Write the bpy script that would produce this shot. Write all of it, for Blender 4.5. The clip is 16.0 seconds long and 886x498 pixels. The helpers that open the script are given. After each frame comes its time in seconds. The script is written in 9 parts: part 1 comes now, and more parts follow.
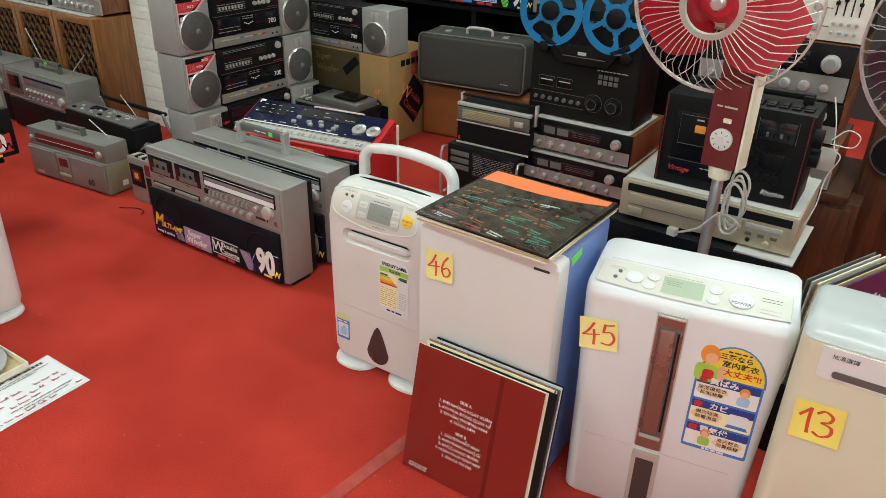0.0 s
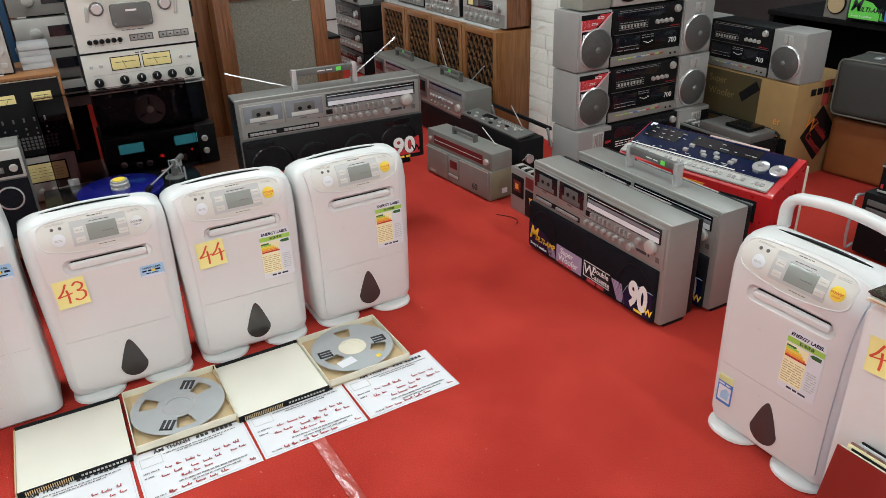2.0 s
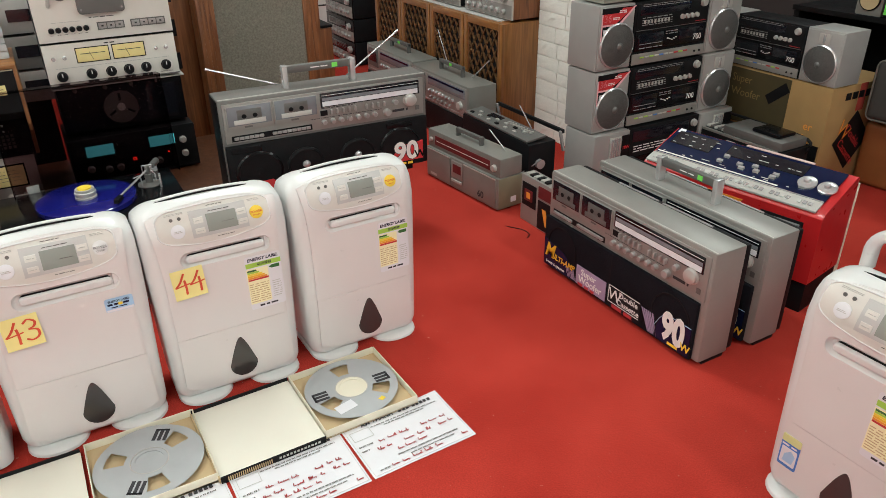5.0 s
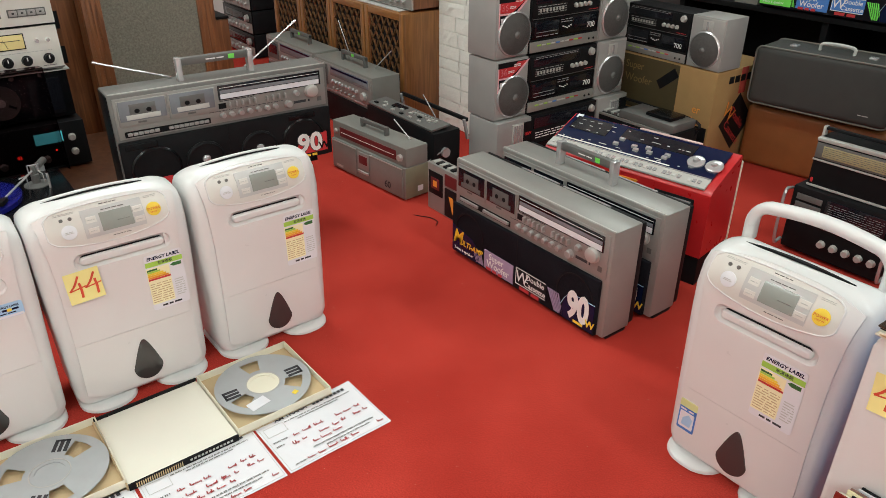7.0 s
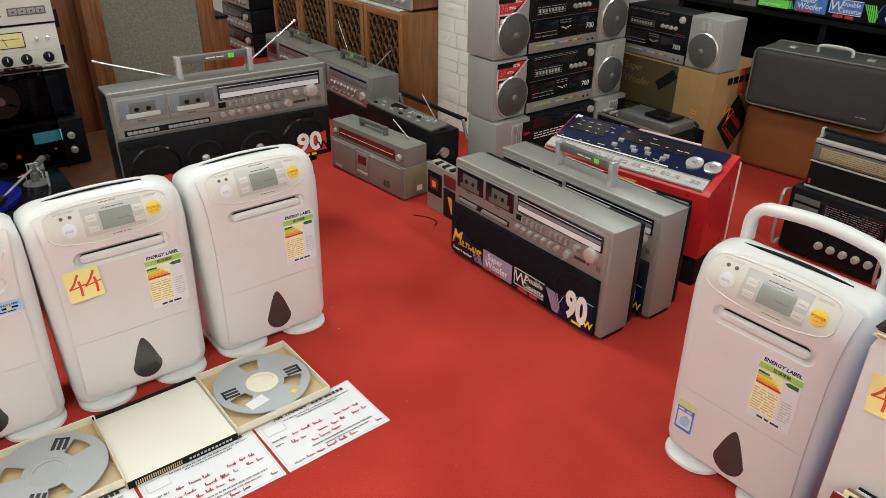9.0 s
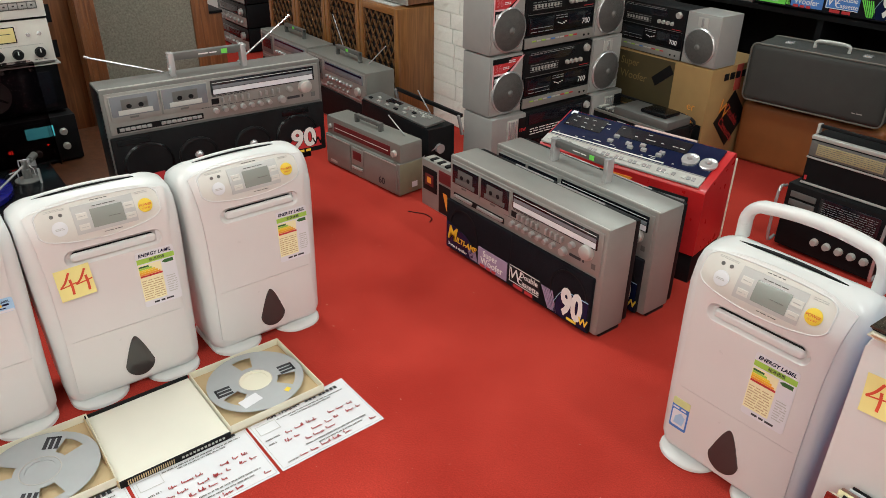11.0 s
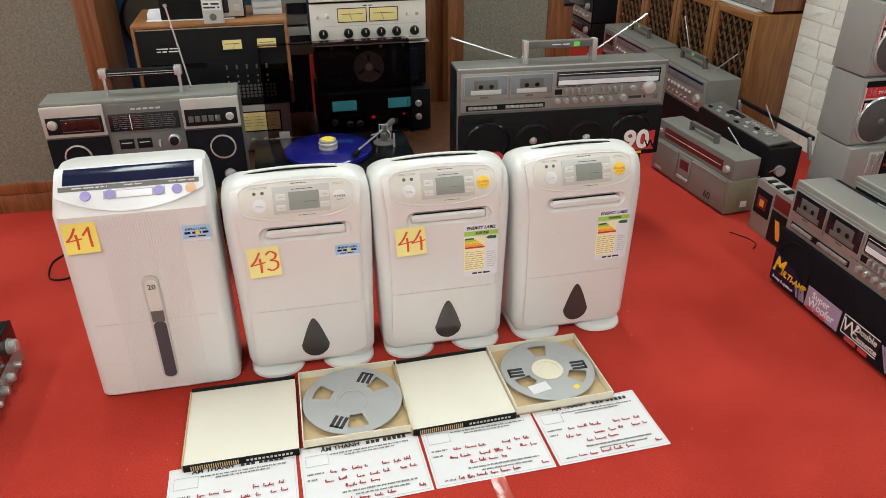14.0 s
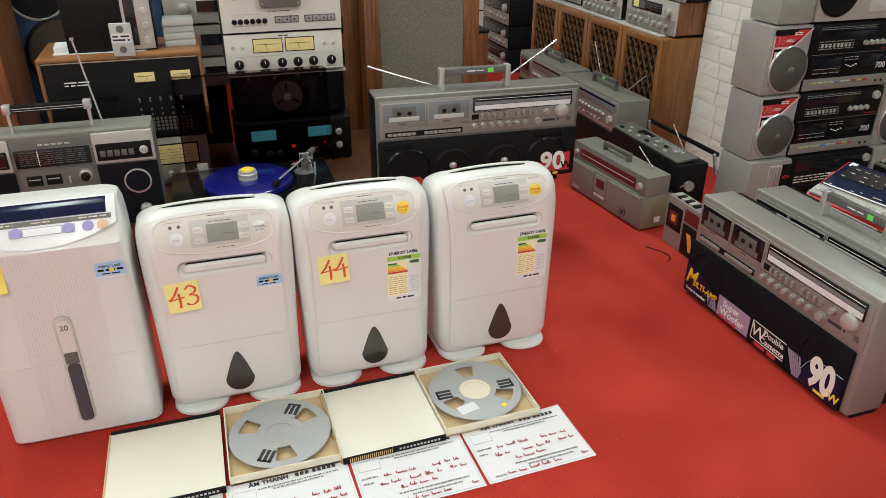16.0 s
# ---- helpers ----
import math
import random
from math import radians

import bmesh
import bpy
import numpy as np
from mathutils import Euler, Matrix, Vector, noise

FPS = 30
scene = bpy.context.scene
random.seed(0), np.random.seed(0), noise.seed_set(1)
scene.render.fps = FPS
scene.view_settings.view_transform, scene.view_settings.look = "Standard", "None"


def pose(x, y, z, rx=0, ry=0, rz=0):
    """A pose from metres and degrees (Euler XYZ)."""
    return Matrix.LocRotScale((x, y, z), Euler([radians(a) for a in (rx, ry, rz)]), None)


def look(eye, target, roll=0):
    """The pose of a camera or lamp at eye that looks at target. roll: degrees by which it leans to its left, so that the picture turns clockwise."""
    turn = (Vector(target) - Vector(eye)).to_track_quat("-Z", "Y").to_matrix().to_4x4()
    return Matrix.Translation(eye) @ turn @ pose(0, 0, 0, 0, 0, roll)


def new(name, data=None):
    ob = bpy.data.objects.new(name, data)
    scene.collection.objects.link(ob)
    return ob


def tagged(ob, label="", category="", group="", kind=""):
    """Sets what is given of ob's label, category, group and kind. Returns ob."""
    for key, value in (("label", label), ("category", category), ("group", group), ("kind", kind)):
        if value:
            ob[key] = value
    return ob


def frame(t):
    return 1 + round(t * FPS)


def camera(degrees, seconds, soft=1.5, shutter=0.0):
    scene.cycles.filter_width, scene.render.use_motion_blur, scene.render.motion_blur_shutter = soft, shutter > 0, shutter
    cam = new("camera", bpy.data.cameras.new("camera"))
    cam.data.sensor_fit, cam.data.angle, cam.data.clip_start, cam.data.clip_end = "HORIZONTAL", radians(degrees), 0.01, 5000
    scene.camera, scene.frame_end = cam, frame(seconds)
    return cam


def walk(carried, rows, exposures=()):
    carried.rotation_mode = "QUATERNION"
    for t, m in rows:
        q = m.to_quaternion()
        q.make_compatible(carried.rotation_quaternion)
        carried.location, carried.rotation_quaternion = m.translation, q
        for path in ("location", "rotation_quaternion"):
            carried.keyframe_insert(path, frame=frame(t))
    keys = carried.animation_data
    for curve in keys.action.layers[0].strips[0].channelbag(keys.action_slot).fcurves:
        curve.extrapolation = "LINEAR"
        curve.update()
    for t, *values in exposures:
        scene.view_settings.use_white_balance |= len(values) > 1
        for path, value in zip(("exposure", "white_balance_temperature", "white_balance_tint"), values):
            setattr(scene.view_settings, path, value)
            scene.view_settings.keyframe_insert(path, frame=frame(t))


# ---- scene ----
cam = camera(62.7, 16.0, 0.7)
PATH = [
    (0, (1.693, -1.549, 1.337), (0.705, -0.077, 0.412), 1.4),
    (0.5, (1.687, -1.559, 1.338), (0.608, -0.152, 0.413), 1.4),
    (1, (1.645, -1.584, 1.335), (0.392, -0.329, 0.411), 0.5),
    (1.5, (1.563, -1.624, 1.338), (0.119, -0.587, 0.423), -0.7),
    (2, (1.464, -1.579, 1.349), (-0.115, -0.742, 0.451), -2.0),
    (2.5, (1.367, -1.494, 1.351), (-0.273, -0.767, 0.468), -2.5),
    (3, (1.287, -1.459, 1.33), (-0.367, -0.754, 0.456), -2.5),
    (3.2, (1.263, -1.446, 1.321), (-0.397, -0.746, 0.452), -2.8),
    (5.3, (1.144, -1.509, 1.321), (-0.372, -0.602, 0.383), -0.6),
    (5.5, (1.152, -1.502, 1.318), (-0.349, -0.572, 0.378), -0.6),
    (6, (1.161, -1.5, 1.316), (-0.299, -0.51, 0.372), -0.4),
    (6.5, (1.165, -1.497, 1.315), (-0.26, -0.461, 0.369), -0.1),
    (7, (1.169, -1.499, 1.315), (-0.234, -0.437, 0.365), 0.3),
    (7.5, (1.172, -1.502, 1.314), (-0.227, -0.435, 0.362), 0.6),
    (8, (1.172, -1.515, 1.312), (-0.23, -0.452, 0.36), 0.8),
    (8.5, (1.169, -1.513, 1.313), (-0.236, -0.454, 0.362), 0.7),
    (9, (1.17, -1.505, 1.317), (-0.229, -0.438, 0.367), 0.6),
    (9.2, (1.172, -1.5, 1.317), (-0.223, -0.426, 0.367), 0.5),
    (11.3, (1.161, -1.49, 1.319), (-0.229, -0.427, 0.351), 0.7),
    (11.5, (1.158, -1.491, 1.318), (-0.258, -0.466, 0.346), 0.8),
    (12, (1.156, -1.515, 1.318), (-0.345, -0.624, 0.342), 0.8),
    (12.5, (1.133, -1.544, 1.319), (-0.471, -0.85, 0.346), 0.3),
    (13, (1.123, -1.557, 1.319), (-0.543, -1.039, 0.342), 0.0),
    (13.5, (1.12, -1.557, 1.315), (-0.577, -1.146, 0.34), -0.1),
    (14, (1.113, -1.559, 1.315), (-0.594, -1.189, 0.341), -0.1),
    (14.5, (1.118, -1.557, 1.314), (-0.593, -1.182, 0.348), -0.2),
    (15, (1.126, -1.559, 1.314), (-0.583, -1.138, 0.364), -0.1),
    (15.5, (1.133, -1.546, 1.317), (-0.569, -1.059, 0.387), 0.0),
    (16, (1.136, -1.538, 1.324), (-0.553, -0.98, 0.41), 0.3),
]
walk(cam, [(t, look(eye, target, roll)) for t, eye, target, roll in PATH],
     [(0, -0.06, 6350, 1), (1, -0.06, 6300, 4), (2, -0.06, 6100, 8), (3.2, -0.06, 6250, 9), (5.3, -0.06, 6500, 9), (12, -0.07, 6500, 8), (16, -0.1, 6500, 7)])

# ---------- world and lights ----------
world = bpy.data.worlds.new("world")
scene.world = world
world.use_nodes = True
world.node_tree.nodes["Background"].inputs[0].default_value = (0.9, 0.95, 1.0, 1)
world.node_tree.nodes["Background"].inputs[1].default_value = 0.01


# ---------- materials ----------
MATS = {}


def mat(name, col, rough=0.5, metal=0.0, var=0.12, scale=30.0, bump=0.0, bscale=200.0, coat=0.0, alpha=1.0, trans=0.0, emit=0.0, fine=0.0):
    """A procedural surface: colour with two scales of variation, roughness variation and fine relief."""
    if name in MATS:
        return MATS[name]
    m = bpy.data.materials.new(name)
    m.use_nodes = True
    nt = m.node_tree
    b = nt.nodes["Principled BSDF"]
    tc = nt.nodes.new("ShaderNodeTexCoord")
    n1 = nt.nodes.new("ShaderNodeTexNoise")
    n1.inputs["Scale"].default_value, n1.inputs["Detail"].default_value = scale, 6
    n2 = nt.nodes.new("ShaderNodeTexNoise")
    n2.inputs["Scale"].default_value, n2.inputs["Detail"].default_value = scale / 7, 3
    for n in (n1, n2):
        nt.links.new(tc.outputs["Object"], n.inputs["Vector"])
    add = nt.nodes.new("ShaderNodeMath")
    nt.links.new(n1.outputs["Fac"], add.inputs[0])
    nt.links.new(n2.outputs["Fac"], add.inputs[1])
    ramp = nt.nodes.new("ShaderNodeMapRange")
    ramp.inputs["From Min"].default_value, ramp.inputs["From Max"].default_value = 0.6, 1.4
    ramp.inputs["To Min"].default_value, ramp.inputs["To Max"].default_value = 1 - var, 1 + var
    nt.links.new(add.outputs[0], ramp.inputs["Value"])
    mul = nt.nodes.new("ShaderNodeVectorMath")
    mul.operation = "SCALE"
    mul.inputs[0].default_value = col
    nt.links.new(ramp.outputs[0], mul.inputs["Scale"])
    nt.links.new(mul.outputs[0], b.inputs["Base Color"])
    rr = nt.nodes.new("ShaderNodeMapRange")
    rr.inputs["To Min"].default_value, rr.inputs["To Max"].default_value = max(0.02, rough - 0.08), min(1, rough + 0.08)
    nt.links.new(n1.outputs["Fac"], rr.inputs["Value"])
    nt.links.new(rr.outputs[0], b.inputs["Roughness"])
    b.inputs["Metallic"].default_value = metal
    b.inputs["Coat Weight"].default_value = coat
    b.inputs["Coat Roughness"].default_value = 0.08
    b.inputs["Transmission Weight"].default_value = trans
    if emit:
        b.inputs["Emission Color"].default_value = (*col, 1)
        b.inputs["Emission Strength"].default_value = emit
    if bump:
        n3 = nt.nodes.new("ShaderNodeTexNoise")
        n3.inputs["Scale"].default_value, n3.inputs["Detail"].default_value = bscale, 4
        nt.links.new(tc.outputs["Object"], n3.inputs["Vector"])
        bp = nt.nodes.new("ShaderNodeBump")
        bp.inputs["Strength"].default_value, bp.inputs["Distance"].default_value = bump, 0.002
        nt.links.new(n3.outputs["Fac"], bp.inputs["Height"])
        nt.links.new(bp.outputs[0], b.inputs["Normal"])
    m.diffuse_color = (*col, 1)
    MATS[name] = m
    return m


def wood(name, dark, light, rough=0.35, axis=2, scale=9.0, coat=0.2):
    """Wood with long grain along one axis of the thing."""
    if name in MATS:
        return MATS[name]
    m = mat(name, dark, rough, 0, 0.1, 40, 0.15, 300, coat)
    nt = m.node_tree
    b = nt.nodes["Principled BSDF"]
    tc = nt.nodes.new("ShaderNodeTexCoord")
    mp = nt.nodes.new("ShaderNodeMapping")
    s = [scale] * 3
    s[axis] = scale * 0.08
    mp.inputs["Scale"].default_value = s
    nt.links.new(tc.outputs["Object"], mp.inputs["Vector"])
    n = nt.nodes.new("ShaderNodeTexNoise")
    n.inputs["Scale"].default_value, n.inputs["Detail"].default_value, n.inputs["Distortion"].default_value = 5, 8, 1.2
    nt.links.new(mp.outputs[0], n.inputs["Vector"])
    r = nt.nodes.new("ShaderNodeValToRGB")
    r.color_ramp.elements[0].position, r.color_ramp.elements[0].color = 0.35, (*dark, 1)
    r.color_ramp.elements[1].position, r.color_ramp.elements[1].color = 0.68, (*light, 1)
    nt.links.new(n.outputs["Fac"], r.inputs["Fac"])
    nt.links.new(r.outputs["Color"], b.inputs["Base Color"])
    return m


def carpet_mat():
    m = mat("red carpet", (0.42, 0.035, 0.025), 0.95, 0, 0.18, 3.0, 0.9, 420)
    nt = m.node_tree
    b = nt.nodes["Principled BSDF"]
    tc = nt.nodes.new("ShaderNodeTexCoord")
    fine = nt.nodes.new("ShaderNodeTexNoise")
    fine.inputs["Scale"].default_value, fine.inputs["Detail"].default_value = 260, 4
    big = nt.nodes.new("ShaderNodeTexNoise")
    big.inputs["Scale"].default_value, big.inputs["Detail"].default_value = 2.2, 5
    spot = nt.nodes.new("ShaderNodeTexNoise")
    spot.inputs["Scale"].default_value, spot.inputs["Detail"].default_value = 75, 2
    for n in (fine, big, spot):
        nt.links.new(tc.outputs["Object"], n.inputs["Vector"])
    r = nt.nodes.new("ShaderNodeValToRGB")
    r.color_ramp.elements[0].position, r.color_ramp.elements[0].color = 0.36, (0.385, 0.033, 0.023, 1)
    r.color_ramp.elements[1].position, r.color_ramp.elements[1].color = 0.64, (0.490, 0.049, 0.034, 1)
    nt.links.new(big.outputs["Fac"], r.inputs["Fac"])
    k = nt.nodes.new("ShaderNodeMapRange")
    k.inputs["From Min"].default_value, k.inputs["From Max"].default_value = 0.3, 0.7
    k.inputs["To Min"].default_value, k.inputs["To Max"].default_value = 0.77, 1.19
    nt.links.new(fine.outputs["Fac"], k.inputs["Value"])
    v = nt.nodes.new("ShaderNodeVectorMath")
    v.operation = "SCALE"
    nt.links.new(r.outputs["Color"], v.inputs[0])
    nt.links.new(k.outputs[0], v.inputs["Scale"])
    s = nt.nodes.new("ShaderNodeMapRange")
    s.inputs["From Min"].default_value, s.inputs["From Max"].default_value = 0.74, 0.78
    nt.links.new(spot.outputs["Fac"], s.inputs["Value"])
    mx = nt.nodes.new("ShaderNodeMixRGB")
    mx.inputs["Color2"].default_value = (0.55, 0.28, 0.20, 1)
    nt.links.new(s.outputs[0], mx.inputs["Fac"])
    nt.links.new(v.outputs[0], mx.inputs["Color1"])
    nt.links.new(mx.outputs[0], b.inputs["Base Color"])
    b.inputs["Sheen Weight"].default_value = 0.0
    b.inputs["Specular IOR Level"].default_value = 0.05
    return m


CARPET = carpet_mat()
WHITE = mat("white plastic", (0.69, 0.695, 0.685), 0.32, 0, 0.03, 12, 0.05, 500, 0.25)
PEARL = mat("pearl white front", (0.69, 0.675, 0.66), 0.30, 0, 0.03, 8, 0.03, 600, 0.35)
COOLWHITE = mat("cool white plastic", (0.71, 0.725, 0.75), 0.35, 0, 0.03, 12, 0.05, 500, 0.2)
CREAM = mat("cream plastic", (0.68, 0.68, 0.53), 0.4, 0, 0.05, 12, 0.06, 500, 0.1)
BEIGE = mat("cream control panel", (0.645, 0.63, 0.58), 0.33, 0, 0.04, 20)
PANELGREY = mat("silver grey panel", (0.50, 0.50, 0.485), 0.35, 0.1, 0.04, 20)
PALELIME = mat("pale lime print", (0.62, 0.66, 0.30), 0.6, 0, 0.05, 60)
DARKGREEN = mat("dark green print", (0.03, 0.13, 0.03), 0.6, 0, 0.05, 60)
GREYP = mat("pale grey plastic", (0.50, 0.50, 0.47), 0.4, 0, 0.06, 20, 0.05)
BLUEP = mat("blue plastic", (0.13, 0.20, 0.46), 0.4, 0, 0.06, 14, 0.08)
SILVER = mat("silver painted plastic", (0.30, 0.292, 0.272), 0.36, 0.3, 0.08, 18, 0.08, 700)
SILVERL = mat("light brushed aluminium", (0.50, 0.49, 0.46), 0.38, 0.3, 0.06, 25, 0.05, 500)
STEELD = mat("dark silver plastic", (0.15, 0.147, 0.14), 0.42, 0.25, 0.1, 20, 0.08, 600)
CHAMP = mat("champagne aluminium", (0.50, 0.43, 0.31), 0.35, 0.35, 0.06, 18, 0.05)
BLACK = mat("black plastic", (0.009, 0.009, 0.010), 0.45, 0, 0.25, 22, 0.1, 500)
GLOSSB = mat("gloss black", (0.006, 0.006, 0.007), 0.2, 0, 0.2, 12)
CLOTHB = mat("black speaker cloth", (0.010, 0.0095, 0.013), 0.7, 0, 0.3, 60, 0.8, 900)
MESH = mat("dark metal speaker mesh", (0.095, 0.092, 0.088), 0.55, 0.3, 0.2, 500, 0.8, 1200)
CHROME = mat("chrome", (0.62, 0.62, 0.62), 0.22, 0.6, 0.04, 20)
DARKGLASS = mat("dark display glass", (0.010, 0.011, 0.016), 0.12, 0, 0.1, 10, 0, 200, 0.6)
LCD = mat("grey lcd", (0.25, 0.27, 0.24), 0.25, 0, 0.06, 10, 0, 200, 0.4)
LCDG = mat("green lcd", (0.44, 0.52, 0.40), 0.22, 0, 0.05, 10, 0, 200, 0.4)
YELLOWN = mat("yellow paper note", (0.86, 0.74, 0.16), 0.8, 0, 0.04, 20)
PALENOTE = mat("pale yellow paper note", (0.84, 0.76, 0.30), 0.8, 0, 0.04, 20)
REDINK = mat("red ink", (0.66, 0.075, 0.03), 0.7, 0, 0.1, 60)
PAPER = mat("white paper", (0.72, 0.72, 0.75), 0.8, 0, 0.03, 10, 0.1, 60)
INK = mat("black ink", (0.03, 0.03, 0.035), 0.7, 0, 0.1, 60)
WHITEINK = mat("white print", (0.80, 0.79, 0.76), 0.6, 0, 0.05, 60)
GREENL = mat("green print", (0.36, 0.60, 0.08), 0.6, 0, 0.06, 60)
YELL = mat("yellow print", (0.85, 0.62, 0.05), 0.55, 0, 0.05, 60)
PALEYEL = mat("pale yellow print", (0.86, 0.80, 0.50), 0.6, 0, 0.05, 60)
AMBER = mat("amber print", (0.82, 0.46, 0.025), 0.55, 0, 0.05, 60)
ORANGE = mat("orange print", (0.80, 0.30, 0.04), 0.55, 0, 0.06, 60)
REDP = mat("red plastic", (0.50, 0.018, 0.02), 0.3, 0, 0.08, 20, 0.04, 400, 0.3)
REDL = mat("red print", (0.55, 0.03, 0.035), 0.5, 0, 0.08, 40)
LILAC = mat("lilac print", (0.36, 0.27, 0.40), 0.5, 0, 0.08, 40)
BLUEL = mat("blue print", (0.06, 0.20, 0.56), 0.55, 0, 0.08, 40)
PALEBLUE = mat("pale blue print", (0.36, 0.56, 0.76), 0.55, 0, 0.06, 40)
KNOBS = mat("dull silver knob", (0.40, 0.395, 0.38), 0.32, 0.35, 0.06, 20)
DARKSILVER = mat("dark silver casing", (0.175, 0.172, 0.162), 0.38, 0.3, 0.1, 18, 0.08, 600)
NAVY = mat("navy panel", (0.006, 0.011, 0.040), 0.14, 0, 0.15, 20)
LIME = mat("green sticker", (0.18, 0.75, 0.10), 0.6, 0, 0.05, 40)
CARD = mat("brown cardboard", (0.33, 0.20, 0.075), 0.85, 0, 0.12, 14, 0.3, 160)
CARDL = mat("tan pressboard", (0.56, 0.42, 0.24), 0.8, 0, 0.07, 16, 0.2, 200)
LIDCARD = mat("pale ivory card", (0.74, 0.715, 0.62), 0.75, 0, 0.05, 6, 0.1, 120)
IVORY = mat("ivory card", (0.75, 0.71, 0.57), 0.75, 0, 0.04, 8, 0.1, 120)
LEATHB = mat("brown leather", (0.25, 0.085, 0.022), 0.5, 0, 0.18, 12, 0.5, 300)
LEATHG = mat("grey leatherette", (0.050, 0.050, 0.047), 0.6, 0, 0.14, 16, 0.6, 420)
GREYCLOTH = mat("grey speaker cloth", (0.205, 0.188, 0.150), 0.95, 0, 0.45, 900, 1.0, 700)
VINYL = mat("brushed reel aluminium", (0.42, 0.44, 0.45), 0.42, 0.25, 0.05, 30)
REELBLUE = mat("blue reel metal", (0.015, 0.20, 0.46), 0.35, 0.2, 0.08, 20)
PLATTER = mat("blue acrylic platter", (0.01, 0.012, 0.16), 0.15, 0, 0.1, 10, 0, 200, 0.5)
METERY = mat("lit yellow meter", (0.72, 0.60, 0.26), 0.35, 0, 0.05, 20, emit=0.12)
METERB = mat("lit cyan meter", (0.06, 0.42, 0.46), 0.35, 0, 0.05, 20, emit=0.7)
REDLED = mat("red led", (0.9, 0.03, 0.02), 0.4, 0, 0.02, 20, emit=2.0)
WINDOWD = mat("smoked tank window", (0.050, 0.047, 0.046), 0.16, 0, 0.1, 6, 0, 200, 0.4)
DULLCLOTH = mat("dull white cloth", (0.47, 0.46, 0.44), 0.9, 0, 0.08, 14, 0.5, 90)
PALETOP = mat("pale grey plastic top", (0.47, 0.495, 0.51), 0.35, 0, 0.04, 12, 0.05, 500, 0.2)
COPPER = mat("rose copper plastic", (0.30, 0.215, 0.180), 0.28, 0.65, 0.08, 14)
FANRED = mat("translucent red fan blade", (0.66, 0.022, 0.05), 0.22, 0, 0.06, 10, 0, 200, 0.4, trans=0.25)
MAROON = mat("maroon plastic", (0.14, 0.02, 0.022), 0.4, 0, 0.1, 20)
GALV = mat("galvanised tube", (0.48, 0.48, 0.47), 0.35, 0.8, 0.08, 20)
CORD = mat("grey cord", (0.42, 0.41, 0.38), 0.6, 0, 0.06, 20)
LPRED = mat("dark red glossy sleeve", (0.20, 0.020, 0.015), 0.22, 0, 0.12, 6, 0.04, 60, 0.5)
# Colour of the black sleeve raised to stand for reflections in its plastic.
LPBLACK = mat("black glossy sleeve", (0.046, 0.036, 0.026), 0.2, 0, 0.95, 46, 0.05, 40, 0.6)
LPORANGE = mat("orange sleeve print", (0.66, 0.17, 0.06), 0.3, 0, 0.06, 20, 0, 200, 0.4)
TAPE = mat("clear packing tape", (0.40, 0.07, 0.055), 0.12, 0, 0.3, 20, 0.6, 60)
PLASTER = mat("white painted wall", (0.80, 0.79, 0.76), 0.8, 0, 0.06, 4, 0.3, 80)
OLDSILVER = mat("aged silver plastic", (0.24, 0.24, 0.22), 0.4, 0.25, 0.1, 18, 0.08, 600)
PALESILVER = mat("pale silver plastic", (0.37, 0.365, 0.35), 0.36, 0.25, 0.06, 18, 0.08, 600)
TAPEWIN = mat("blue-grey cassette window", (0.20, 0.215, 0.235), 0.2, 0, 0.15, 20, 0, 200, 0.3)
DARKWALL = mat("dark grey wall", (0.045, 0.043, 0.042), 0.8, 0, 0.1, 4, 0.3, 80)
BRICKW = mat("white painted stone", (0.84, 0.82, 0.76), 0.7, 0, 0.08, 9, 0.9, 45)
WALNUT = wood("walnut veneer", (0.13, 0.045, 0.016), (0.28, 0.105, 0.038))
OAK = wood("orange oak veneer", (0.20, 0.079, 0.022), (0.33, 0.14, 0.042))
OAKX = wood("orange oak trim", (0.21, 0.084, 0.024), (0.34, 0.145, 0.044), axis=0)
DARKWOOD = wood("dark mahogany veneer", (0.045, 0.016, 0.008), (0.10, 0.036, 0.015))
OCHRE = wood("yellow oak veneer", (0.27, 0.14, 0.03), (0.38, 0.21, 0.055))
LATTICE = mat("carved dark lattice", (0.13, 0.062, 0.026), 0.6, 0, 0.3, 40, 0.4, 120)


for dull, spec in ((BLACK, 0.13), (CLOTHB, 0.08), (STEELD, 0.2), (LEATHG, 0.25), (LATTICE, 0.2), (GLOSSB, 0.25), (DARKGLASS, 0.28), (NAVY, 0.3), (MAROON, 0.25)):
    dull.node_tree.nodes["Principled BSDF"].inputs["Specular IOR Level"].default_value = spec


# ---------- mesh helpers ----------
def part(name, bm, material, parent, label="", smooth=0.6):
    me = bpy.data.meshes.new(name)
    bmesh.ops.recalc_face_normals(bm, faces=bm.faces)
    for fc in bm.faces:
        fc.smooth = smooth > 0
    bm.to_mesh(me)
    bm.free()
    me.materials.append(material)
    if smooth > 0:
        me.set_sharp_from_angle(angle=smooth)
    ob = new(name, me)
    ob.parent = parent
    if label:
        ob["label"] = label
    return ob


def thing(name, x, y, z, rz, label, category, group="", kind=""):
    e = new(name)
    e.empty_display_size = 0.05
    e.matrix_world = pose(x, y, z, 0, 0, rz)
    return tagged(e, label, category, group, kind)


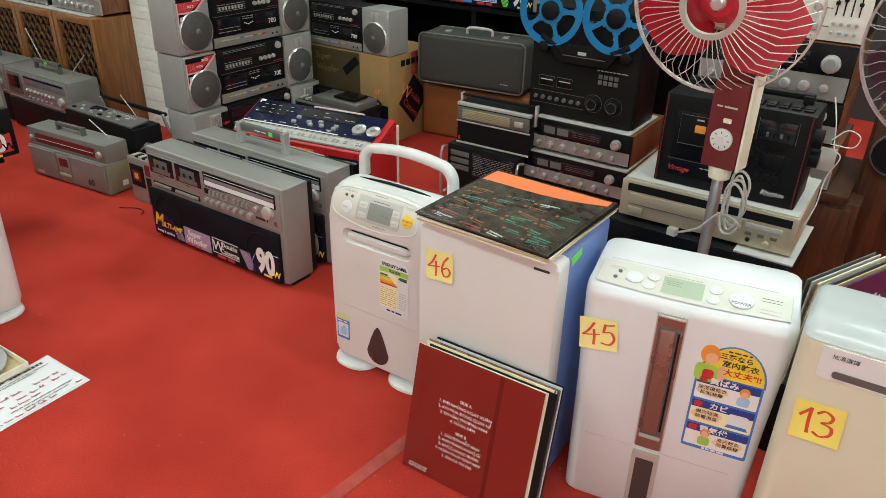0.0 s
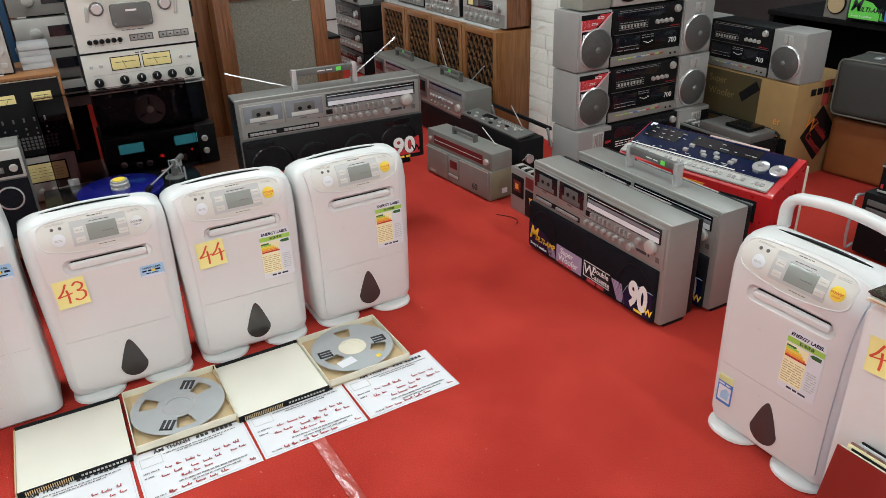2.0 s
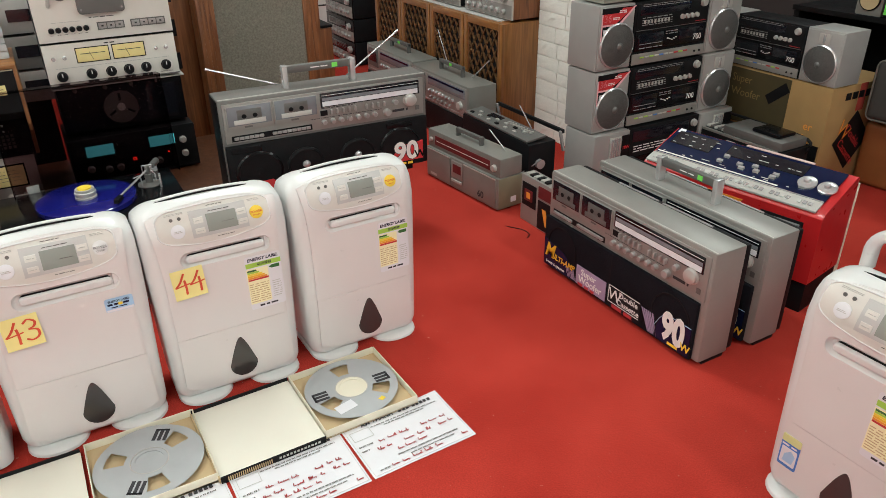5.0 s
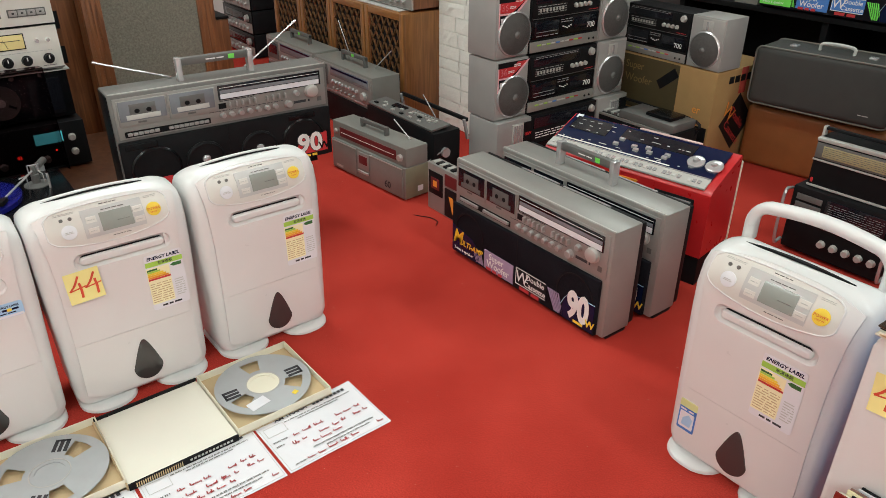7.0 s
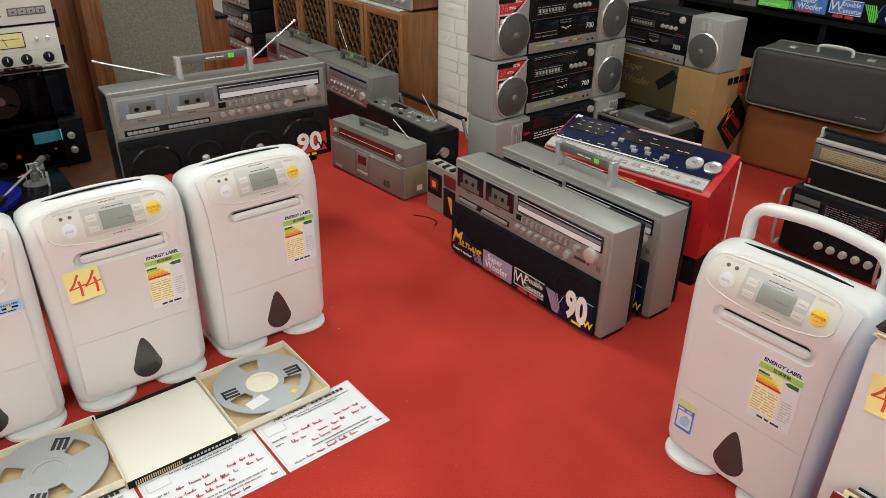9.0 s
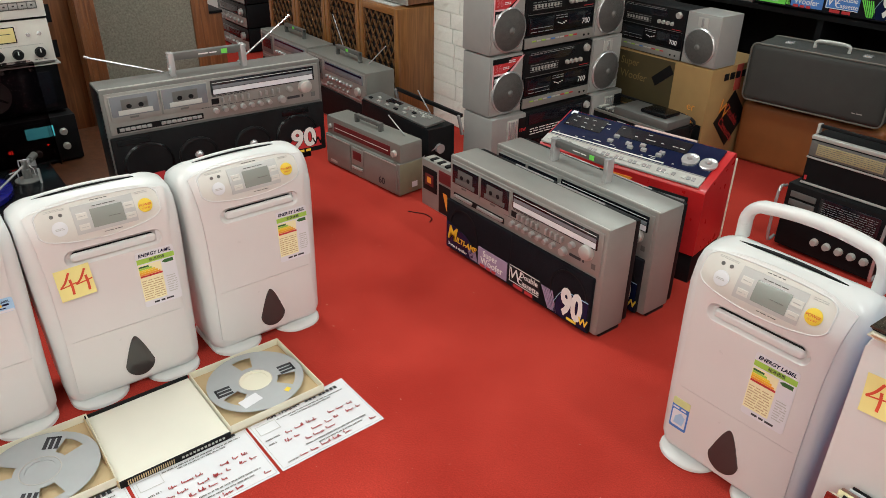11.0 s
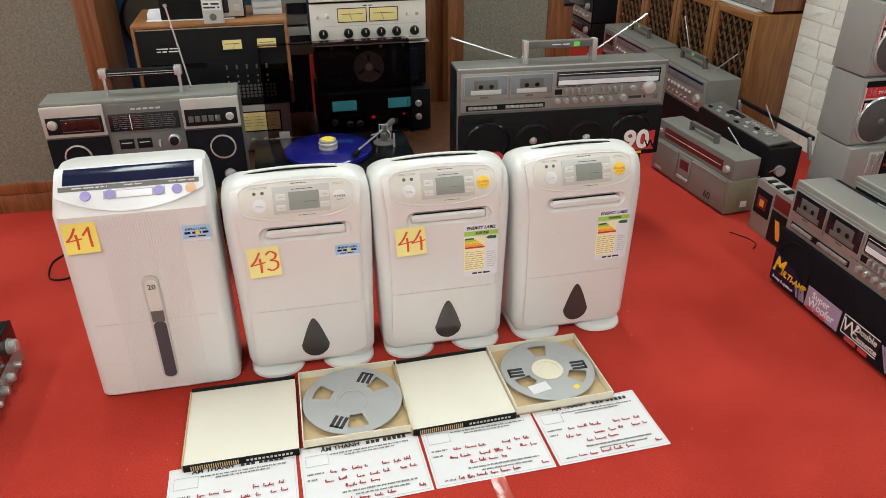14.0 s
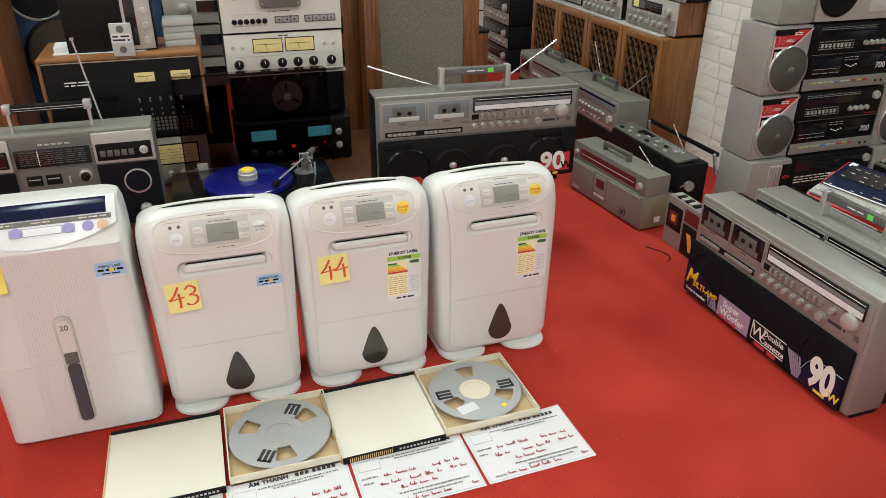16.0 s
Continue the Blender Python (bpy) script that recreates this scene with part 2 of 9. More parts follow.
def box(x0, x1, y0, y1, z0, z1, r=0.0, seg=2, bm=None):
    own = bmesh.new()
    bmesh.ops.create_cube(own, size=1)
    for v in own.verts:
        v.co = Vector((x0 + (v.co.x + 0.5) * (x1 - x0), y0 + (v.co.y + 0.5) * (y1 - y0), z0 + (v.co.z + 0.5) * (z1 - z0)))
    if r > 0:
        r = min(r, 0.49 * min(abs(x1 - x0), abs(y1 - y0), abs(z1 - z0)))
        bmesh.ops.bevel(own, geom=own.edges[:], offset=r, segments=seg, profile=0.6, affect="EDGES")
    return merge(bm, own)


def merge(bm, own):
    if bm is None:
        return own
    me = bpy.data.meshes.new("tmp")
    own.to_mesh(me)
    own.free()
    bm.from_mesh(me)
    bpy.data.meshes.remove(me)
    return bm


def cyl(p, q, r, n=20, r2=None, bm=None, bev=0.0):
    """A rod from p to q."""
    p, q = Vector(p), Vector(q)
    own = bmesh.new()
    bmesh.ops.create_cone(own, cap_ends=True, segments=n, radius1=r, radius2=r if r2 is None else r2, depth=(q - p).length)
    if bev:
        rim = [e for e in own.edges if abs(e.verts[0].co.z - e.verts[1].co.z) < 1e-6]
        bmesh.ops.bevel(own, geom=rim, offset=bev, segments=2, profile=0.6, affect="EDGES")
    m = Matrix.Translation((p + q) / 2) @ (q - p).to_track_quat("Z", "Y").to_matrix().to_4x4()
    own.transform(m)
    return merge(bm, own)


def tube(points, r, n=8, bm=None, closed=False):
    """A round tube along a line of points."""
    own = bmesh.new()
    pts = [Vector(p) for p in points]
    rings = []
    up = Vector((0.13, 0.21, 0.97))
    for i, p in enumerate(pts):
        a = pts[(i - 1) % len(pts)] if closed or i else p
        b = pts[(i + 1) % len(pts)] if closed or i < len(pts) - 1 else p
        t = (b - a).normalized()
        u = t.cross(up).normalized()
        if u.length < 0.1:
            u = t.cross(Vector((1, 0, 0))).normalized()
        w = t.cross(u)
        rings.append([own.verts.new(p + r * (math.cos(k * math.tau / n) * u + math.sin(k * math.tau / n) * w)) for k in range(n)])
    for i in range(len(rings) - (0 if closed else 1)):
        a, b = rings[i], rings[(i + 1) % len(rings)]
        for k in range(n):
            own.faces.new((a[k], a[(k + 1) % n], b[(k + 1) % n], b[k]))
    if not closed:
        own.faces.new(rings[0])
        own.faces.new(rings[-1])
    return merge(bm, own)


def rrect(w, h, r, n=5, cx=0.0, cy=0.0):
    """A rounded rectangle as a list of 2D points."""
    out = []
    for sx, sy, a0 in ((1, 1, 0), (-1, 1, 90), (-1, -1, 180), (1, -1, 270)):
        for k in range(n + 1):
            a = radians(a0 + 90 * k / n)
            out.append((cx + sx * (w / 2 - r) + r * math.cos(a), cy + sy * (h / 2 - r) + r * math.sin(a)))
    return out


def plate(outline, y0, y1, front=None, bm=None, bev=0.0):
    """A flat plate from a 2D outline in x and z, y0 (front) to y1 (back); front(z) bends it onto a surface."""
    own = bmesh.new()
    fy = front or (lambda z: 0.0)
    a = [own.verts.new((x, fy(z) + y0, z)) for x, z in outline]
    b = [own.verts.new((x, fy(z) + y1, z)) for x, z in outline]
    fa = own.faces.new(a)
    own.faces.new(b[::-1])
    for k in range(len(a)):
        own.faces.new((a[k], a[(k + 1) % len(a)], b[(k + 1) % len(a)], b[k]))
    if bev:
        bmesh.ops.bevel(own, geom=list(fa.edges), offset=bev, segments=2, profile=0.6, affect="EDGES")
    return merge(bm, own)


def loft(rings, bm=None):
    """Closed rings of equal count joined into a skin, capped at both ends."""
    own = bmesh.new()
    vs = [[own.verts.new(p) for p in ring] for ring in rings]
    for a, b in zip(vs, vs[1:]):
        for k in range(len(a)):
            own.faces.new((a[k], a[(k + 1) % len(a)], b[(k + 1) % len(a)], b[k]))
    own.faces.new(vs[0][::-1])
    own.faces.new(vs[-1])
    return merge(bm, own)


def lathe(profile, n=40, bm=None, axis="y", ring=False):
    """A turned form about the y axis (facing -y): profile of (radius, y); or about z. A ring has a hole, no caps."""
    own = bmesh.new()
    rings = []
    for r, d in profile:
        row = []
        for k in range(n):
            a = k * math.tau / n
            c = (r * math.cos(a), d, r * math.sin(a)) if axis == "y" else (r * math.cos(a), r * math.sin(a), d)
            row.append(own.verts.new(c))
        rings.append(row)
    for a, b in zip(rings, rings[1:] + ([rings[0]] if ring else [])):
        for k in range(n):
            own.faces.new((a[k], a[(k + 1) % n], b[(k + 1) % n], b[k]))
    if not ring:
        own.faces.new(rings[0])
        own.faces.new(rings[-1])
    return merge(bm, own)


def moved(bm, x=0, y=0, z=0, rx=0, ry=0, rz=0):
    bm.transform(pose(x, y, z, rx, ry, rz))
    return bm


def lettering(text, size, material, parent, m, depth=0.0006, name="lettering", label="", shear=0.0, wide=1.0, bold=0.0):
    """Raised letters in the built-in font, lying in the xy plane of m, centred."""
    cu = bpy.data.curves.new("text", "FONT")
    cu.body, cu.size, cu.extrude, cu.shear = text, size, depth, shear
    cu.offset = bold * size
    cu.align_x, cu.align_y = "CENTER", "CENTER"
    cu.resolution_u = 3
    ob = new("text", cu)
    bpy.context.view_layer.update()
    me = bpy.data.meshes.new_from_object(ob.evaluated_get(bpy.context.evaluated_depsgraph_get()))
    bpy.data.objects.remove(ob)
    bpy.data.curves.remove(cu)
    me.name = name
    me.transform(m @ Matrix.Diagonal((wide, 1, 1, 1)))
    me.materials.clear()
    me.materials.append(material)
    o = new(name, me)
    o.parent = parent
    if label:
        o["label"] = label
    return o


def face_m(x, y, z, tilt=0.0, turn=0.0):
    """Where lettering stands upright on a front that faces -y; tilt leans it back, turn rolls it in its plane."""
    return pose(x, y, z, 90 - tilt, 0, 0) @ pose(0, 0, 0, 0, 0, turn)


def knob(parent, x, y, z, r, d, material=None, name="knob", n=18):
    b = lathe([(r * 1.12, 0), (r * 1.12, -d * 0.25), (r, -d * 0.3), (r * 0.96, -d * 0.9), (r * 0.85, -d)], n)
    return part(name, moved(b, x, y, z), material or SILVERL, parent)


def bars(parent, x0, x1, z0, z1, y, rows, material, name="print", fill=0.5, seed=1, front=None, words=True):
    """Lines of unreadable print as plain bars."""
    rnd = random.Random(seed)
    b = bmesh.new()
    h = (z1 - z0) / rows
    for r in range(rows):
        z = z1 - (r + 0.5) * h
        x = x0
        while x < x1 - 0.002:
            w = min(rnd.uniform(1.2, 4.0) * h if words else (x1 - x0) * rnd.uniform(0.6, 1.0), x1 - x)
            yy = y + (front(z) if front else 0)
            box(x, x + w, yy - 0.0004, yy, z - h * fill / 2, z + h * fill / 2, bm=b)
            x += w + h * 0.6
            if not words:
                break
    return part(name, b, material, parent, smooth=0)


# ---------- structure ----------
def slab(name, x0, x1, y0, y1, z0, z1, material, label, category):
    ob = part(name, box(x0, x1, y0, y1, z0, z1), material, None, smooth=0)
    return tagged(ob, label, category, kind="structure")


slab("floor", -5.2, 5.2, -5.2, 5.2, -0.05, 0.0, CARPET, "red needle-punch carpet covering the whole shop floor", "floor")
slab("wall_north", -5.2, 5.2, 3.6, 3.8, 0.0, 3.0, DARKWALL, "dark painted back wall behind the shelves", "wall")
# South and east walls and ceiling are unseen, assumed white to bounce light.
slab("wall_south", -5.2, 5.2, -5.2, -5.0, 0.0, 3.0, PLASTER, "unseen white wall, assumed, bounces light into the room", "wall")
slab("wall_west", -5.2, -5.0, -5.0, 3.6, 0.0, 3.0, PLASTER, "white panelled wall behind the loudspeakers", "wall")
slab("trim", -5.0, -4.996, -5.0, 3.6, 0.276, 0.288, DARKWALL, "thin dark joint between white wall panels", "trim")
slab("wall_east", 4.0, 4.2, -5.0, 3.6, 0.0, 3.0, PLASTER, "unseen white wall, assumed, bounces light into the room", "wall")
slab("ceiling", -5.2, 5.2, -5.2, 3.8, 3.0, 3.1, PLASTER, "unseen white ceiling, assumed, bounces light into the room", "ceiling")


# ---------- unseen ceiling lights, added to light the room ---
def unseen_ceiling_light(x, y):
    t = thing("unseen_ceiling_light", x, y, 3.0, 0, "unseen white ceiling fixture added to light the shop", "ceiling light", "ceiling lights")
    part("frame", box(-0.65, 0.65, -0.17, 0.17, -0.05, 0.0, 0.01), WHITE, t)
    lamp = bpy.data.lights.new("added_tube_light", "AREA")
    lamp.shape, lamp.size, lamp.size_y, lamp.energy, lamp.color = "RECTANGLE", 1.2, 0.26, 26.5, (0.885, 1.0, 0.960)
    o = new("added_tube_light", lamp)
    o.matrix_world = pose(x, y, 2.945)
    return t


# Assumed lamp grid, out of view; one lamp shifted to light fronts and column.
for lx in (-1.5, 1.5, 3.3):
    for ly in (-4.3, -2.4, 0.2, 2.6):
        unseen_ceiling_light(lx + (0.15 if (lx, ly) == (-1.5, 0.2) else 0), ly - (0.65 if (lx, ly) == (-1.5, 0.2) else 0))
# Extra unseen lamp, added only to brighten the column and left background.
unseen_ceiling_light(-2.5, -0.6)


# ---------- labels ----------
DIGITS = {
    "1": [[(0.05, 0.62), (0.34, 0.98)], [(0.34, 0.98), (0.32, 0.5), (0.34, 0.02)]],
    "3": [[(0.05, 0.85), (0.25, 1.0), (0.48, 0.84), (0.42, 0.62), (0.2, 0.53)], [(0.2, 0.53), (0.5, 0.42), (0.5, 0.14), (0.25, 0.0), (0.03, 0.1)]],
    "4": [[(0.42, 1.0), (0.2, 0.6), (-0.03, 0.36)], [(-0.03, 0.36), (0.3, 0.4), (0.62, 0.45)], [(0.40, 0.66), (0.42, 0.3), (0.40, -0.05)]],
    "5": [[(0.52, 1.0), (0.3, 0.95), (0.18, 0.97)], [(0.18, 0.97), (0.12, 0.58)], [(0.12, 0.58), (0.4, 0.6), (0.52, 0.3), (0.35, 0.02), (0.04, 0.06)]],
    "6": [[(0.42, 1.0), (0.18, 0.7), (0.08, 0.32), (0.2, 0.02), (0.42, 0.06), (0.5, 0.28), (0.36, 0.45), (0.12, 0.34)]],
}


def pen_digit(ch, h, bm):
    """One digit drawn with a broad pen, as flat ribbons in x and z."""
    for stroke in DIGITS[ch]:
        pts = smooth_line([(px * h, 0, pz * h) for px, pz in stroke], 6)
        for p, q in zip(pts, pts[1:]):
            d = (q - p).normalized()
            wide = h * (0.055 + 0.05 * abs(d.z))
            s = Vector((d.z, 0, -d.x)) * wide * 0.5
            e = d * wide * 0.2
            bm.faces.new([bm.verts.new(c) for c in (p - s - e, q - s + e, q + s + e, p + s - e)])
    return bm


def smooth_line(pts, n):
    """A smooth line through points."""
    pts = [Vector(p) for p in pts]
    ext = [2 * pts[0] - pts[1]] + pts + [2 * pts[-1] - pts[-2]]
    out = []
    for a, b, c, d in zip(ext, ext[1:], ext[2:], ext[3:]):
        for k in range(n):
            u = k / n
            out.append(0.5 * (2 * b + (c - a) * u + (2 * a - 5 * b + 4 * c - d) * u * u + (3 * b - a - 3 * c + d) * u ** 3))
    return out + [pts[-1]]


def note(parent, text, cx, cz, y, size=0.076, turn=0.0, material=None, tilt=0.0, ink=0.062):
    """A paper note with a hand-written number on a front."""
    own = thing("sticky_note", 0, 0, 0, 0, "%s paper note with a red handwritten number" % ("bright yellow" if material is YELLOWN else "pale yellow"), "note")
    own.matrix_world = parent.matrix_world @ pose(cx, y, cz, -tilt, 0, 0) @ pose(0, 0, 0, 0, -turn, 0)
    b = bmesh.new()
    n = 6
    curl = lambda z: -0.0010 - 0.006 * ((size / 2 - z) / size) ** 3
    rows = []
    for i in range(n + 1):
        z = size / 2 - size * i / n
        rows.append([b.verts.new((sx * size / 2, curl(z), z)) for sx in (-1, -0.33, 0.33, 1)])
    for a, c in zip(rows, rows[1:]):
        for k in range(3):
            b.faces.new((a[k], c[k], c[k + 1], a[k + 1]))
    part("paper", b, material or PALENOTE, own)
    h = size * 0.66
    x = -size * 0.40
    for ch in text:
        b = pen_digit(ch, h, bmesh.new())
        for v in b.verts:
            v.co = Vector((v.co.x * 1.05 + x, 0, v.co.z - h * 0.48))
            v.co.y = curl(v.co.z) - 0.0007
        part("digit", b, REDINK, own, "red handwritten digit", smooth=0)
        x += h * (0.68 if ch == "4" else 0.50 if ch == "1" else 0.64)
    return own


def energy_label(parent, cx, cz, w, h, y, front=None, small=False, turn=0.0):
    """A printed energy label: heading, coloured grade bars, fine print."""
    fy = front or (lambda z: 0.0)
    lab = part("energy_label", plate(rrect(w, h, 0.006, 3, cx, cz), y - 0.0007, y, front), PALEBLUE if small else PAPER, parent, "printed energy label")
    zt = cz + h / 2
    if small:
        lettering("ENERGY LABEL", w * 0.115, NAVY, lab, face_m(cx, fy(cz) + y - 0.001, zt - h * 0.24), 0.0002, bold=0.02)
        bars(lab, cx - w * 0.42, cx + w * 0.42, zt - h * 0.55, zt - h * 0.38, y - 0.0009, 1, NAVY, fill=0.8, seed=3, front=front)
        part("emblem", plate(rrect(w * 0.16, h * 0.2, 0.003, 3, cx + w * 0.04, zt - h * 0.48), y - 0.0016, y - 0.0007, front), YELL, lab)
        part("strip", plate(rrect(w * 0.94, h * 0.16, 0.001, 2, cx, zt - h * 0.9), y - 0.0011, y - 0.0007, front), PAPER, lab)
        bars(lab, cx - w * 0.3, cx + w * 0.3, zt - h * 0.76, zt - h * 0.62, y - 0.0009, 1, NAVY, seed=5, front=front)
        return lab
    lettering("ENERGY LABEL", w * 0.128, NAVY, lab, face_m(cx, fy(zt - h * 0.06) + y - 0.001, zt - h * 0.065), 0.0002, shear=0.2, bold=0.03)
    part("band", plate(rrect(w * 0.98, h * 0.085, 0.001, 2, cx, zt - h * 0.165), y - 0.0011, y - 0.0007, front), GREENL, lab)
    lettering("能源標籤", w * 0.10, INK, lab, face_m(cx + w * 0.03, fy(zt - h * 0.165) + y - 0.0014, zt - h * 0.165), 0.0002)
    part("panel", plate(rrect(w * 0.6, h * 0.66, 0.001, 2, cx - w * 0.19, zt - h * 0.56), y - 0.0010, y - 0.0007, front), PALEYEL, lab)
    for i, (m, k) in enumerate(((DARKGREEN, 0.26), (GREENL, 0.33), (YELL, 0.41), (AMBER, 0.47), (ORANGE, 0.53), (REDL, 0.58))):
        z = zt - h * (0.265 + 0.034 * i)
        part("grade_bar", box(cx - w * 0.47, cx - w * 0.47 + w * k, fy(z) + y - 0.0014, fy(z) + y - 0.0007, z - h * 0.015, z + h * 0.015), m, lab, smooth=0)
    z = zt - h * 0.26
    part("grade_mark", plate([(cx + w * 0.14, z), (cx + w * 0.22, z + h * 0.03), (cx + w * 0.44, z + h * 0.03), (cx + w * 0.44, z - h * 0.03), (cx + w * 0.22, z - h * 0.03)], y - 0.0014, y - 0.0007, front), DARKGREEN, lab)
    bars(lab, cx - w * 0.46, cx + w * 0.08, zt - h * 0.87, zt - h * 0.50, y - 0.0012, 9, CARDL, fill=0.35, seed=4, front=front)
    bars(lab, cx + w * 0.18, cx + w * 0.44, zt - h * 0.85, zt - h * 0.52, y - 0.0009, 8, GREYP, fill=0.35, seed=6, front=front)
    bars(lab, cx - w * 0.25, cx + w * 0.28, zt - h * 0.965, zt - h * 0.925, y - 0.0009, 1, INK, fill=0.8, seed=7, front=front)
    return lab


def strip_on(front, xs, zlo, zhi, nz, off, thick=0.002):
    """A skin laid on a bent front: from zlo(x) to zhi(x), off metres proud, with a rim that goes back."""
    b = bmesh.new()
    grid = []
    for x in xs:
        col = []
        for k in range(nz + 1):
            z = zlo(x) + (zhi(x) - zlo(x)) * k / nz
            col.append(b.verts.new((x, front(z) - off, z)))
        grid.append(col)
    for a, c in zip(grid, grid[1:]):
        for k in range(nz):
            b.faces.new((a[k], c[k], c[k + 1], a[k + 1]))
    rim = [e for e in b.edges if e.is_boundary]
    ret = bmesh.ops.extrude_edge_only(b, edges=rim)
    for v in ret["geom"]:
        if isinstance(v, bmesh.types.BMVert):
            v.co.y += thick + off
    return b


# ---------- dehumidifiers with a teardrop tank window ----------
def dfront(z):
    return 0.010 * (max(z, 0) / 0.46) ** 2 + (4.5 * (z - 0.48) ** 2 if z > 0.48 else 0)


def ease(a, b, n):
    return [a + (b - a) * k / n for k in range(n + 1)]


def rrect_ring(hw, yf, yb, r, rec):
    """A rounded ring whose front is pushed in between the front corners."""
    pts = rrect(2 * hw, yb - yf, r, 6, 0, (yf + yb) / 2)
    out = pts[:21]
    w = 0.60 * hw
    for px, py in ((-w - 0.004, yf), (-w, yf + rec), (w, yf + rec), (w + 0.004, yf)):
        out.append((px, py))
    return out + pts[21:]


def panel_on(front, hw, zlo, zhi, nz, off, thick=0.003, nx=14):
    """A bent skin, half as wide as hw(z) says, off metres proud of the front."""
    b = bmesh.new()
    grid = []
    for i in range(nx + 1):
        u = i / nx * 2 - 1
        u = u if abs(u) < 0.99 else math.copysign(1, u)
        col = []
        for k in range(nz + 1):
            z = zlo(u) + (zhi(u) - zlo(u)) * k / nz
            edge = 0.004 if abs(u) == 1 else 0.0
            col.append(b.verts.new((u * hw(z), front(z) - off + edge * 0.5, z)))
        grid.append(col)
    for a, c in zip(grid, grid[1:]):
        for k in range(nz):
            b.faces.new((a[k], c[k], c[k + 1], a[k + 1]))
    return rimmed(b, thick + off) if thick else b


def rimmed(b, back, keep=None):
    """Turn the open border of a skin back into a rim."""
    rim = [e for e in b.edges if e.is_boundary and not (keep and all(keep(v.co) for v in e.verts))]
    for v in bmesh.ops.extrude_edge_only(b, edges=rim)["geom"]:
        if isinstance(v, bmesh.types.BMVert):
            v.co.y += back
    return b


def slotted_panel(front, hw, zlo, ztop, cx, cz, w, h, off):
    """A bent front panel with a rounded opening, and the dish behind the opening."""
    n = 8
    r = h / 2 - 0.001
    fw, fh = w / 2 + 0.010, h / 2 + 0.008
    rr = rrect(w, h, r, n)
    outer = []
    for i, (x, z) in enumerate(rr):
        quarter, k = divmod(i, n + 1)
        k = k if quarter % 2 == 0 else n - k
        sx, sz = math.copysign(1, x), math.copysign(1, z)
        if k < n // 2:
            outer.append((sx * fw, sz * (0.001 + (fh - 0.001) * k / (n // 2))))
        else:
            outer.append((sx * (fw + (w / 2 - r - fw) * (k - n // 2) / (n // 2)), sz * fh))
    xs = sorted({round(cx + x, 6) for x, z in outer} | {round(cx + q, 6) for q in ease(-w / 2 + r, w / 2 - r, 10)})
    zin = sorted({round(cz + z, 6) for x, z in outer})
    zup = lambda k, x: zin[-1] + (ztop(x / hw(0.5)) - zin[-1]) * k / 9
    cols = [(-1, None)] + [(-1, -hw(0.3) + 0.006)] + [(0, q) for q in xs] + [(1, hw(0.3) - 0.006)] + [(1, None)]
    b = bmesh.new()
    grid = []
    for s, q in cols:
        col = []
        xm = q if q is not None else s * hw(0.3)
        zs = [zlo + (zin[0] - zlo) * k / 12 for k in range(12)] + zin + [zup(k, xm) for k in range(1, 10)]
        for z in zs:
            x = q if s == 0 else s * (hw(z) - (0.006 if q is not None else 0))
            col.append(b.verts.new((x, front(z) - off + (0.002 if q is None else 0), z)))
        grid.append(col)
    for i, (p, q) in enumerate(zip(grid, grid[1:])):
        for k in range(len(p) - 1):
            zm, xm = (p[k].co.z + p[k + 1].co.z) / 2, (p[k].co.x + q[k].co.x) / 2
            if zin[0] < zm < zin[-1] and xs[0] < xm < xs[-1]:
                continue
            b.faces.new((p[k], q[k], q[k + 1], p[k + 1]))
    fx = lambda x, z, d=0.0: (cx + x, front(cz + z) - off + d, cz + z)
    rings = [[b.verts.new(fx(x, z)) for x, z in outer], [b.verts.new(fx(x, z)) for x, z in rr], [b.verts.new(fx(x * 0.99, z * 0.95, 0.002)) for x, z in rr]]
    for p, q in zip(rings, rings[1:]):
        for k in range(len(rr)):
            b.faces.new((p[k], p[(k + 1) % len(rr)], q[(k + 1) % len(rr)], q[k]))
    loose = [v for v in b.verts if not v.link_faces]
    bmesh.ops.delete(b, geom=loose, context="VERTS")
    bmesh.ops.remove_doubles(b, verts=b.verts[:], dist=0.0002)
    rimmed(b, 0.005, lambda c: zlo + 0.01 < c.z < zin[-1] + 0.002 and xs[0] - 0.002 < c.x < xs[-1] + 0.002)
    dish = bmesh.new()
    steps = ((0.99, 0.95, 0.002), (0.975, 0.86, 0.006), (0.96, 0.72, 0.011), (0.94, 0.5, 0.014))
    rings = [[dish.verts.new(fx(x * kx, z * kz, d)) for x, z in rr] for kx, kz, d in steps]
    for p, q in zip(rings, rings[1:]):
        for k in range(len(rr)):
            dish.faces.new((p[k], p[(k + 1) % len(rr)], q[(k + 1) % len(rr)], q[k]))
    dish.faces.new(rings[-1])
    return b, dish


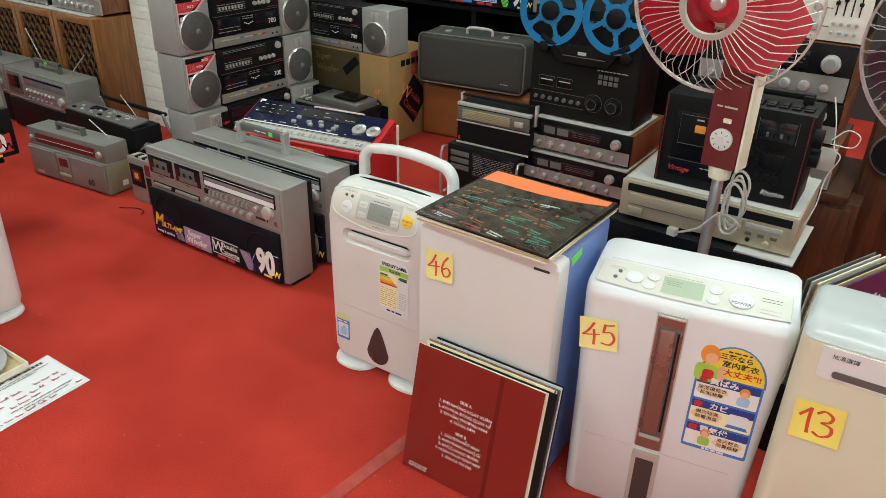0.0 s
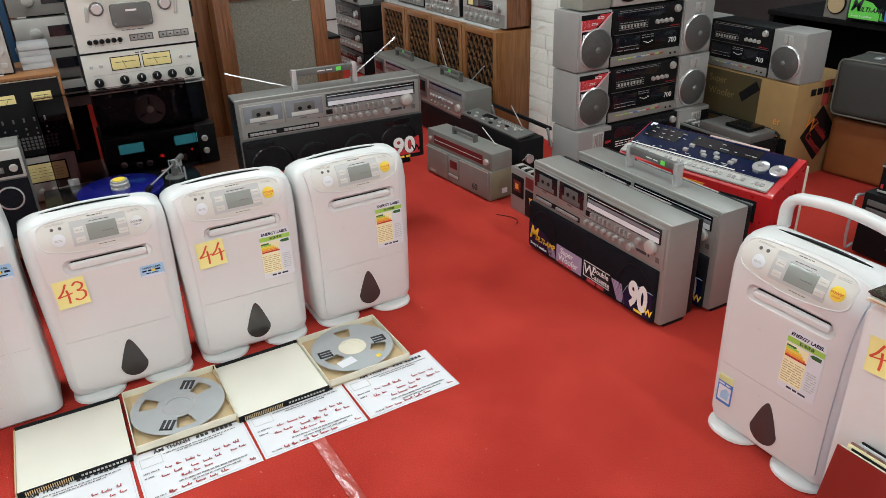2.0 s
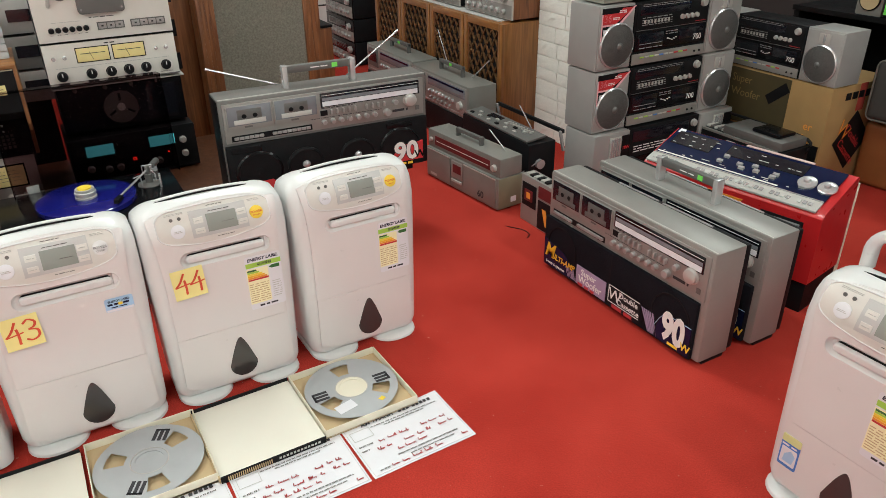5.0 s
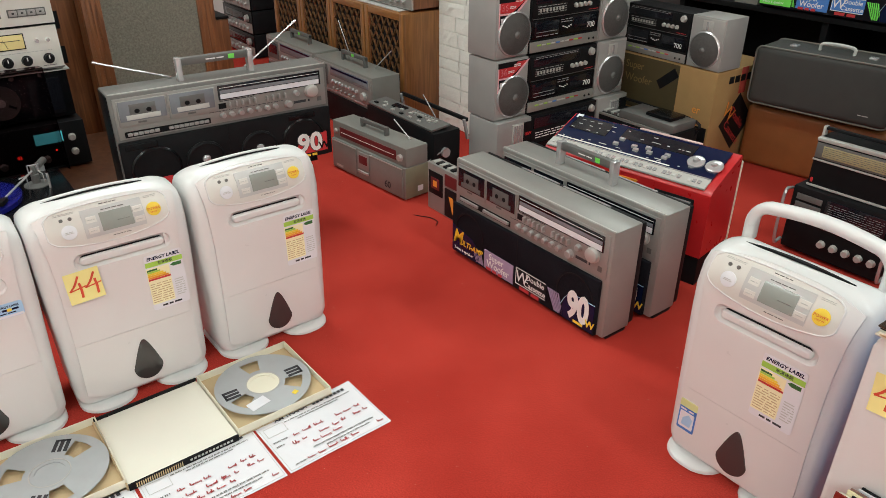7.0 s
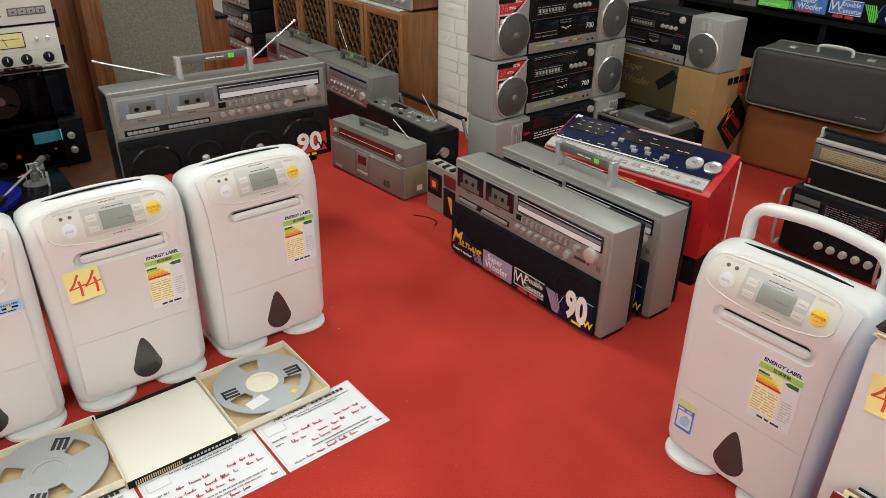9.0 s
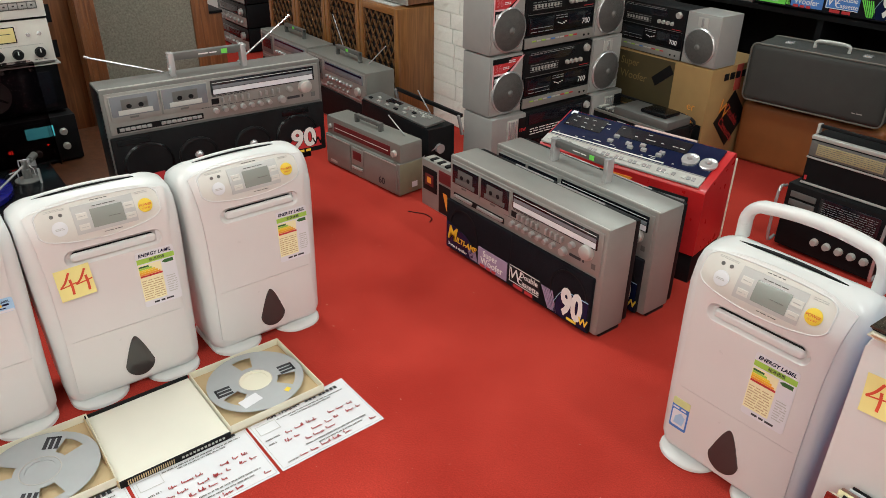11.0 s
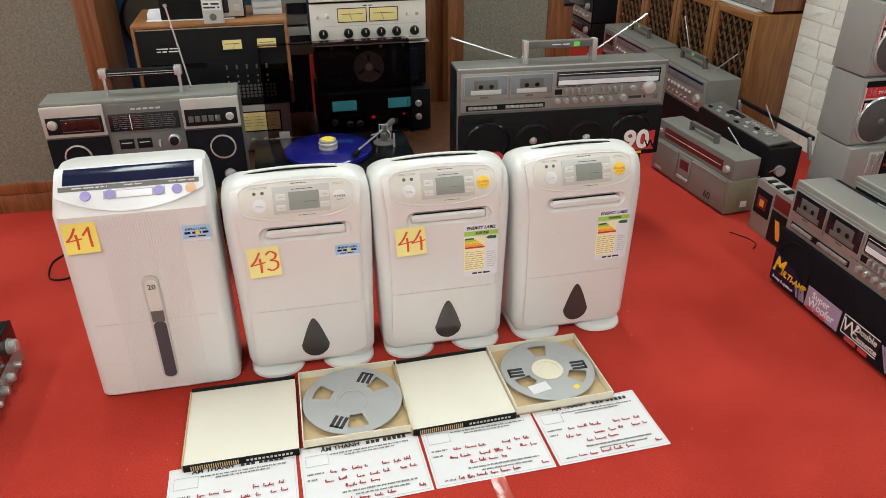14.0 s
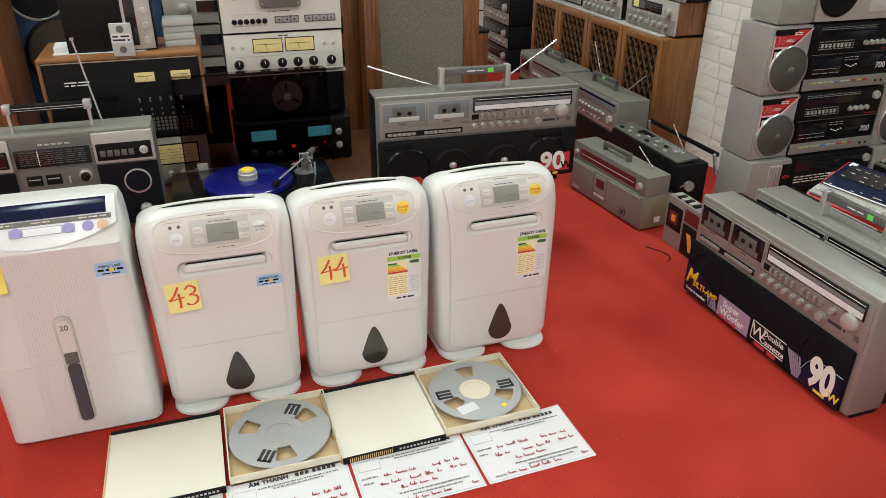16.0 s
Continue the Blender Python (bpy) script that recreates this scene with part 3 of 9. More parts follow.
def tank_dehumidifier(x, y, rz, label, number="", small=False, handle=False, power=None):
    t = thing("dehumidifier", x, y, 0, rz, label, "dehumidifier", "white dehumidifiers with a teardrop window")
    vx = 0.0 if handle else 0.014
    rings = []
    for z, hw, yf, yb, r, rec in ((0.016, 0.156, 0.016, 0.165, 0.03, 0.0), (0.024, 0.172, 0.008, 0.19, 0.035, 0.0), (0.045, 0.178, 0.005, 0.2, 0.035, 0.0), (0.053, 0.1785, 0.005, 0.2, 0.035, 0.022), (0.2, 0.182, 0.006, 0.205, 0.034, 0.022), (0.40, 0.1890, 0.012, 0.205, 0.034, 0.022), (0.48, 0.1905, 0.015, 0.195, 0.034, 0.022), (0.530, 0.1900, 0.027, 0.188, 0.034, 0.014), (0.552, 0.1875, 0.040, 0.174, 0.034, 0.0), (0.565, 0.1805, 0.055, 0.154, 0.034, 0.0), (0.573, 0.168, 0.068, 0.138, 0.03, 0.0), (0.577, 0.148, 0.080, 0.126, 0.020, 0.0), (0.5785, 0.13, 0.088, 0.118, 0.012, 0.0)):
        ring = []
        for px, py in rrect_ring(hw, yf, yb, r, rec):
            drop = 0.013 * (px / 0.18) ** 2 * min(1, max(0, (z - 0.3) / 0.25))
            ring.append((px, py, z - drop))
        rings.append(ring)
    part("body", loft(rings), WHITE, t)
    wid = lambda z: 0.151 + 0.017 * max(0.0, (z - 0.34) / 0.23) ** 2 + 0.004 * max(0.0, (0.2 - z) / 0.2)
    lo = part("tank_front", panel_on(dfront, wid, lambda u: 0.036 + 0.02 * abs(u) ** 6, lambda u: 0.2092, 8, 0.0020), PEARL, t)
    top = lambda u: 0.573 - 0.016 * abs(u) ** 6 - 0.010 * u ** 2
    b, dish = slotted_panel(dfront, wid, 0.2104, top, vx, 0.436, 0.236, 0.044, 0.0022)
    up = part("front_panel", b, PEARL, t, "pearl white front panel")
    vent = part("vent_dish", dish, PEARL, t, "rounded air outlet with a white lip")
    # Black plate paints the shade in the outlet gap around the lip.
    part("vent_gap_shade", plate(rrect(0.200, 0.024, 0.010, 5, vx, 0.436), 0.0085, 0.0105, dfront), BLACK, vent, "air outlet gap as a black plate, shade painted in")
    lip = loft([[(px, dfront(0.436) + d, 0.436 + pz) for px, pz in rrect(w, h, h / 2 - 0.0005, 5)] for w, h, d in ((0.206, 0.021, 0.012), (0.206, 0.021, 0.004), (0.203, 0.018, 0.0010), (0.198, 0.012, -0.0010))])
    part("vent_lip", moved(lip, vx, 0, -0.0020), WHITE, vent)
    # controls
    hwc = 0.143
    zl = lambda q: 0.4735 + 0.022 * (q / hwc) ** 2 + 0.013 * abs(q / hwc) ** 16
    zh = lambda q: 0.567 - 0.006 * (q / hwc) ** 2 - 0.014 * (q / hwc) ** 16
    cx = [hwc * math.sin(radians(90 * w)) for w in ease(-1, 1, 26)]
    cp = part("control_panel", strip_on(dfront, cx, zl, zh, 12, 0.0036), BEIGE, t, "cream control panel with a grey display")
    cp.location.x = -0.012 if handle else 0.0
    loop = [(q, dfront(zl(q)) - 0.0032, zl(q)) for q in cx] + [(q, dfront(zh(q)) - 0.0032, zh(q)) for q in cx[::-1]]
    part("panel_rim", tube(loop, 0.0021, 6, closed=True), WHITE, cp)
    part("display_surround", strip_on(dfront, ease(-0.060, 0.084, 6), lambda q: 0.493, lambda q: 0.5565, 6, 0.0048), PANELGREY, cp)
    part("display", strip_on(dfront, ease(-0.020, 0.056, 4), lambda q: 0.5020, lambda q: 0.5440, 5, 0.0058), LCD, cp, "grey liquid crystal display")
    bars(cp, 0.018, 0.050, 0.519, 0.522, -0.0062, 1, STEELD, seed=12, front=dfront)
    bars(cp, -0.012, 0.044, 0.5475, 0.5515, -0.0052, 1, STEELD, seed=13, front=dfront)
    for bx, bz in ((-0.040, 0.534), (-0.040, 0.509), (0.070, 0.534), (0.070, 0.510)):
        part("button", strip_on(dfront, ease(bx - 0.012, bx + 0.012, 2), lambda q: bz - 0.0065, lambda q: bz + 0.0065, 2, 0.0062), BEIGE, cp)
        bars(cp, bx - 0.008, bx + 0.008, bz - 0.002, bz + 0.002, -0.0064, 1, GREYP, seed=int(bx * 1000), front=dfront)
    pz = 0.524
    tilt = math.degrees(math.atan(2 * 4.5 * (pz - 0.48)))
    disc = lathe([(0.0175, 0), (0.0175, -0.002), (0.0155, -0.0028)], 24)
    part("power_button", moved(disc, 0.108, dfront(pz) - 0.0034, pz, -tilt), power or YELL, cp, "round %s power button" % ("white" if power else "yellow"))
    lettering("POWER", 0.0088, INK if power else REDINK, cp, face_m(0.108, dfront(pz) - 0.0064, pz + 0.002, tilt), 0.0002)
    lettering("ON/OFF", 0.0055, INK if power else REDINK, cp, face_m(0.108, dfront(pz - 0.006) - 0.0064, pz - 0.006, tilt), 0.0002)
    disc = lathe([(0.0175, 0), (0.0175, -0.002), (0.0155, -0.0026)], 24)
    part("mode_button", moved(disc, -0.094, dfront(0.517) - 0.0034, 0.517, -tilt), COOLWHITE, cp)
    bars(cp, -0.104, -0.084, 0.514, 0.520, -0.0068, 2, GREYP, seed=11, front=dfront)
    for dx in (-0.104, -0.084):
        part("lamp", moved(lathe([(0.0045, 0), (0.0045, -0.0015)], 12), dx, dfront(0.545) - 0.0034, 0.545, -tilt), STEELD, cp)
    bars(cp, 0.092, 0.122, 0.551, 0.557, -0.0040, 2, GREYP, seed=3, front=dfront)
    bars(cp, -0.118, -0.072, 0.554, 0.559, -0.0040, 2, GREYP, seed=4, front=dfront)
    bars(cp, 0.0, 0.045, 0.4845, 0.4880, -0.0040, 1, STEELD, seed=8, front=dfront)
    bars(cp, -0.012, 0.028, 0.5595, 0.5635, -0.0040, 1, STEELD, seed=9, front=dfront)
    # teardrop window of the water tank
    tear = []
    for k in range(36):
        a = k * math.tau / 36
        c, s = math.cos(a), math.sin(a)
        px = 0.0385 * c * (1 - 0.50 * max(0, s) ** 0.8)
        pzz = 0.086 + (0.040 * s if s < 0 else 0.086 * s)
        tear.append(((0.004 if handle else 0.009) + px, pzz))
    part("water_window", plate(tear, -0.0040, -0.001, dfront, bev=0.0012), WINDOWD, lo, "smoked teardrop water level window")
    # feet
    for s in (-1, 1):
        foot = loft([[(s * 0.100 + px * k, 0.10 + py * k2, z) for px, py in rrect(0.150, 0.250, 0.065, 6)] for z, k, k2 in ((0.0, 0.95, 0.96), (0.004, 1.0, 1.0), (0.011, 0.98, 0.985), (0.016, 0.88, 0.93), (0.018, 0.7, 0.8))])
        part("foot", foot, WHITE, t)
    # folded carrying handle: a lens-shaped dark gap along the crown, with its white bar behind
    crown = lambda q: 0.5788 - 0.013 * (q / 0.18) ** 2
    gap = bmesh.new()
    qs = ease(-0.128, 0.112, 20)
    halves = [0.0004 + (0.0040 if handle else 0.0013) * math.sin(math.pi * i / 20) ** 0.8 for i in range(21)]
    rows = [[gap.verts.new((q, 0.100 + dy, crown(q) + dz)) for dy, dz in ((-g, -0.004), (-g, 0.0001), (g, 0.0001), (g, -0.004))] for q, g in zip(qs, halves)]
    for a, c in zip(rows, rows[1:]):
        for k in range(4):
            gap.faces.new((a[k], a[(k + 1) % 4], c[(k + 1) % 4], c[k]))
    gap.faces.new(rows[0])
    gap.faces.new(rows[-1][::-1])
    part("handle_gap", gap, BLACK, t, "narrow dark gap along the top")
    if not handle:
        bar = loft([[(q, 0.112 + dy, crown(q) + dz) for dy, dz in ((-0.007, -0.003), (-0.006, 0.0008), (0.006, 0.0008), (0.010, -0.003))] for q in ease(-0.125, 0.109, 16)])
        part("folded_handle", bar, WHITE, t, "white carrying handle folded into the top")
    if number:
        note(t, number, -0.100 if small else -0.094, 0.364 if small else 0.377, dfront(0.38) - 0.0045, 0.082, 2.5, PALENOTE, 1.5)
    if small:
        energy_label(t, 0.118, 0.372, 0.066, 0.037, -0.0030, dfront, True)
    else:
        energy_label(t, 0.062 if handle else 0.103, 0.318 if handle else 0.325, 0.098, 0.160, -0.0030, dfront)
    if handle:
        arch = [(-0.150, 0.560), (-0.150, 0.600)] + [(-0.150 + 0.045 * (1 - math.cos(radians(w))), 0.600 + 0.045 * math.sin(radians(w))) for w in range(15, 91, 15)]
        arch += [(q, 0.645 + 0.010 * (1 - (q / 0.105) ** 2)) for q in ease(-0.08, 0.08, 6)]
        arch += [(0.150 - 0.045 * (1 - math.cos(radians(w))), 0.600 + 0.045 * math.sin(radians(w))) for w in range(90, -1, -15)] + [(0.150, 0.560)]
        rings = []
        for k, (ax, az) in enumerate(arch):
            p, q = arch[max(0, k - 1)], arch[min(len(arch) - 1, k + 1)]
            d = Vector((q[0] - p[0], q[1] - p[1])).normalized()
            out = Vector((-d.y, d.x))
            rings.append([(ax + out.x * u, 0.150 + v, az + out.y * u) for u, v in rrect(0.026, 0.036, 0.012, 3)])
        part("handle", loft(rings), WHITE, t, "raised flat white carrying handle")
        part("logo_sticker", plate(rrect(0.046, 0.070, 0.004, 3, -0.124, 0.122), -0.0030, -0.001, dfront), BLUEL, t, "small blue sticker with a white picture")
        part("sticker_picture", plate(rrect(0.038, 0.046, 0.003, 3, -0.124, 0.118), -0.0036, -0.001, dfront), PAPER, t)
        part("sticker_head", plate(rrect(0.046, 0.020, 0.003, 3, -0.124, 0.164), -0.0036, -0.001, dfront), PALELIME, t)
        part("sticker_figure", plate([(-0.136, 0.102), (-0.112, 0.102), (-0.108, 0.126), (-0.120, 0.136), (-0.134, 0.122)], -0.0040, -0.001, dfront), PALEBLUE, t)
        bars(t, -0.144, -0.104, 0.143, 0.152, -0.0034, 1, PAPER, name="sticker_print", seed=4, front=dfront)
    return t


tank_dehumidifier(-0.585, -1.567, 90, "white dehumidifier with white power button, standing on red carpet", "43", small=True, power=WHITE)
tank_dehumidifier(-0.592, -1.184, 90, "white dehumidifier with yellow power button, energy label and paper number", "44")
tank_dehumidifier(-0.598, -0.789, 91, "white dehumidifier with yellow power button and a large energy label")
tank_dehumidifier(0.571, -0.208, 1, "white dehumidifier with its carrying handle raised, standing on red carpet", handle=True)


# ---------- ribbed dehumidifier (41) ----------
def ribbed_dehumidifier():
    t = thing("dehumidifier", -0.570, -1.955, 0, 90, "tall white ribbed dehumidifier with dark sloping top panel", "dehumidifier")
    w, d = 0.365, 0.190
    LILACB = mat("lilac button", (0.30, 0.27, 0.56), 0.35)
    LILACG = mat("lilac grey plastic", (0.40, 0.38, 0.48), 0.35)
    fy = lambda z: 0.010 * (z / 0.55) + (0.75 * (z - 0.548) if z > 0.548 else 0)
    rings = []
    for z, g in ((0.0, 0.012), (0.012, 0.0), (0.3, 0.0), (0.545, 0.0)):
        rings.append([(px, py, z) for px, py in rrect(w - 2 * g, d - 2 * g, 0.03, 6, 0, d / 2)])
    for z, f0, g in ((0.575, 0.022, 0.001), (0.61, 0.05, 0.004), (0.630, 0.078, 0.010), (0.636, 0.098, 0.022)):
        rings.append([(px, py, z - 0.006 * (px / 0.18) ** 2) for px, py in rrect(w - 2 * g, d - f0 - g, 0.028, 6, 0, (d + f0 - g) / 2)])
    part("body", loft(rings), WHITE, t)
    b = bmesh.new()
    x = -0.088
    while x < 0.098:
        box(x, x + 0.0036, -0.0011, 0.004, 0.018, 0.540, bm=b)
        x += 0.0068
    part("ribs", b, PEARL, t, "fine upright ribs", smooth=0)
    tilt = 45
    top = lambda z: float(np.interp(z, (0.545, 0.575, 0.61, 0.630, 0.636), (0.0, 0.022, 0.05, 0.078, 0.098))) - 0.0015
    xs = ease(-0.170, 0.170, 18)
    cp = part("control_panel", strip_on(top, xs, lambda q: 0.552 + 0.036 * (q / 0.17) ** 2, lambda q: 0.6345, 8, 0.004), COOLWHITE, t, "pale curved control panel")
    part("dark_flap", strip_on(top, ease(-0.150, 0.150, 6), lambda q: 0.6095, lambda q: 0.6335, 5, 0.0056), NAVY, cp, "dark blue glossy flap")
    part("grey_band", strip_on(top, ease(-0.160, 0.160, 6), lambda q: 0.5975, lambda q: 0.6065, 2, 0.0050), STEELD, cp)
    part("display_ring", strip_on(top, ease(-0.060, 0.080, 8), lambda q: 0.578, lambda q: 0.594, 2, 0.0052), LILACG, cp)
    part("display", strip_on(top, ease(-0.030, 0.050, 4), lambda q: 0.580, lambda q: 0.5925, 2, 0.0066), COOLWHITE, cp)
    for bx, m in ((-0.10, LILAC), (-0.045, LILAC), (0.066, LILAC), (0.108, LILAC), (0.140, ORANGE)):
        part("button", moved(lathe([(0.0125, 0), (0.0125, -0.002), (0.010, -0.0028)], 18), bx, top(0.5865) - 0.0045, 0.5865, -46), LILACB if m is LILAC else mat("pale orange plastic", (0.66, 0.42, 0.26), 0.4), cp)
    bars(cp, -0.13, -0.05, 0.600, 0.606, -0.0056, 1, WHITEINK, seed=2, front=top)
    bars(cp, 0.09, 0.15, 0.600, 0.606, -0.0056, 1, WHITEINK, seed=5, front=top)
    bars(cp, -0.012, 0.028, 0.600, 0.606, -0.0056, 1, WHITEINK, seed=6, front=top)
    g = part("water_gauge", plate(rrect(0.040, 0.322, 0.019, 8, 0.006, 0.209), -0.0045, -0.001, bev=0.002), GREYP, t, "upright rounded water gauge with a dark window")
    part("gauge_top", plate(rrect(0.031, 0.10, 0.0145, 8, 0.006, 0.309), -0.0056, -0.004), BEIGE, g)
    part("gauge_mark", plate(rrect(0.031, 0.034, 0.002, 2, 0.006, 0.249), -0.0058, -0.004), STEELD, g)
    part("gauge_window", plate(rrect(0.031, 0.178, 0.012, 6, 0.006, 0.143), -0.0060, -0.004), mat("smoky gauge window", (0.06, 0.06, 0.075), 0.45), g)
    lettering("20", 0.021, INK, g, face_m(0.006, -0.0062, 0.337), 0.0003)
    part("seam", box(-0.152, 0.152, -0.0004, 0.001, 0.2350, 0.2362), GREYP, t)
    energy_label(t, 0.138, 0.476, 0.068, 0.044, -0.001, None, True)
    note(t, "41", -0.126, 0.492, -0.0012, 0.078, 1.5, YELLOWN, 1.0, 0.066)
    return t


ribbed_dehumidifier()


# ---------- white and blue dehumidifier (46) ----------
def blue_dehumidifier():
    t = thing("dehumidifier", 0.990, -0.330, 0, 0.5, "white-fronted dehumidifier with blue sides, records lying on top", "dehumidifier")
    part("body", loft([[(px, py, z) for px, py in rrect(0.345 - 2 * g, 0.27 - 2 * g, 0.03, 5, 0, 0.155)] for z, g in ((0.0, 0.01), (0.012, 0.0), (0.621, 0.0), (0.633, 0.006), (0.640, 0.02))]), BLUEP, t, "blue plastic casing")
    part("front_cover", plate(rrect(0.352, 0.618, 0.024, 6, 0, 0.322), -0.005, 0.045, bev=0.008), WHITE, t, "plain white front cover")
    part("maker_mark", box(0.118, 0.155, -0.0054, -0.005, 0.598, 0.604), INK, t, smooth=0)
    note(t, "46", -0.118, 0.531, -0.0065, 0.074, 4, PALENOTE, 0, 0.062)
    part("green_sticker", moved(box(-0.0006, 0.0006, -0.026, 0.026, -0.010, 0.010), 0.1735, 0.085, 0.606, 8), LIME, t)
    return t


blue_dehumidifier()


# ---------- white dehumidifier with a copper gauge (45) ----------
def copper_dehumidifier():
    t = thing("dehumidifier", 1.404, -0.252, 0, 10, "white dehumidifier with copper coloured gauge and picture sticker", "dehumidifier")
    t.scale = (1, 1, 0.90)
    w, d = 0.385, 0.205
    sl = lambda z: 0.020 + 3.9 * (z - 0.6405)
    rings = []
    for z, f0, g in ((0.0, 0.008, 0.008), (0.012, 0.0, 0.0), (0.35, 0.0, -0.007), (0.61, 0.0, -0.016), (0.626, 0.003, -0.016), (0.636, 0.012, -0.015), (0.641, 0.026, -0.013), (0.6605, 0.100, -0.011), (0.6635, 0.112, -0.008), (0.6650, 0.122, -0.001)):
        flare = 0.007 * min(1.0, z / 0.6)
        rings.append([(px + flare, py, z) for px, py in rrect(w - 2 * g, d - f0 - max(g, 0), 0.028, 6, 0, (d + f0 - max(g, 0)) / 2)])
    part("body", loft(rings), COOLWHITE, t)
    cp = part("control_panel", strip_on(sl, ease(-0.184, 0.196, 8), lambda q: 0.6412 + 0.0022 * (q / 0.18) ** 2, lambda q: 0.6603, 6, 0.008, 0.001), BEIGE, t, "sloping white control panel with a green display")
    part("display", strip_on(sl, ease(-0.052, 0.030, 3), lambda q: 0.6455, lambda q: 0.6575, 3, 0.013, 0.001), LCDG, cp, "green liquid crystal display")
    part("power_button", moved(lathe([(0.024, 0), (0.024, -0.003), (0.021, -0.004)], 24), 0.103, sl(0.6515) - 0.0095, 0.6515, -75.6), COOLWHITE, cp)
    part("select_button", moved(lathe([(0.018, 0), (0.018, -0.003), (0.016, -0.004)], 24), -0.110, sl(0.6515) - 0.0095, 0.6515, -75.6), COOLWHITE, cp)
    for bx, bz in ((-0.072, 0.6550), (-0.078, 0.6480), (0.052, 0.6552), (0.050, 0.6475)):
        part("button", moved(lathe([(0.013, 0), (0.013, -0.002), (0.011, -0.003)], 18), bx, sl(bz) - 0.0095, bz, -75.6), WHITE, cp)
    for bx in (-0.148, -0.142):
        part("lamp", moved(lathe([(0.0045, 0), (0.0045, -0.002)], 12), bx, sl(0.649 + (0.005 if bx > -0.145 else 0)) - 0.0095, 0.649 + (0.005 if bx > -0.145 else 0), -75.6), STEELD, cp)
    for txt, bx, bz, sz in (("POWER", 0.103, 0.6528, 0.011), ("ON/OFF", 0.103, 0.6498, 0.007), ("SELECTION", -0.110, 0.6520, 0.0066), ("MODE", -0.072, 0.6550, 0.0060), ("TIMER", 0.050, 0.6475, 0.0060)):
        lettering(txt, sz, GREYP if sz < 0.008 else STEELD, cp, face_m(bx, sl(bz) - (0.0275 if sz > 0.0061 else 0.0235), bz, 75.6), 0.0002)
    for q in (-0.184, 0.196):
        part("panel_edge", strip_on(sl, ease(q - 0.0008, q + 0.0008, 1), lambda w: 0.6432, lambda w: 0.6600, 4, 0.0088, 0.001), GREYP, cp)
    bars(cp, -0.048, 0.026, 0.6586, 0.6596, -0.0092, 1, STEELD, seed=7, front=sl)
    bars(cp, -0.046, -0.014, 0.6520, 0.6565, -0.0142, 3, STEELD, seed=9, front=sl, fill=0.35)
    part("panel_seam", box(-0.170, 0.170, 0.104, 0.1055, 0.6606, 0.6620), GREYP, cp)
    bars(cp, 0.140, 0.178, 0.654, 0.658, -0.0092, 2, INK, seed=2, front=sl)
    bars(cp, -0.165, -0.13, 0.655, 0.658, -0.0092, 2, GREYP, seed=4, front=sl)
    bars(cp, 0.140, 0.178, 0.645, 0.650, -0.0092, 2, GREYP, seed=6, front=sl)
    g = part("gauge", plate(rrect(0.060, 0.390, 0.004, 3, -0.016, 0.418), -0.0045, 0.0, bev=0.0015), SILVERL, t, "copper coloured upright gauge")
    part("gauge_plate", plate(rrect(0.054, 0.386, 0.003, 3, -0.016, 0.417), -0.0056, -0.004), COPPER, g)
    part("gauge_frame", plate(rrect(0.044, 0.312, 0.004, 3, -0.016, 0.423), -0.0066, -0.005, bev=0.001), STEELD, g)
    part("gauge_inset", plate(rrect(0.032, 0.30, 0.004, 3, -0.019, 0.425), -0.014, -0.005, bev=0.004), COPPER, g)
    part("gauge_foot", plate(rrect(0.046, 0.008, 0.003, 3, -0.016, 0.262), -0.012, -0.005, bev=0.003), SILVERL, g)
    part("gauge_head", plate(rrect(0.054, 0.006, 0.002, 3, -0.016, 0.607), -0.010, -0.004, bev=0.002), SILVERL, g)
    part("gauge_slot", box(0.0005, 0.0050, -0.0075, -0.005, 0.285, 0.57), BLACK, g)
    part("tank_window", plate(rrect(0.060, 0.19, 0.004, 3, -0.016, 0.112), -0.0045, 0.0), SILVERL, t)
    part("tank_plate", plate(rrect(0.040, 0.17, 0.003, 3, -0.016, 0.100), -0.0056, -0.004), WINDOWD, t)
    part("seam", box(-0.158, 0.158, -0.0004, 0.001, 0.2130, 0.2142), GREYP, t)
    note(t, "45", -0.158, 0.516, -0.0015, 0.082, 6, PALENOTE, 0, 0.066)
    # the sticker: blue card with a yellow dome and three picture strips
    s = part("sticker", plate(rrect(0.118, 0.152, 0.004, 3, 0.105, 0.435), -0.0012, 0.0), BLUEL, t, "blue sticker with a yellow dome and three picture strips")
    s.scale, s.location = (1.12, 1, 1.47), (-0.002, 0, -0.262)
    dome = [(0.108 + 0.054 * math.cos(radians(a)), 0.505 + 0.058 * math.sin(radians(a))) for a in range(0, 181, 12)]
    part("dome", plate(dome, -0.0018, -0.001), YELL, s)
    part("dome_rim", plate([(0.108 + 0.058 * math.cos(radians(a)), 0.503 + 0.062 * math.sin(radians(a))) for a in range(0, 181, 12)], -0.0014, 0.0), BLUEL, s)
    lettering("室内乾衣", 0.0120, INK, s, face_m(0.117, -0.0024, 0.532), 0.0002, bold=0.02, wide=1.3)
    lettering("三菱なら", 0.0110, INK, s, face_m(0.108, -0.0024, 0.545), 0.0002, bold=0.02, wide=1.3)
    lettering("\"大丈夫\"!!", 0.0130, REDL, s, face_m(0.120, -0.0024, 0.517), 0.0002, bold=0.02, wide=1.3)
    bars(s, 0.092, 0.132, 0.553, 0.557, -0.0020, 1, INK, seed=3, fill=0.6)
    SKIN = mat("peach print", (0.80, 0.46, 0.28), 0.55, 0, 0.05, 60)
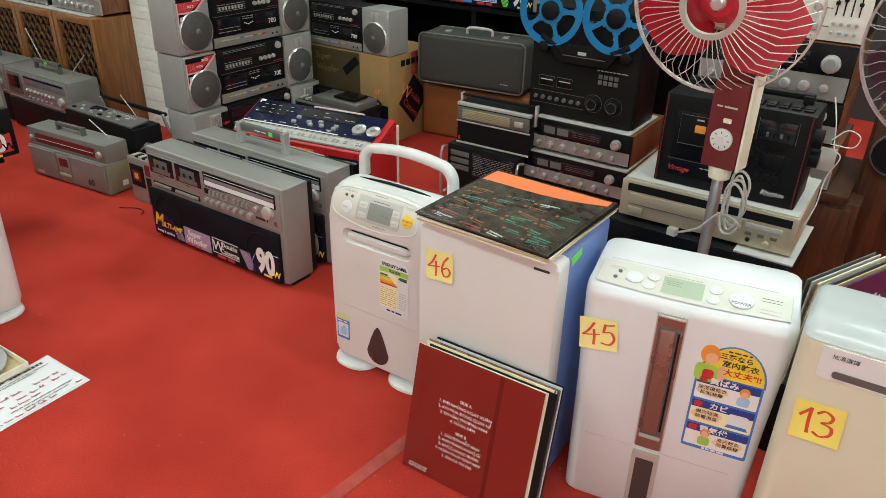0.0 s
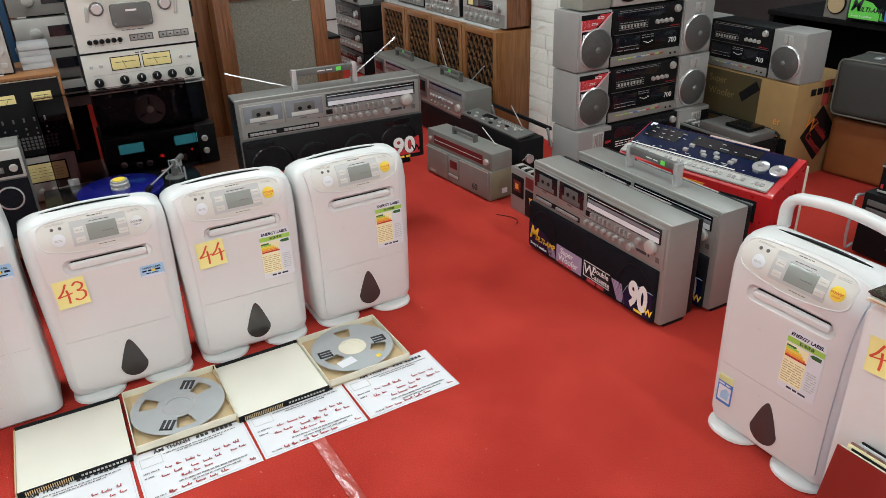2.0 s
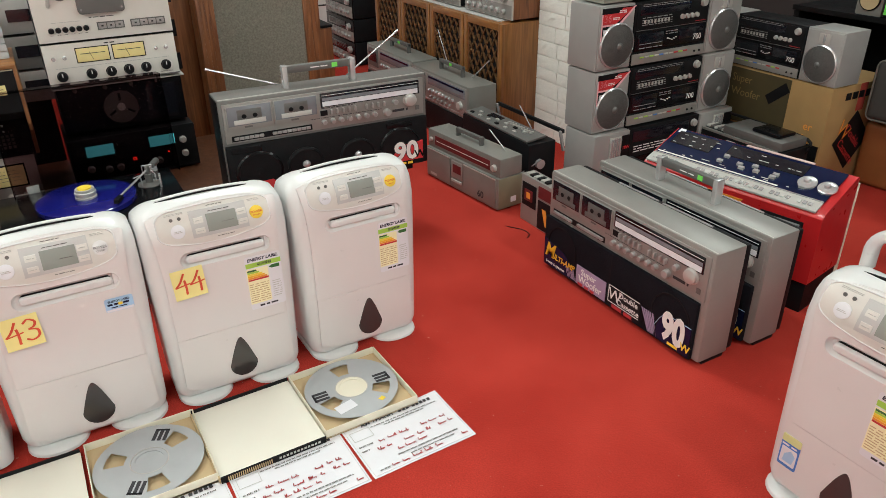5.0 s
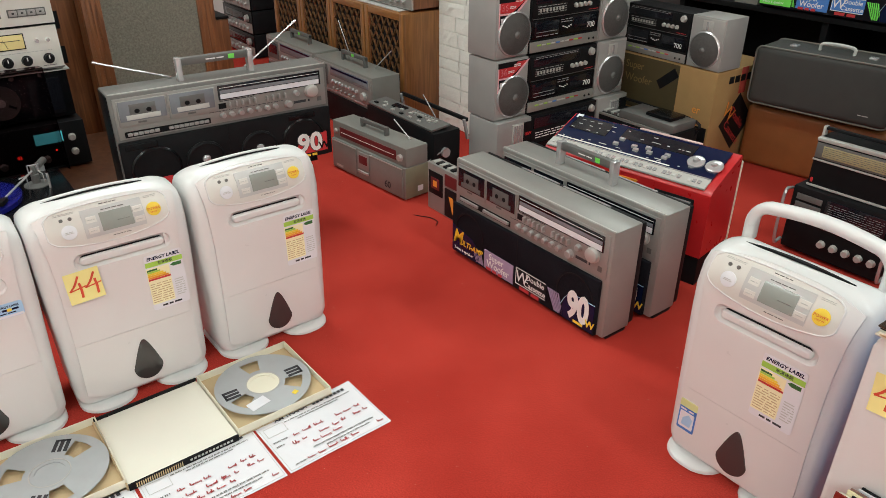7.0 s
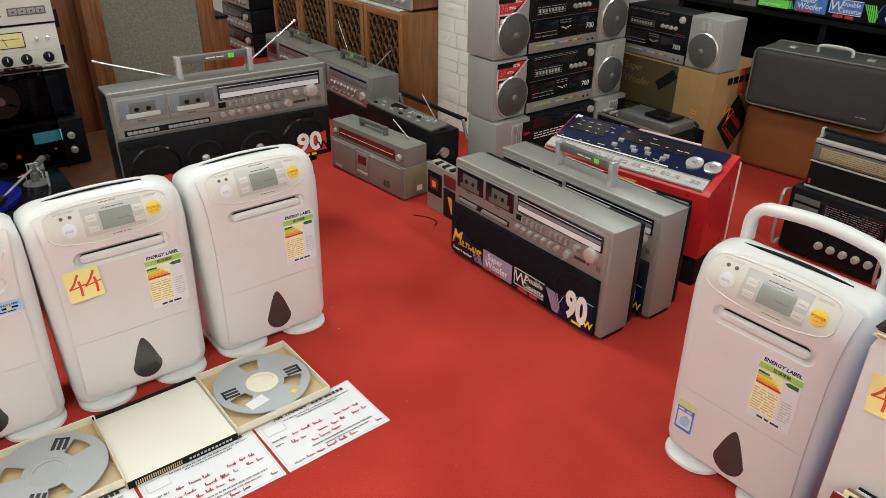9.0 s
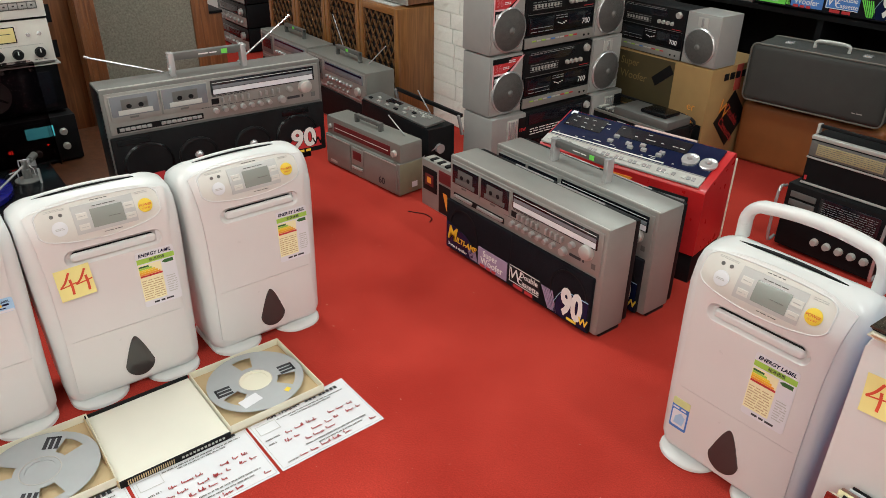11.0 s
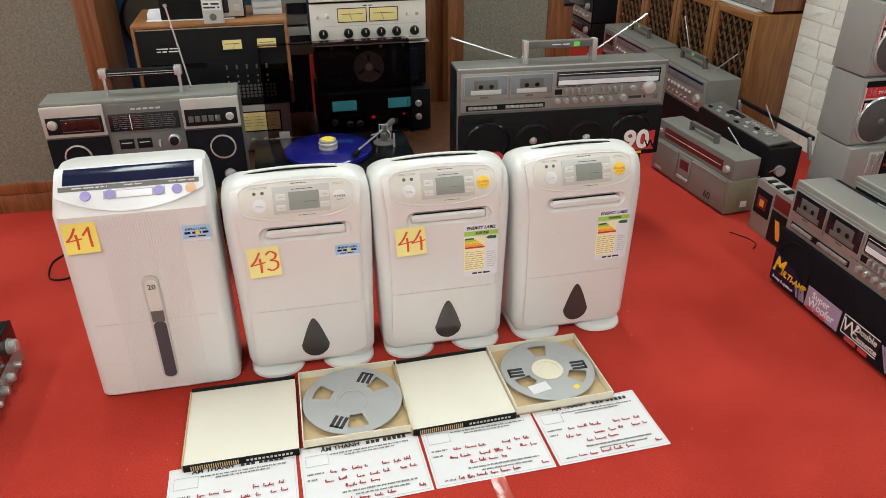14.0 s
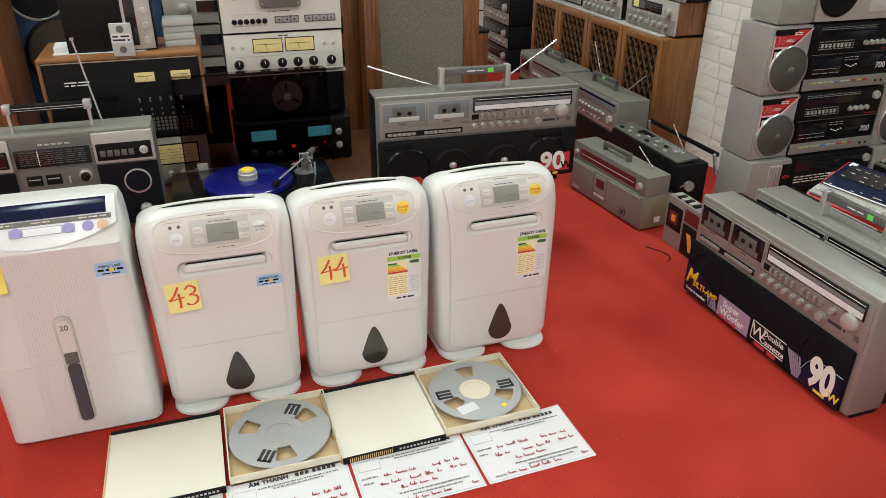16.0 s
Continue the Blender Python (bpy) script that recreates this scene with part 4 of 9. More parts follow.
    rows = ((0.462, "黄ばみ", "除湿機乾衣", "抑制発霉"), (0.415, "カビ", "機内除濕", "防霉消臭"), (0.368, "電気代", "室内乾衣", "所費無幾"))
    for i, (za, head, l1, l2) in enumerate(rows):
        part("strip", plate(rrect(0.110, 0.043, 0.003, 3, 0.105, za + 0.0185), -0.0016, -0.001), WHITEINK if i != 1 else PALEYEL, s)
        part("strip_head", plate(rrect(0.110, 0.014, 0.002, 3, 0.105, za + 0.033), -0.0019, -0.001), mat("dark blue print", (0.02, 0.05, 0.26), 0.5, 0, 0.08, 40), s)
        lettering(head, 0.0125, WHITEINK, s, face_m(0.098, -0.0024, za + 0.033), 0.0002, bold=0.03, wide=1.35)
        part("strip_mark", plate(rrect(0.015, 0.010, 0.003, 3, 0.061, za + 0.033), -0.0022, -0.001), REDL, s)
        blob = [((0.080 if i < 2 else 0.128) + 0.027 * math.cos(radians(a)) * (1 + 0.08 * math.sin(4 * radians(a))), za + 0.014 + 0.0105 * math.sin(radians(a))) for a in range(0, 360, 15)]
        part("text_cloud", plate(blob, -0.0020, -0.001), mat("tan print", (0.80, 0.62, 0.36), 0.55, 0, 0.05, 60), s)
        tx = 0.080 if i < 2 else 0.128
        lettering(l1, 0.0078, INK, s, face_m(tx, -0.0025, za + 0.0185), 0.0002, wide=1.3)
        lettering(l2, 0.0078, INK, s, face_m(tx, -0.0025, za + 0.0090), 0.0002, wide=1.3)
        fx = 0.135 if i < 2 else 0.085
        if i == 1:
            part("picture_shape", plate(rrect(0.036, 0.026, 0.006, 4, fx, za + 0.016), -0.0023, -0.001), PAPER, s)
            part("picture_shape", plate([(fx - 0.02, za + 0.002), (fx + 0.02, za + 0.002), (fx + 0.016, za + 0.008), (fx - 0.016, za + 0.008)], -0.0027, -0.001), BLUEL, s)
        else:
            part("picture_shape", plate([(fx + 0.009 * math.cos(radians(a)), za + 0.026 + 0.009 * math.sin(radians(a))) for a in range(0, 360, 24)], -0.0026, -0.001), ORANGE, s)
            part("picture_shape", plate([(fx + 0.006 * math.cos(radians(a)), za + 0.023 + 0.006 * math.sin(radians(a))) for a in range(0, 360, 24)], -0.0029, -0.001), SKIN, s)
            part("picture_shape", plate(rrect(0.022, 0.016, 0.005, 3, fx, za + 0.009), -0.0026, -0.001), GREENL if i == 2 else PALEBLUE, s)
    bars(s, 0.085, 0.125, 0.3605, 0.3645, -0.0016, 1, WHITEINK, seed=31, fill=0.8)
    part("picture_shape", plate([(0.064 + 0.017 * math.cos(radians(a)), 0.542 + 0.017 * math.sin(radians(a))) for a in range(0, 360, 20)], -0.0024, 0.0), ORANGE, s)
    part("picture_shape", plate([(0.067 + 0.011 * math.cos(radians(a)), 0.536 + 0.010 * math.sin(radians(a))) for a in range(0, 360, 20)], -0.0028, 0.0), SKIN, s)
    part("picture_shape", plate(rrect(0.040, 0.032, 0.010, 4, 0.062, 0.508), -0.0022, 0.0), GREENL, s)
    part("picture_shape", plate(rrect(0.020, 0.018, 0.006, 4, 0.066, 0.506), -0.0026, 0.0), REDL, s)
    part("picture_shape", plate(rrect(0.012, 0.026, 0.005, 4, 0.088, 0.512), -0.0026, 0.0), SKIN, s)
    return t


copper_dehumidifier()


# ---------- cream dehumidifier (13) ----------
def cream_dehumidifier():
    t = thing("dehumidifier", 1.800, -0.275, 0, 2, "cream dehumidifier with a pale grey rounded top and yellow paper number", "dehumidifier")
    t.scale = (1, 1, 0.978)
    w, d = 0.36, 0.21
    rings = []
    for z, f0, g in ((0.0, 0.008, 0.008), (0.012, 0.0, 0.0), (0.35, 0.0, 0.0), (0.622, 0.0, 0.0)):
        rings.append([(px, py, z) for px, py in rrect(w - 2 * g, d - f0 - g, 0.028, 6, 0, (d + f0 - g) / 2)])
    part("body", loft(rings), CREAM, t)
    rings = []
    for z, f0, g in ((0.623, 0.0, 0.0), (0.632, 0.008, 0.001), (0.638, 0.024, 0.004), (0.642, 0.050, 0.010), (0.644, 0.075, 0.02)):
        rings.append([(px, py, z) for px, py in rrect(w - 2 * g, d - f0 - g, 0.028, 6, 0, (d + f0 - g) / 2)])
    part("top", loft(rings), PALETOP, t, "pale grey rounded top cover")
    part("top_seam", box(-0.060, -0.058, 0.06, 0.19, 0.6420, 0.6450), GREYP, t)
    p = part("name_plate", plate(rrect(0.22, 0.066, 0.008, 4, -0.03, 0.586), -0.003, 0.0), COOLWHITE, t)
    part("plate_band", plate(rrect(0.15, 0.014, 0.006, 4, -0.04, 0.566), -0.005, -0.002), STEELD, p)
    lettering("抽濕選擇", 0.011, INK, p, face_m(-0.100, -0.0034, 0.602), 0.0002)
    bars(p, -0.02, 0.07, 0.590, 0.615, -0.0034, 3, GREYP, seed=3, fill=0.5)
    note(t, "13", -0.112, 0.452, -0.001, 0.086, 2, YELLOWN, 0, 0.070)
    return t


cream_dehumidifier()


# ---------- records ----------
def record_sleeve(name, x0, y0, z0, m, material, label, thick=0.004):
    t = tagged(new(name), label, "record")
    t.matrix_world = m
    part("sleeve", box(0, 0.335, -thick / 2, thick / 2, 0, 0.335, 0.0008, 1), material, t)
    return t


def lean(i, back):
    """Place of the i-th sleeve that leans on the blue-sided dehumidifier."""
    return pose(0.849 + 0.004 * (i % 3) + 0.0018 * i, -0.452 + 0.0043 * i, 0.002, -back, 0, 1.0 + 0.4 * (i % 2))


rs = record_sleeve("record_sleeve", 0, 0, 0, lean(0, 12.5), LPRED, "dark red record sleeve with white song titles, leaning")
part("spine_band", box(0.225, 0.236, -0.0024, 0.0, 0.002, 0.333), mat("deep red print", (0.13, 0.012, 0.010), 0.25, 0, 0.1, 20), rs)
for k, (line, z) in enumerate((("SIDE A", 0.221), ("1. ĐỢI NHỮNG NGÀY XUÂN", 0.205), ("2. KHI MÙA ĐÔNG QUAY VỀ", 0.191), ("3. EM VẪN THƯƠNG ANH", 0.177), ("4. NẮNG SỚM", 0.163), ("SIDE B", 0.137), ("1. SAU ĐÔI MẮT ANH", 0.122), ("2. ANH ĐANG NGHĨ GÌ", 0.108), ("3. KHÚC NHẠC BUỒN", 0.094), ("4. NGÀY PHÚT GIÂY NÀY", 0.080), ("5. BÀI CA TỰ DO", 0.066))):
    lettering(line, 0.0112, WHITEINK, rs, face_m(0.150, -0.0023, z + 0.010), 0.0001, "song_title")
bars(rs, 0.02, 0.075, 0.008, 0.022, -0.0021, 3, WHITEINK, seed=9, fill=0.3)
for i, m in enumerate((IVORY, BLACK, PALEYEL, COPPER, IVORY, STEELD, COOLWHITE, BLACK)):
    s = record_sleeve("record_sleeve", 0, 0, 0, lean(i + 1, 12.5), m, "worn record sleeve standing behind a red one", 0.004)
    s.matrix_world = s.matrix_world @ pose(0.004 * ((i * 7) % 4), 0, 0.003 * ((i * 5) % 4))


def flat_record(i, m, material, label):
    t = tagged(new("record_sleeve"), label, "record")
    t.matrix_world = m
    part("sleeve", box(-0.167, 0.167, -0.167, 0.167, 0, 0.0035, 0.0008, 1), material, t)
    return t


COR_TOP = 0.640
for i, m in enumerate((IVORY, CARDL, IVORY, BLACK)):
    flat_record(i, pose(0.992 + 0.004 * (i % 2), -0.200, COR_TOP + 0.0045 * i, 0, 0, -2.5 + 1.2 * (i % 3)), m, "record sleeve lying flat on a dehumidifier")
top_lp = flat_record(4, pose(0.992, -0.202, COR_TOP + 0.018, 0, 0, -2), LPBLACK, "black record sleeve with orange band in clear wrap")
b = bmesh.new()
vs = [b.verts.new((px, py, 0.0037)) for px, py in ((-0.158, 0.158), (0.158, 0.158), (0.158, 0.130), (0.105, 0.112), (0.06, 0.100), (0.01, 0.094), (-0.045, 0.092), (-0.11, 0.092), (-0.158, 0.090))]
b.faces.new(vs)
part("orange_band", b, LPORANGE, top_lp, "orange band")
rnd = random.Random(5)
DIMORANGE = mat("dull orange print", (0.26, 0.085, 0.025), 0.5, 0, 0.1, 60)
DIMGREEN = mat("dull green print", (0.06, 0.22, 0.16), 0.5, 0, 0.1, 60)
DIMRED = mat("dull red print", (0.30, 0.05, 0.05), 0.5, 0, 0.1, 60)
for i in range(27):
    px = (-0.140, -0.062, 0.02, 0.085)[i % 4] + rnd.uniform(-0.016, 0.016)
    py = -0.142 + 0.030 * (i // 4) + rnd.uniform(-0.007, 0.007)
    m = (DIMORANGE, DIMGREEN, DIMGREEN, DIMRED, DIMORANGE, STEELD, GREYP)[rnd.randrange(7)]
    part("coin_mark", moved(lathe([(0.0044, 0.0035), (0.0044, 0.0040)], 14, axis="z"), px, py, 0), DIMORANGE, top_lp)
    bb = bmesh.new()
    for line in range(2):
        xx = 0.010
        end = rnd.uniform(0.030, 0.062)
        h = 0.0075 if line == 0 else 0.0035
        while xx < end:
            w = rnd.uniform(0.25, 0.7) * h
            yy = 0.001 - 0.009 * line
            box(xx, xx + w, yy - h * rnd.uniform(0.3, 0.5), yy + h * rnd.uniform(0.3, 0.5), 0.0035, 0.0039, bm=bb)
            xx += w + 0.25 * h
    part("print_words", moved(bb, px, py, 0, 0, 0, rnd.uniform(-14, 14)), m, top_lp, smooth=0)
b = bmesh.new()
rows = []
for i in range(15):
    rows.append([b.verts.new((-0.159 + 0.318 * k / 14, -0.159 + 0.318 * i / 14, 0.0050 + 0.0012 * noise.noise((k * 0.7, i * 0.7, 3)))) for k in range(15)])
for a, c in zip(rows, rows[1:]):
    for k in range(14):
        b.faces.new((a[k], a[k + 1], c[k + 1], c[k]))
CLEAR = mat("clear plastic wrap", (1, 1, 1), 0.06, 0, 0.0, 20, trans=1.0)
wrap = part("plastic_wrap", b, CLEAR, top_lp, "clear plastic wrap")
wrap.visible_shadow = False


# ---------- tape reel boxes and papers on the floor ----------
def reel_box(x, y, rz, seed):
    t = thing("tape_box", x, y, 0, rz, "open tan tape box with ivory lid on red carpet", "tape box", "open tape boxes on the carpet")
    part("tray", box(-0.137, 0.137, -0.137, 0.137, 0.002, 0.008), CARDL, t, "tan pressboard tray")
    for a, c in ((-0.137, -0.134), (0.134, 0.137)):
        part("rim", box(a, c, -0.137, 0.137, 0.002, 0.030, 0.001, 1), IVORY, t)
        part("rim", box(-0.134, 0.134, a, c, 0.002, 0.030, 0.001, 1), IVORY, t)
    return t


def tape_reel(x, y, rz, sticker):
    t = thing("tape_reel", x, y, 0.012, rz, "grey metal tape reel with three openings and black marks", "tape reel", "tape reels in their boxes")
    b = bmesh.new()
    n = 72
    flange = 0.131
    hub = 0.046
    # flange as polar cells, with three openings left out
    radii = [hub, 0.060, 0.068, 0.084, 0.100, 0.108, flange]
    def open_cell(r, a):
        for c in (90, 210, 330):
            dd = (math.degrees(a) - c + 180) % 360 - 180
            if abs(dd) < 17 and 0.060 < r < 0.106:
                return True
        return False
    for zz in (0.0135, 0.012):
        grid = [[b.verts.new((r * math.cos(k * math.tau / n), r * math.sin(k * math.tau / n), zz)) for k in range(n)] for r in radii]
        for i in range(len(radii) - 1):
            for k in range(n):
                if open_cell((radii[i] + radii[i + 1]) / 2, (k + 0.5) * math.tau / n):
                    continue
                f4 = [grid[i][k], grid[i + 1][k], grid[i + 1][(k + 1) % n], grid[i][(k + 1) % n]]
                b.faces.new(f4 if zz > 0.0125 else f4[::-1])
    part("flange", b, VINYL, t, "brushed grey metal flange")
    part("hub", moved(lathe([(0.044, -0.002), (0.044, 0.0138), (0.034, 0.0138), (0.034, 0.012)], 40, axis="z")), IVORY if sticker else VINYL, t)
    part("hub_ring", lathe([(0.047, 0.0125), (0.047, 0.0142), (0.0445, 0.0142), (0.0445, 0.0125)], 40, axis="z", ring=True), SILVERL, t)
    part("lower_flange", lathe([(flange, -0.010), (flange, -0.0085), (0.02, -0.0085)], 48, axis="z"), VINYL, t)
    for ang in (0, 180):
        rot = pose(0, 0, 0, 0, 0, ang)
        for k in (-1, 0, 1):
            bb = box(0.070, 0.112, k * 0.0135 - 0.0045, k * 0.0135 + 0.0045, 0.0136, 0.0142)
            bb.transform(rot)
            part("black_mark", bb, INK, t, smooth=0)
        bb = box(0.107, 0.113, -0.018, 0.018, 0.0136, 0.0142)
        bb.transform(rot)
        part("black_mark", bb, INK, t, smooth=0)
    if sticker:
        part("white_sticker", moved(box(-0.028, 0.028, -0.017, 0.017, 0.0137, 0.0143), -0.046, -0.074, 0, 0, 0, 14), PAPER, t)
        part("yellow_sticker", moved(box(-0.008, 0.008, -0.007, 0.007, 0.0137, 0.0143), 0.055, -0.088, 0, 0, 0, 30), YELL, t)
    return t


def box_lid(t, dx, dy):
    """The opened lid beside the tray of a tape box."""
    m = pose(dx, dy, 0)
    def put(name, bb, material, parent, label="", smooth=0.6):
        bb.transform(m)
        return part(name, bb, material, parent, label, smooth)
    p = put("lid", box(-0.137, 0.137, -0.137, 0.137, 0.012, 0.017), LIDCARD, t, "ivory inside of the opened lid")
    put("spine", box(-0.137, 0.137, -0.1415, -0.1375, 0.0, 0.020), BLACK, p, "dark printed spine")
    put("edge", box(-0.137, 0.137, 0.1375, 0.1415, 0.0, 0.026), BLACK, p)
    put("edge", box(-0.141, -0.1372, -0.137, 0.137, 0.0, 0.020), CARDL, p)
    put("lid_base", box(-0.135, 0.135, -0.136, 0.136, 0.0, 0.012), BLACK, p)
    b = bmesh.new()
    for k in range(22):
        box(-0.12 + k * 0.0052, -0.1175 + k * 0.0052, -0.1422, -0.1414, 0.004, 0.017, bm=b)
    put("spine_stripes", b, CARDL, p, smooth=0)
    rnd = random.Random(3)
    b = bmesh.new()
    x = 0.01
    while x < 0.118:
        box(x, x + 0.006, -0.1422, -0.1414, 0.008, 0.014, bm=b)
        x += 0.0095
    put("print", b, GREYP, p, smooth=0)


box_lid(reel_box(-0.400, -1.478, 90, 1), -0.284, -0.010)
tape_reel(-0.398, -1.478, 152, False)
box_lid(reel_box(-0.408, -0.930, 91.5, 2), -0.277, -0.004)
tape_reel(-0.408, -0.930, 89, True)


PENRED = mat("dark red pen ink", (0.36, 0.035, 0.04), 0.7, 0, 0.1, 60)


def address_sheet(x, y, rz, seed):
    t = thing("paper_sheet", x, y, 0.0006, rz, "white printed paper form with red handwriting lying on red carpet", "paper sheet", "paper forms in a row")
    b = bmesh.new()
    n = 10
    rows = []
    for i in range(n + 1):
        yy = -0.105 + 0.21 * i / n
        rows.append([b.verts.new((-0.1485 + 0.297 * k / 12, yy, 0.0012 + 0.0016 * noise.noise((k * 0.35 + seed * 9, i * 0.3, seed)) + (0.003 * max(0, k / 12 - 0.8) * 5 * (i / n) ** 2 if seed == 4 else 0))) for k in range(13)])
    for a, c in zip(rows, rows[1:]):
        for k in range(12):
            b.faces.new((a[k], a[k + 1], c[k + 1], c[k]))
    sh = part("sheet", b, PAPER, t)
    rnd = random.Random(seed)
    z = 0.0034

    def row(x0, x1, y0, h, material):
        bb = bmesh.new()
        xx = x0
        while xx < x1:
            for _ in range(rnd.randint(2, 5)):
                w = rnd.uniform(0.35, 0.75) * h
                if xx + w > x1:
                    break
                up, dn = rnd.choice((0.5, 0.5, 0.35)), rnd.choice((0.5, 0.5, 0.4))
                box(xx, xx + w, y0 - h * dn, y0 + h * up, z - 0.0005, z, bm=bb)
                xx += w + 0.22 * h
            xx += 0.5 * h
        part("print_line", bb, material, t, smooth=0)

    lettering("ÂM THANH", 0.0185, INK, t, pose(-0.047, 0.084, z), 0.0003, name="heading", bold=0.025)
    for k in range(8):
        xa = 0.018 + 0.0122 * k + (0.006 if k > 2 else 0)
        part("heading_bar", box(xa, xa + 0.0085, 0.0785, 0.0895, z - 0.0005, z), INK, t, smooth=0)
    for u in (-1, 1):
        part("border_line", box(-0.142, 0.142, u * 0.100 - 0.0003, u * 0.100 + 0.0003, z - 0.0005, z), GREYP, t, smooth=0)
        part("border_line", box(u * 0.1435 - 0.0003, u * 0.1435 + 0.0003, -0.100, 0.100, z - 0.0005, z), GREYP, t, smooth=0)
    row(-0.075, 0.125, 0.066, 0.0040, STEELD)
    row(-0.040, 0.085, 0.057, 0.0040, STEELD)
    row(-0.135, -0.095, 0.010, 0.0050, STEELD)
    row(-0.135, -0.110, -0.008, 0.0050, STEELD)
    row(-0.06, 0.12, -0.062, 0.0048, STEELD)
    row(-0.03, 0.10, -0.074, 0.0042, STEELD)
    row(-0.125, -0.095, -0.088, 0.0042, STEELD)
    for (xa, xb, yy) in ((-0.135, -0.08, 0.070), (-0.135, -0.08, 0.035)):
        part("frame_line", box(xa, xb, yy - 0.0006, yy + 0.0006, z - 0.0005, z), GREYP, t, smooth=0)
    for xa in (-0.135, -0.08):
        part("frame_line", box(xa - 0.0006, xa + 0.0006, 0.035, 0.070, z - 0.0005, z), GREYP, t, smooth=0)
    # handwriting: looping red strokes, not words
    for (xa, xb, yy) in ((-0.080, 0.010, 0.006), (0.045, 0.115, 0.004), (-0.095, -0.045, -0.020), (-0.02, 0.06, -0.022), (0.085, 0.125, -0.020), (-0.05, 0.04, -0.044), (-0.09, 0.06, -0.088), (0.118, 0.132, -0.085)):
        x = xa
        while x < xb - 0.006:
            end = min(x + rnd.uniform(0.012, 0.026), xb)
            pts, k = [], 0
            base = yy - 0.002 + rnd.uniform(-0.0012, 0.0012)
            while x < end:
                up = rnd.uniform(0.007, 0.011) if k == 0 or rnd.random() < 0.15 else rnd.uniform(0.0018, 0.0042)
                wide = rnd.uniform(0.0016, 0.0034)
                dip = -0.003 if rnd.random() < 0.12 else rnd.uniform(-0.0005, 0.0006)
                pts += [(x, base + up * 0.3, z), (x + wide * 0.6, base + up, z), (x + wide * 0.9, base + up * 0.7, z), (x + wide * 0.4, base + dip, z), (x + wide, base + 0.0004, z)]
                x += wide + rnd.uniform(0.0004, 0.0014)
                k += 1
            part("handwriting", tube(smooth_line(pts, 2), 0.00075, 4), PENRED, t)
            x += rnd.uniform(0.006, 0.012)
    return t


for i, yy in enumerate((-1.782, -1.476, -1.172, -0.868)):
    address_sheet(-0.160 - 0.009 * i, yy, 91.5 + (0.5 if i % 2 else -0.3), i + 1)


def floor_tape(x0, y0, x1, y1, w, name="floor_tape"):
    b = bmesh.new()
    p, q = Vector((x0, y0, 0)), Vector((x1, y1, 0))
    d = (q - p)
    s = Vector((-d.y, d.x, 0)).normalized() * w / 2
    n = 26
    rnd = random.Random(7)
    prev = None
    for k in range(n + 1):
        c = p + d * k / n
        row = [b.verts.new(c + s * u + Vector((0, 0, 0.0012 + 0.0014 * rnd.random()))) for u in (-1, -0.5, 0, 0.5, 1)]
        if prev:
            for j in range(4):
                b.faces.new((prev[j], prev[j + 1], row[j + 1], row[j]))
        prev = row
    ob = part(name, b, TAPE, None)
    return tagged(ob, "strip of creased clear packing tape stuck on red carpet", "tape")



floor_tape(-0.10, -1.172, 0.62, -1.14, 0.036)
floor_tape(0.775, -0.70, 0.815, -0.30, 0.036)


# ---------- large silver boomboxes ----------
def cone(parent, x, z, r, y=0.0, cap=True, ringmat=None, body=None):
    part("speaker_cone", moved(lathe([(r, -0.007), (r * 0.94, -0.0085), (r * 0.87, -0.006), (r * 0.42, -0.001), (r * 0.36, -0.002), (r * 0.26, -0.006), (r * 0.10, -0.008)], 36), x, y, z), body or BLACK, parent)
    part("speaker_ring", moved(lathe([(r * 1.08, 0), (r * 1.08, -0.006), (r * 1.0, -0.010), (r * 0.975, -0.005), (r * 0.975, 0)], 40, ring=True), x, y, z), ringmat or BLACK, parent)
    if cap:
        part("dust_cap", moved(lathe([(r * 0.26, -0.004), (r * 0.2, -0.012), (r * 0.08, -0.016)], 20), x, y, z), CHROME, parent)


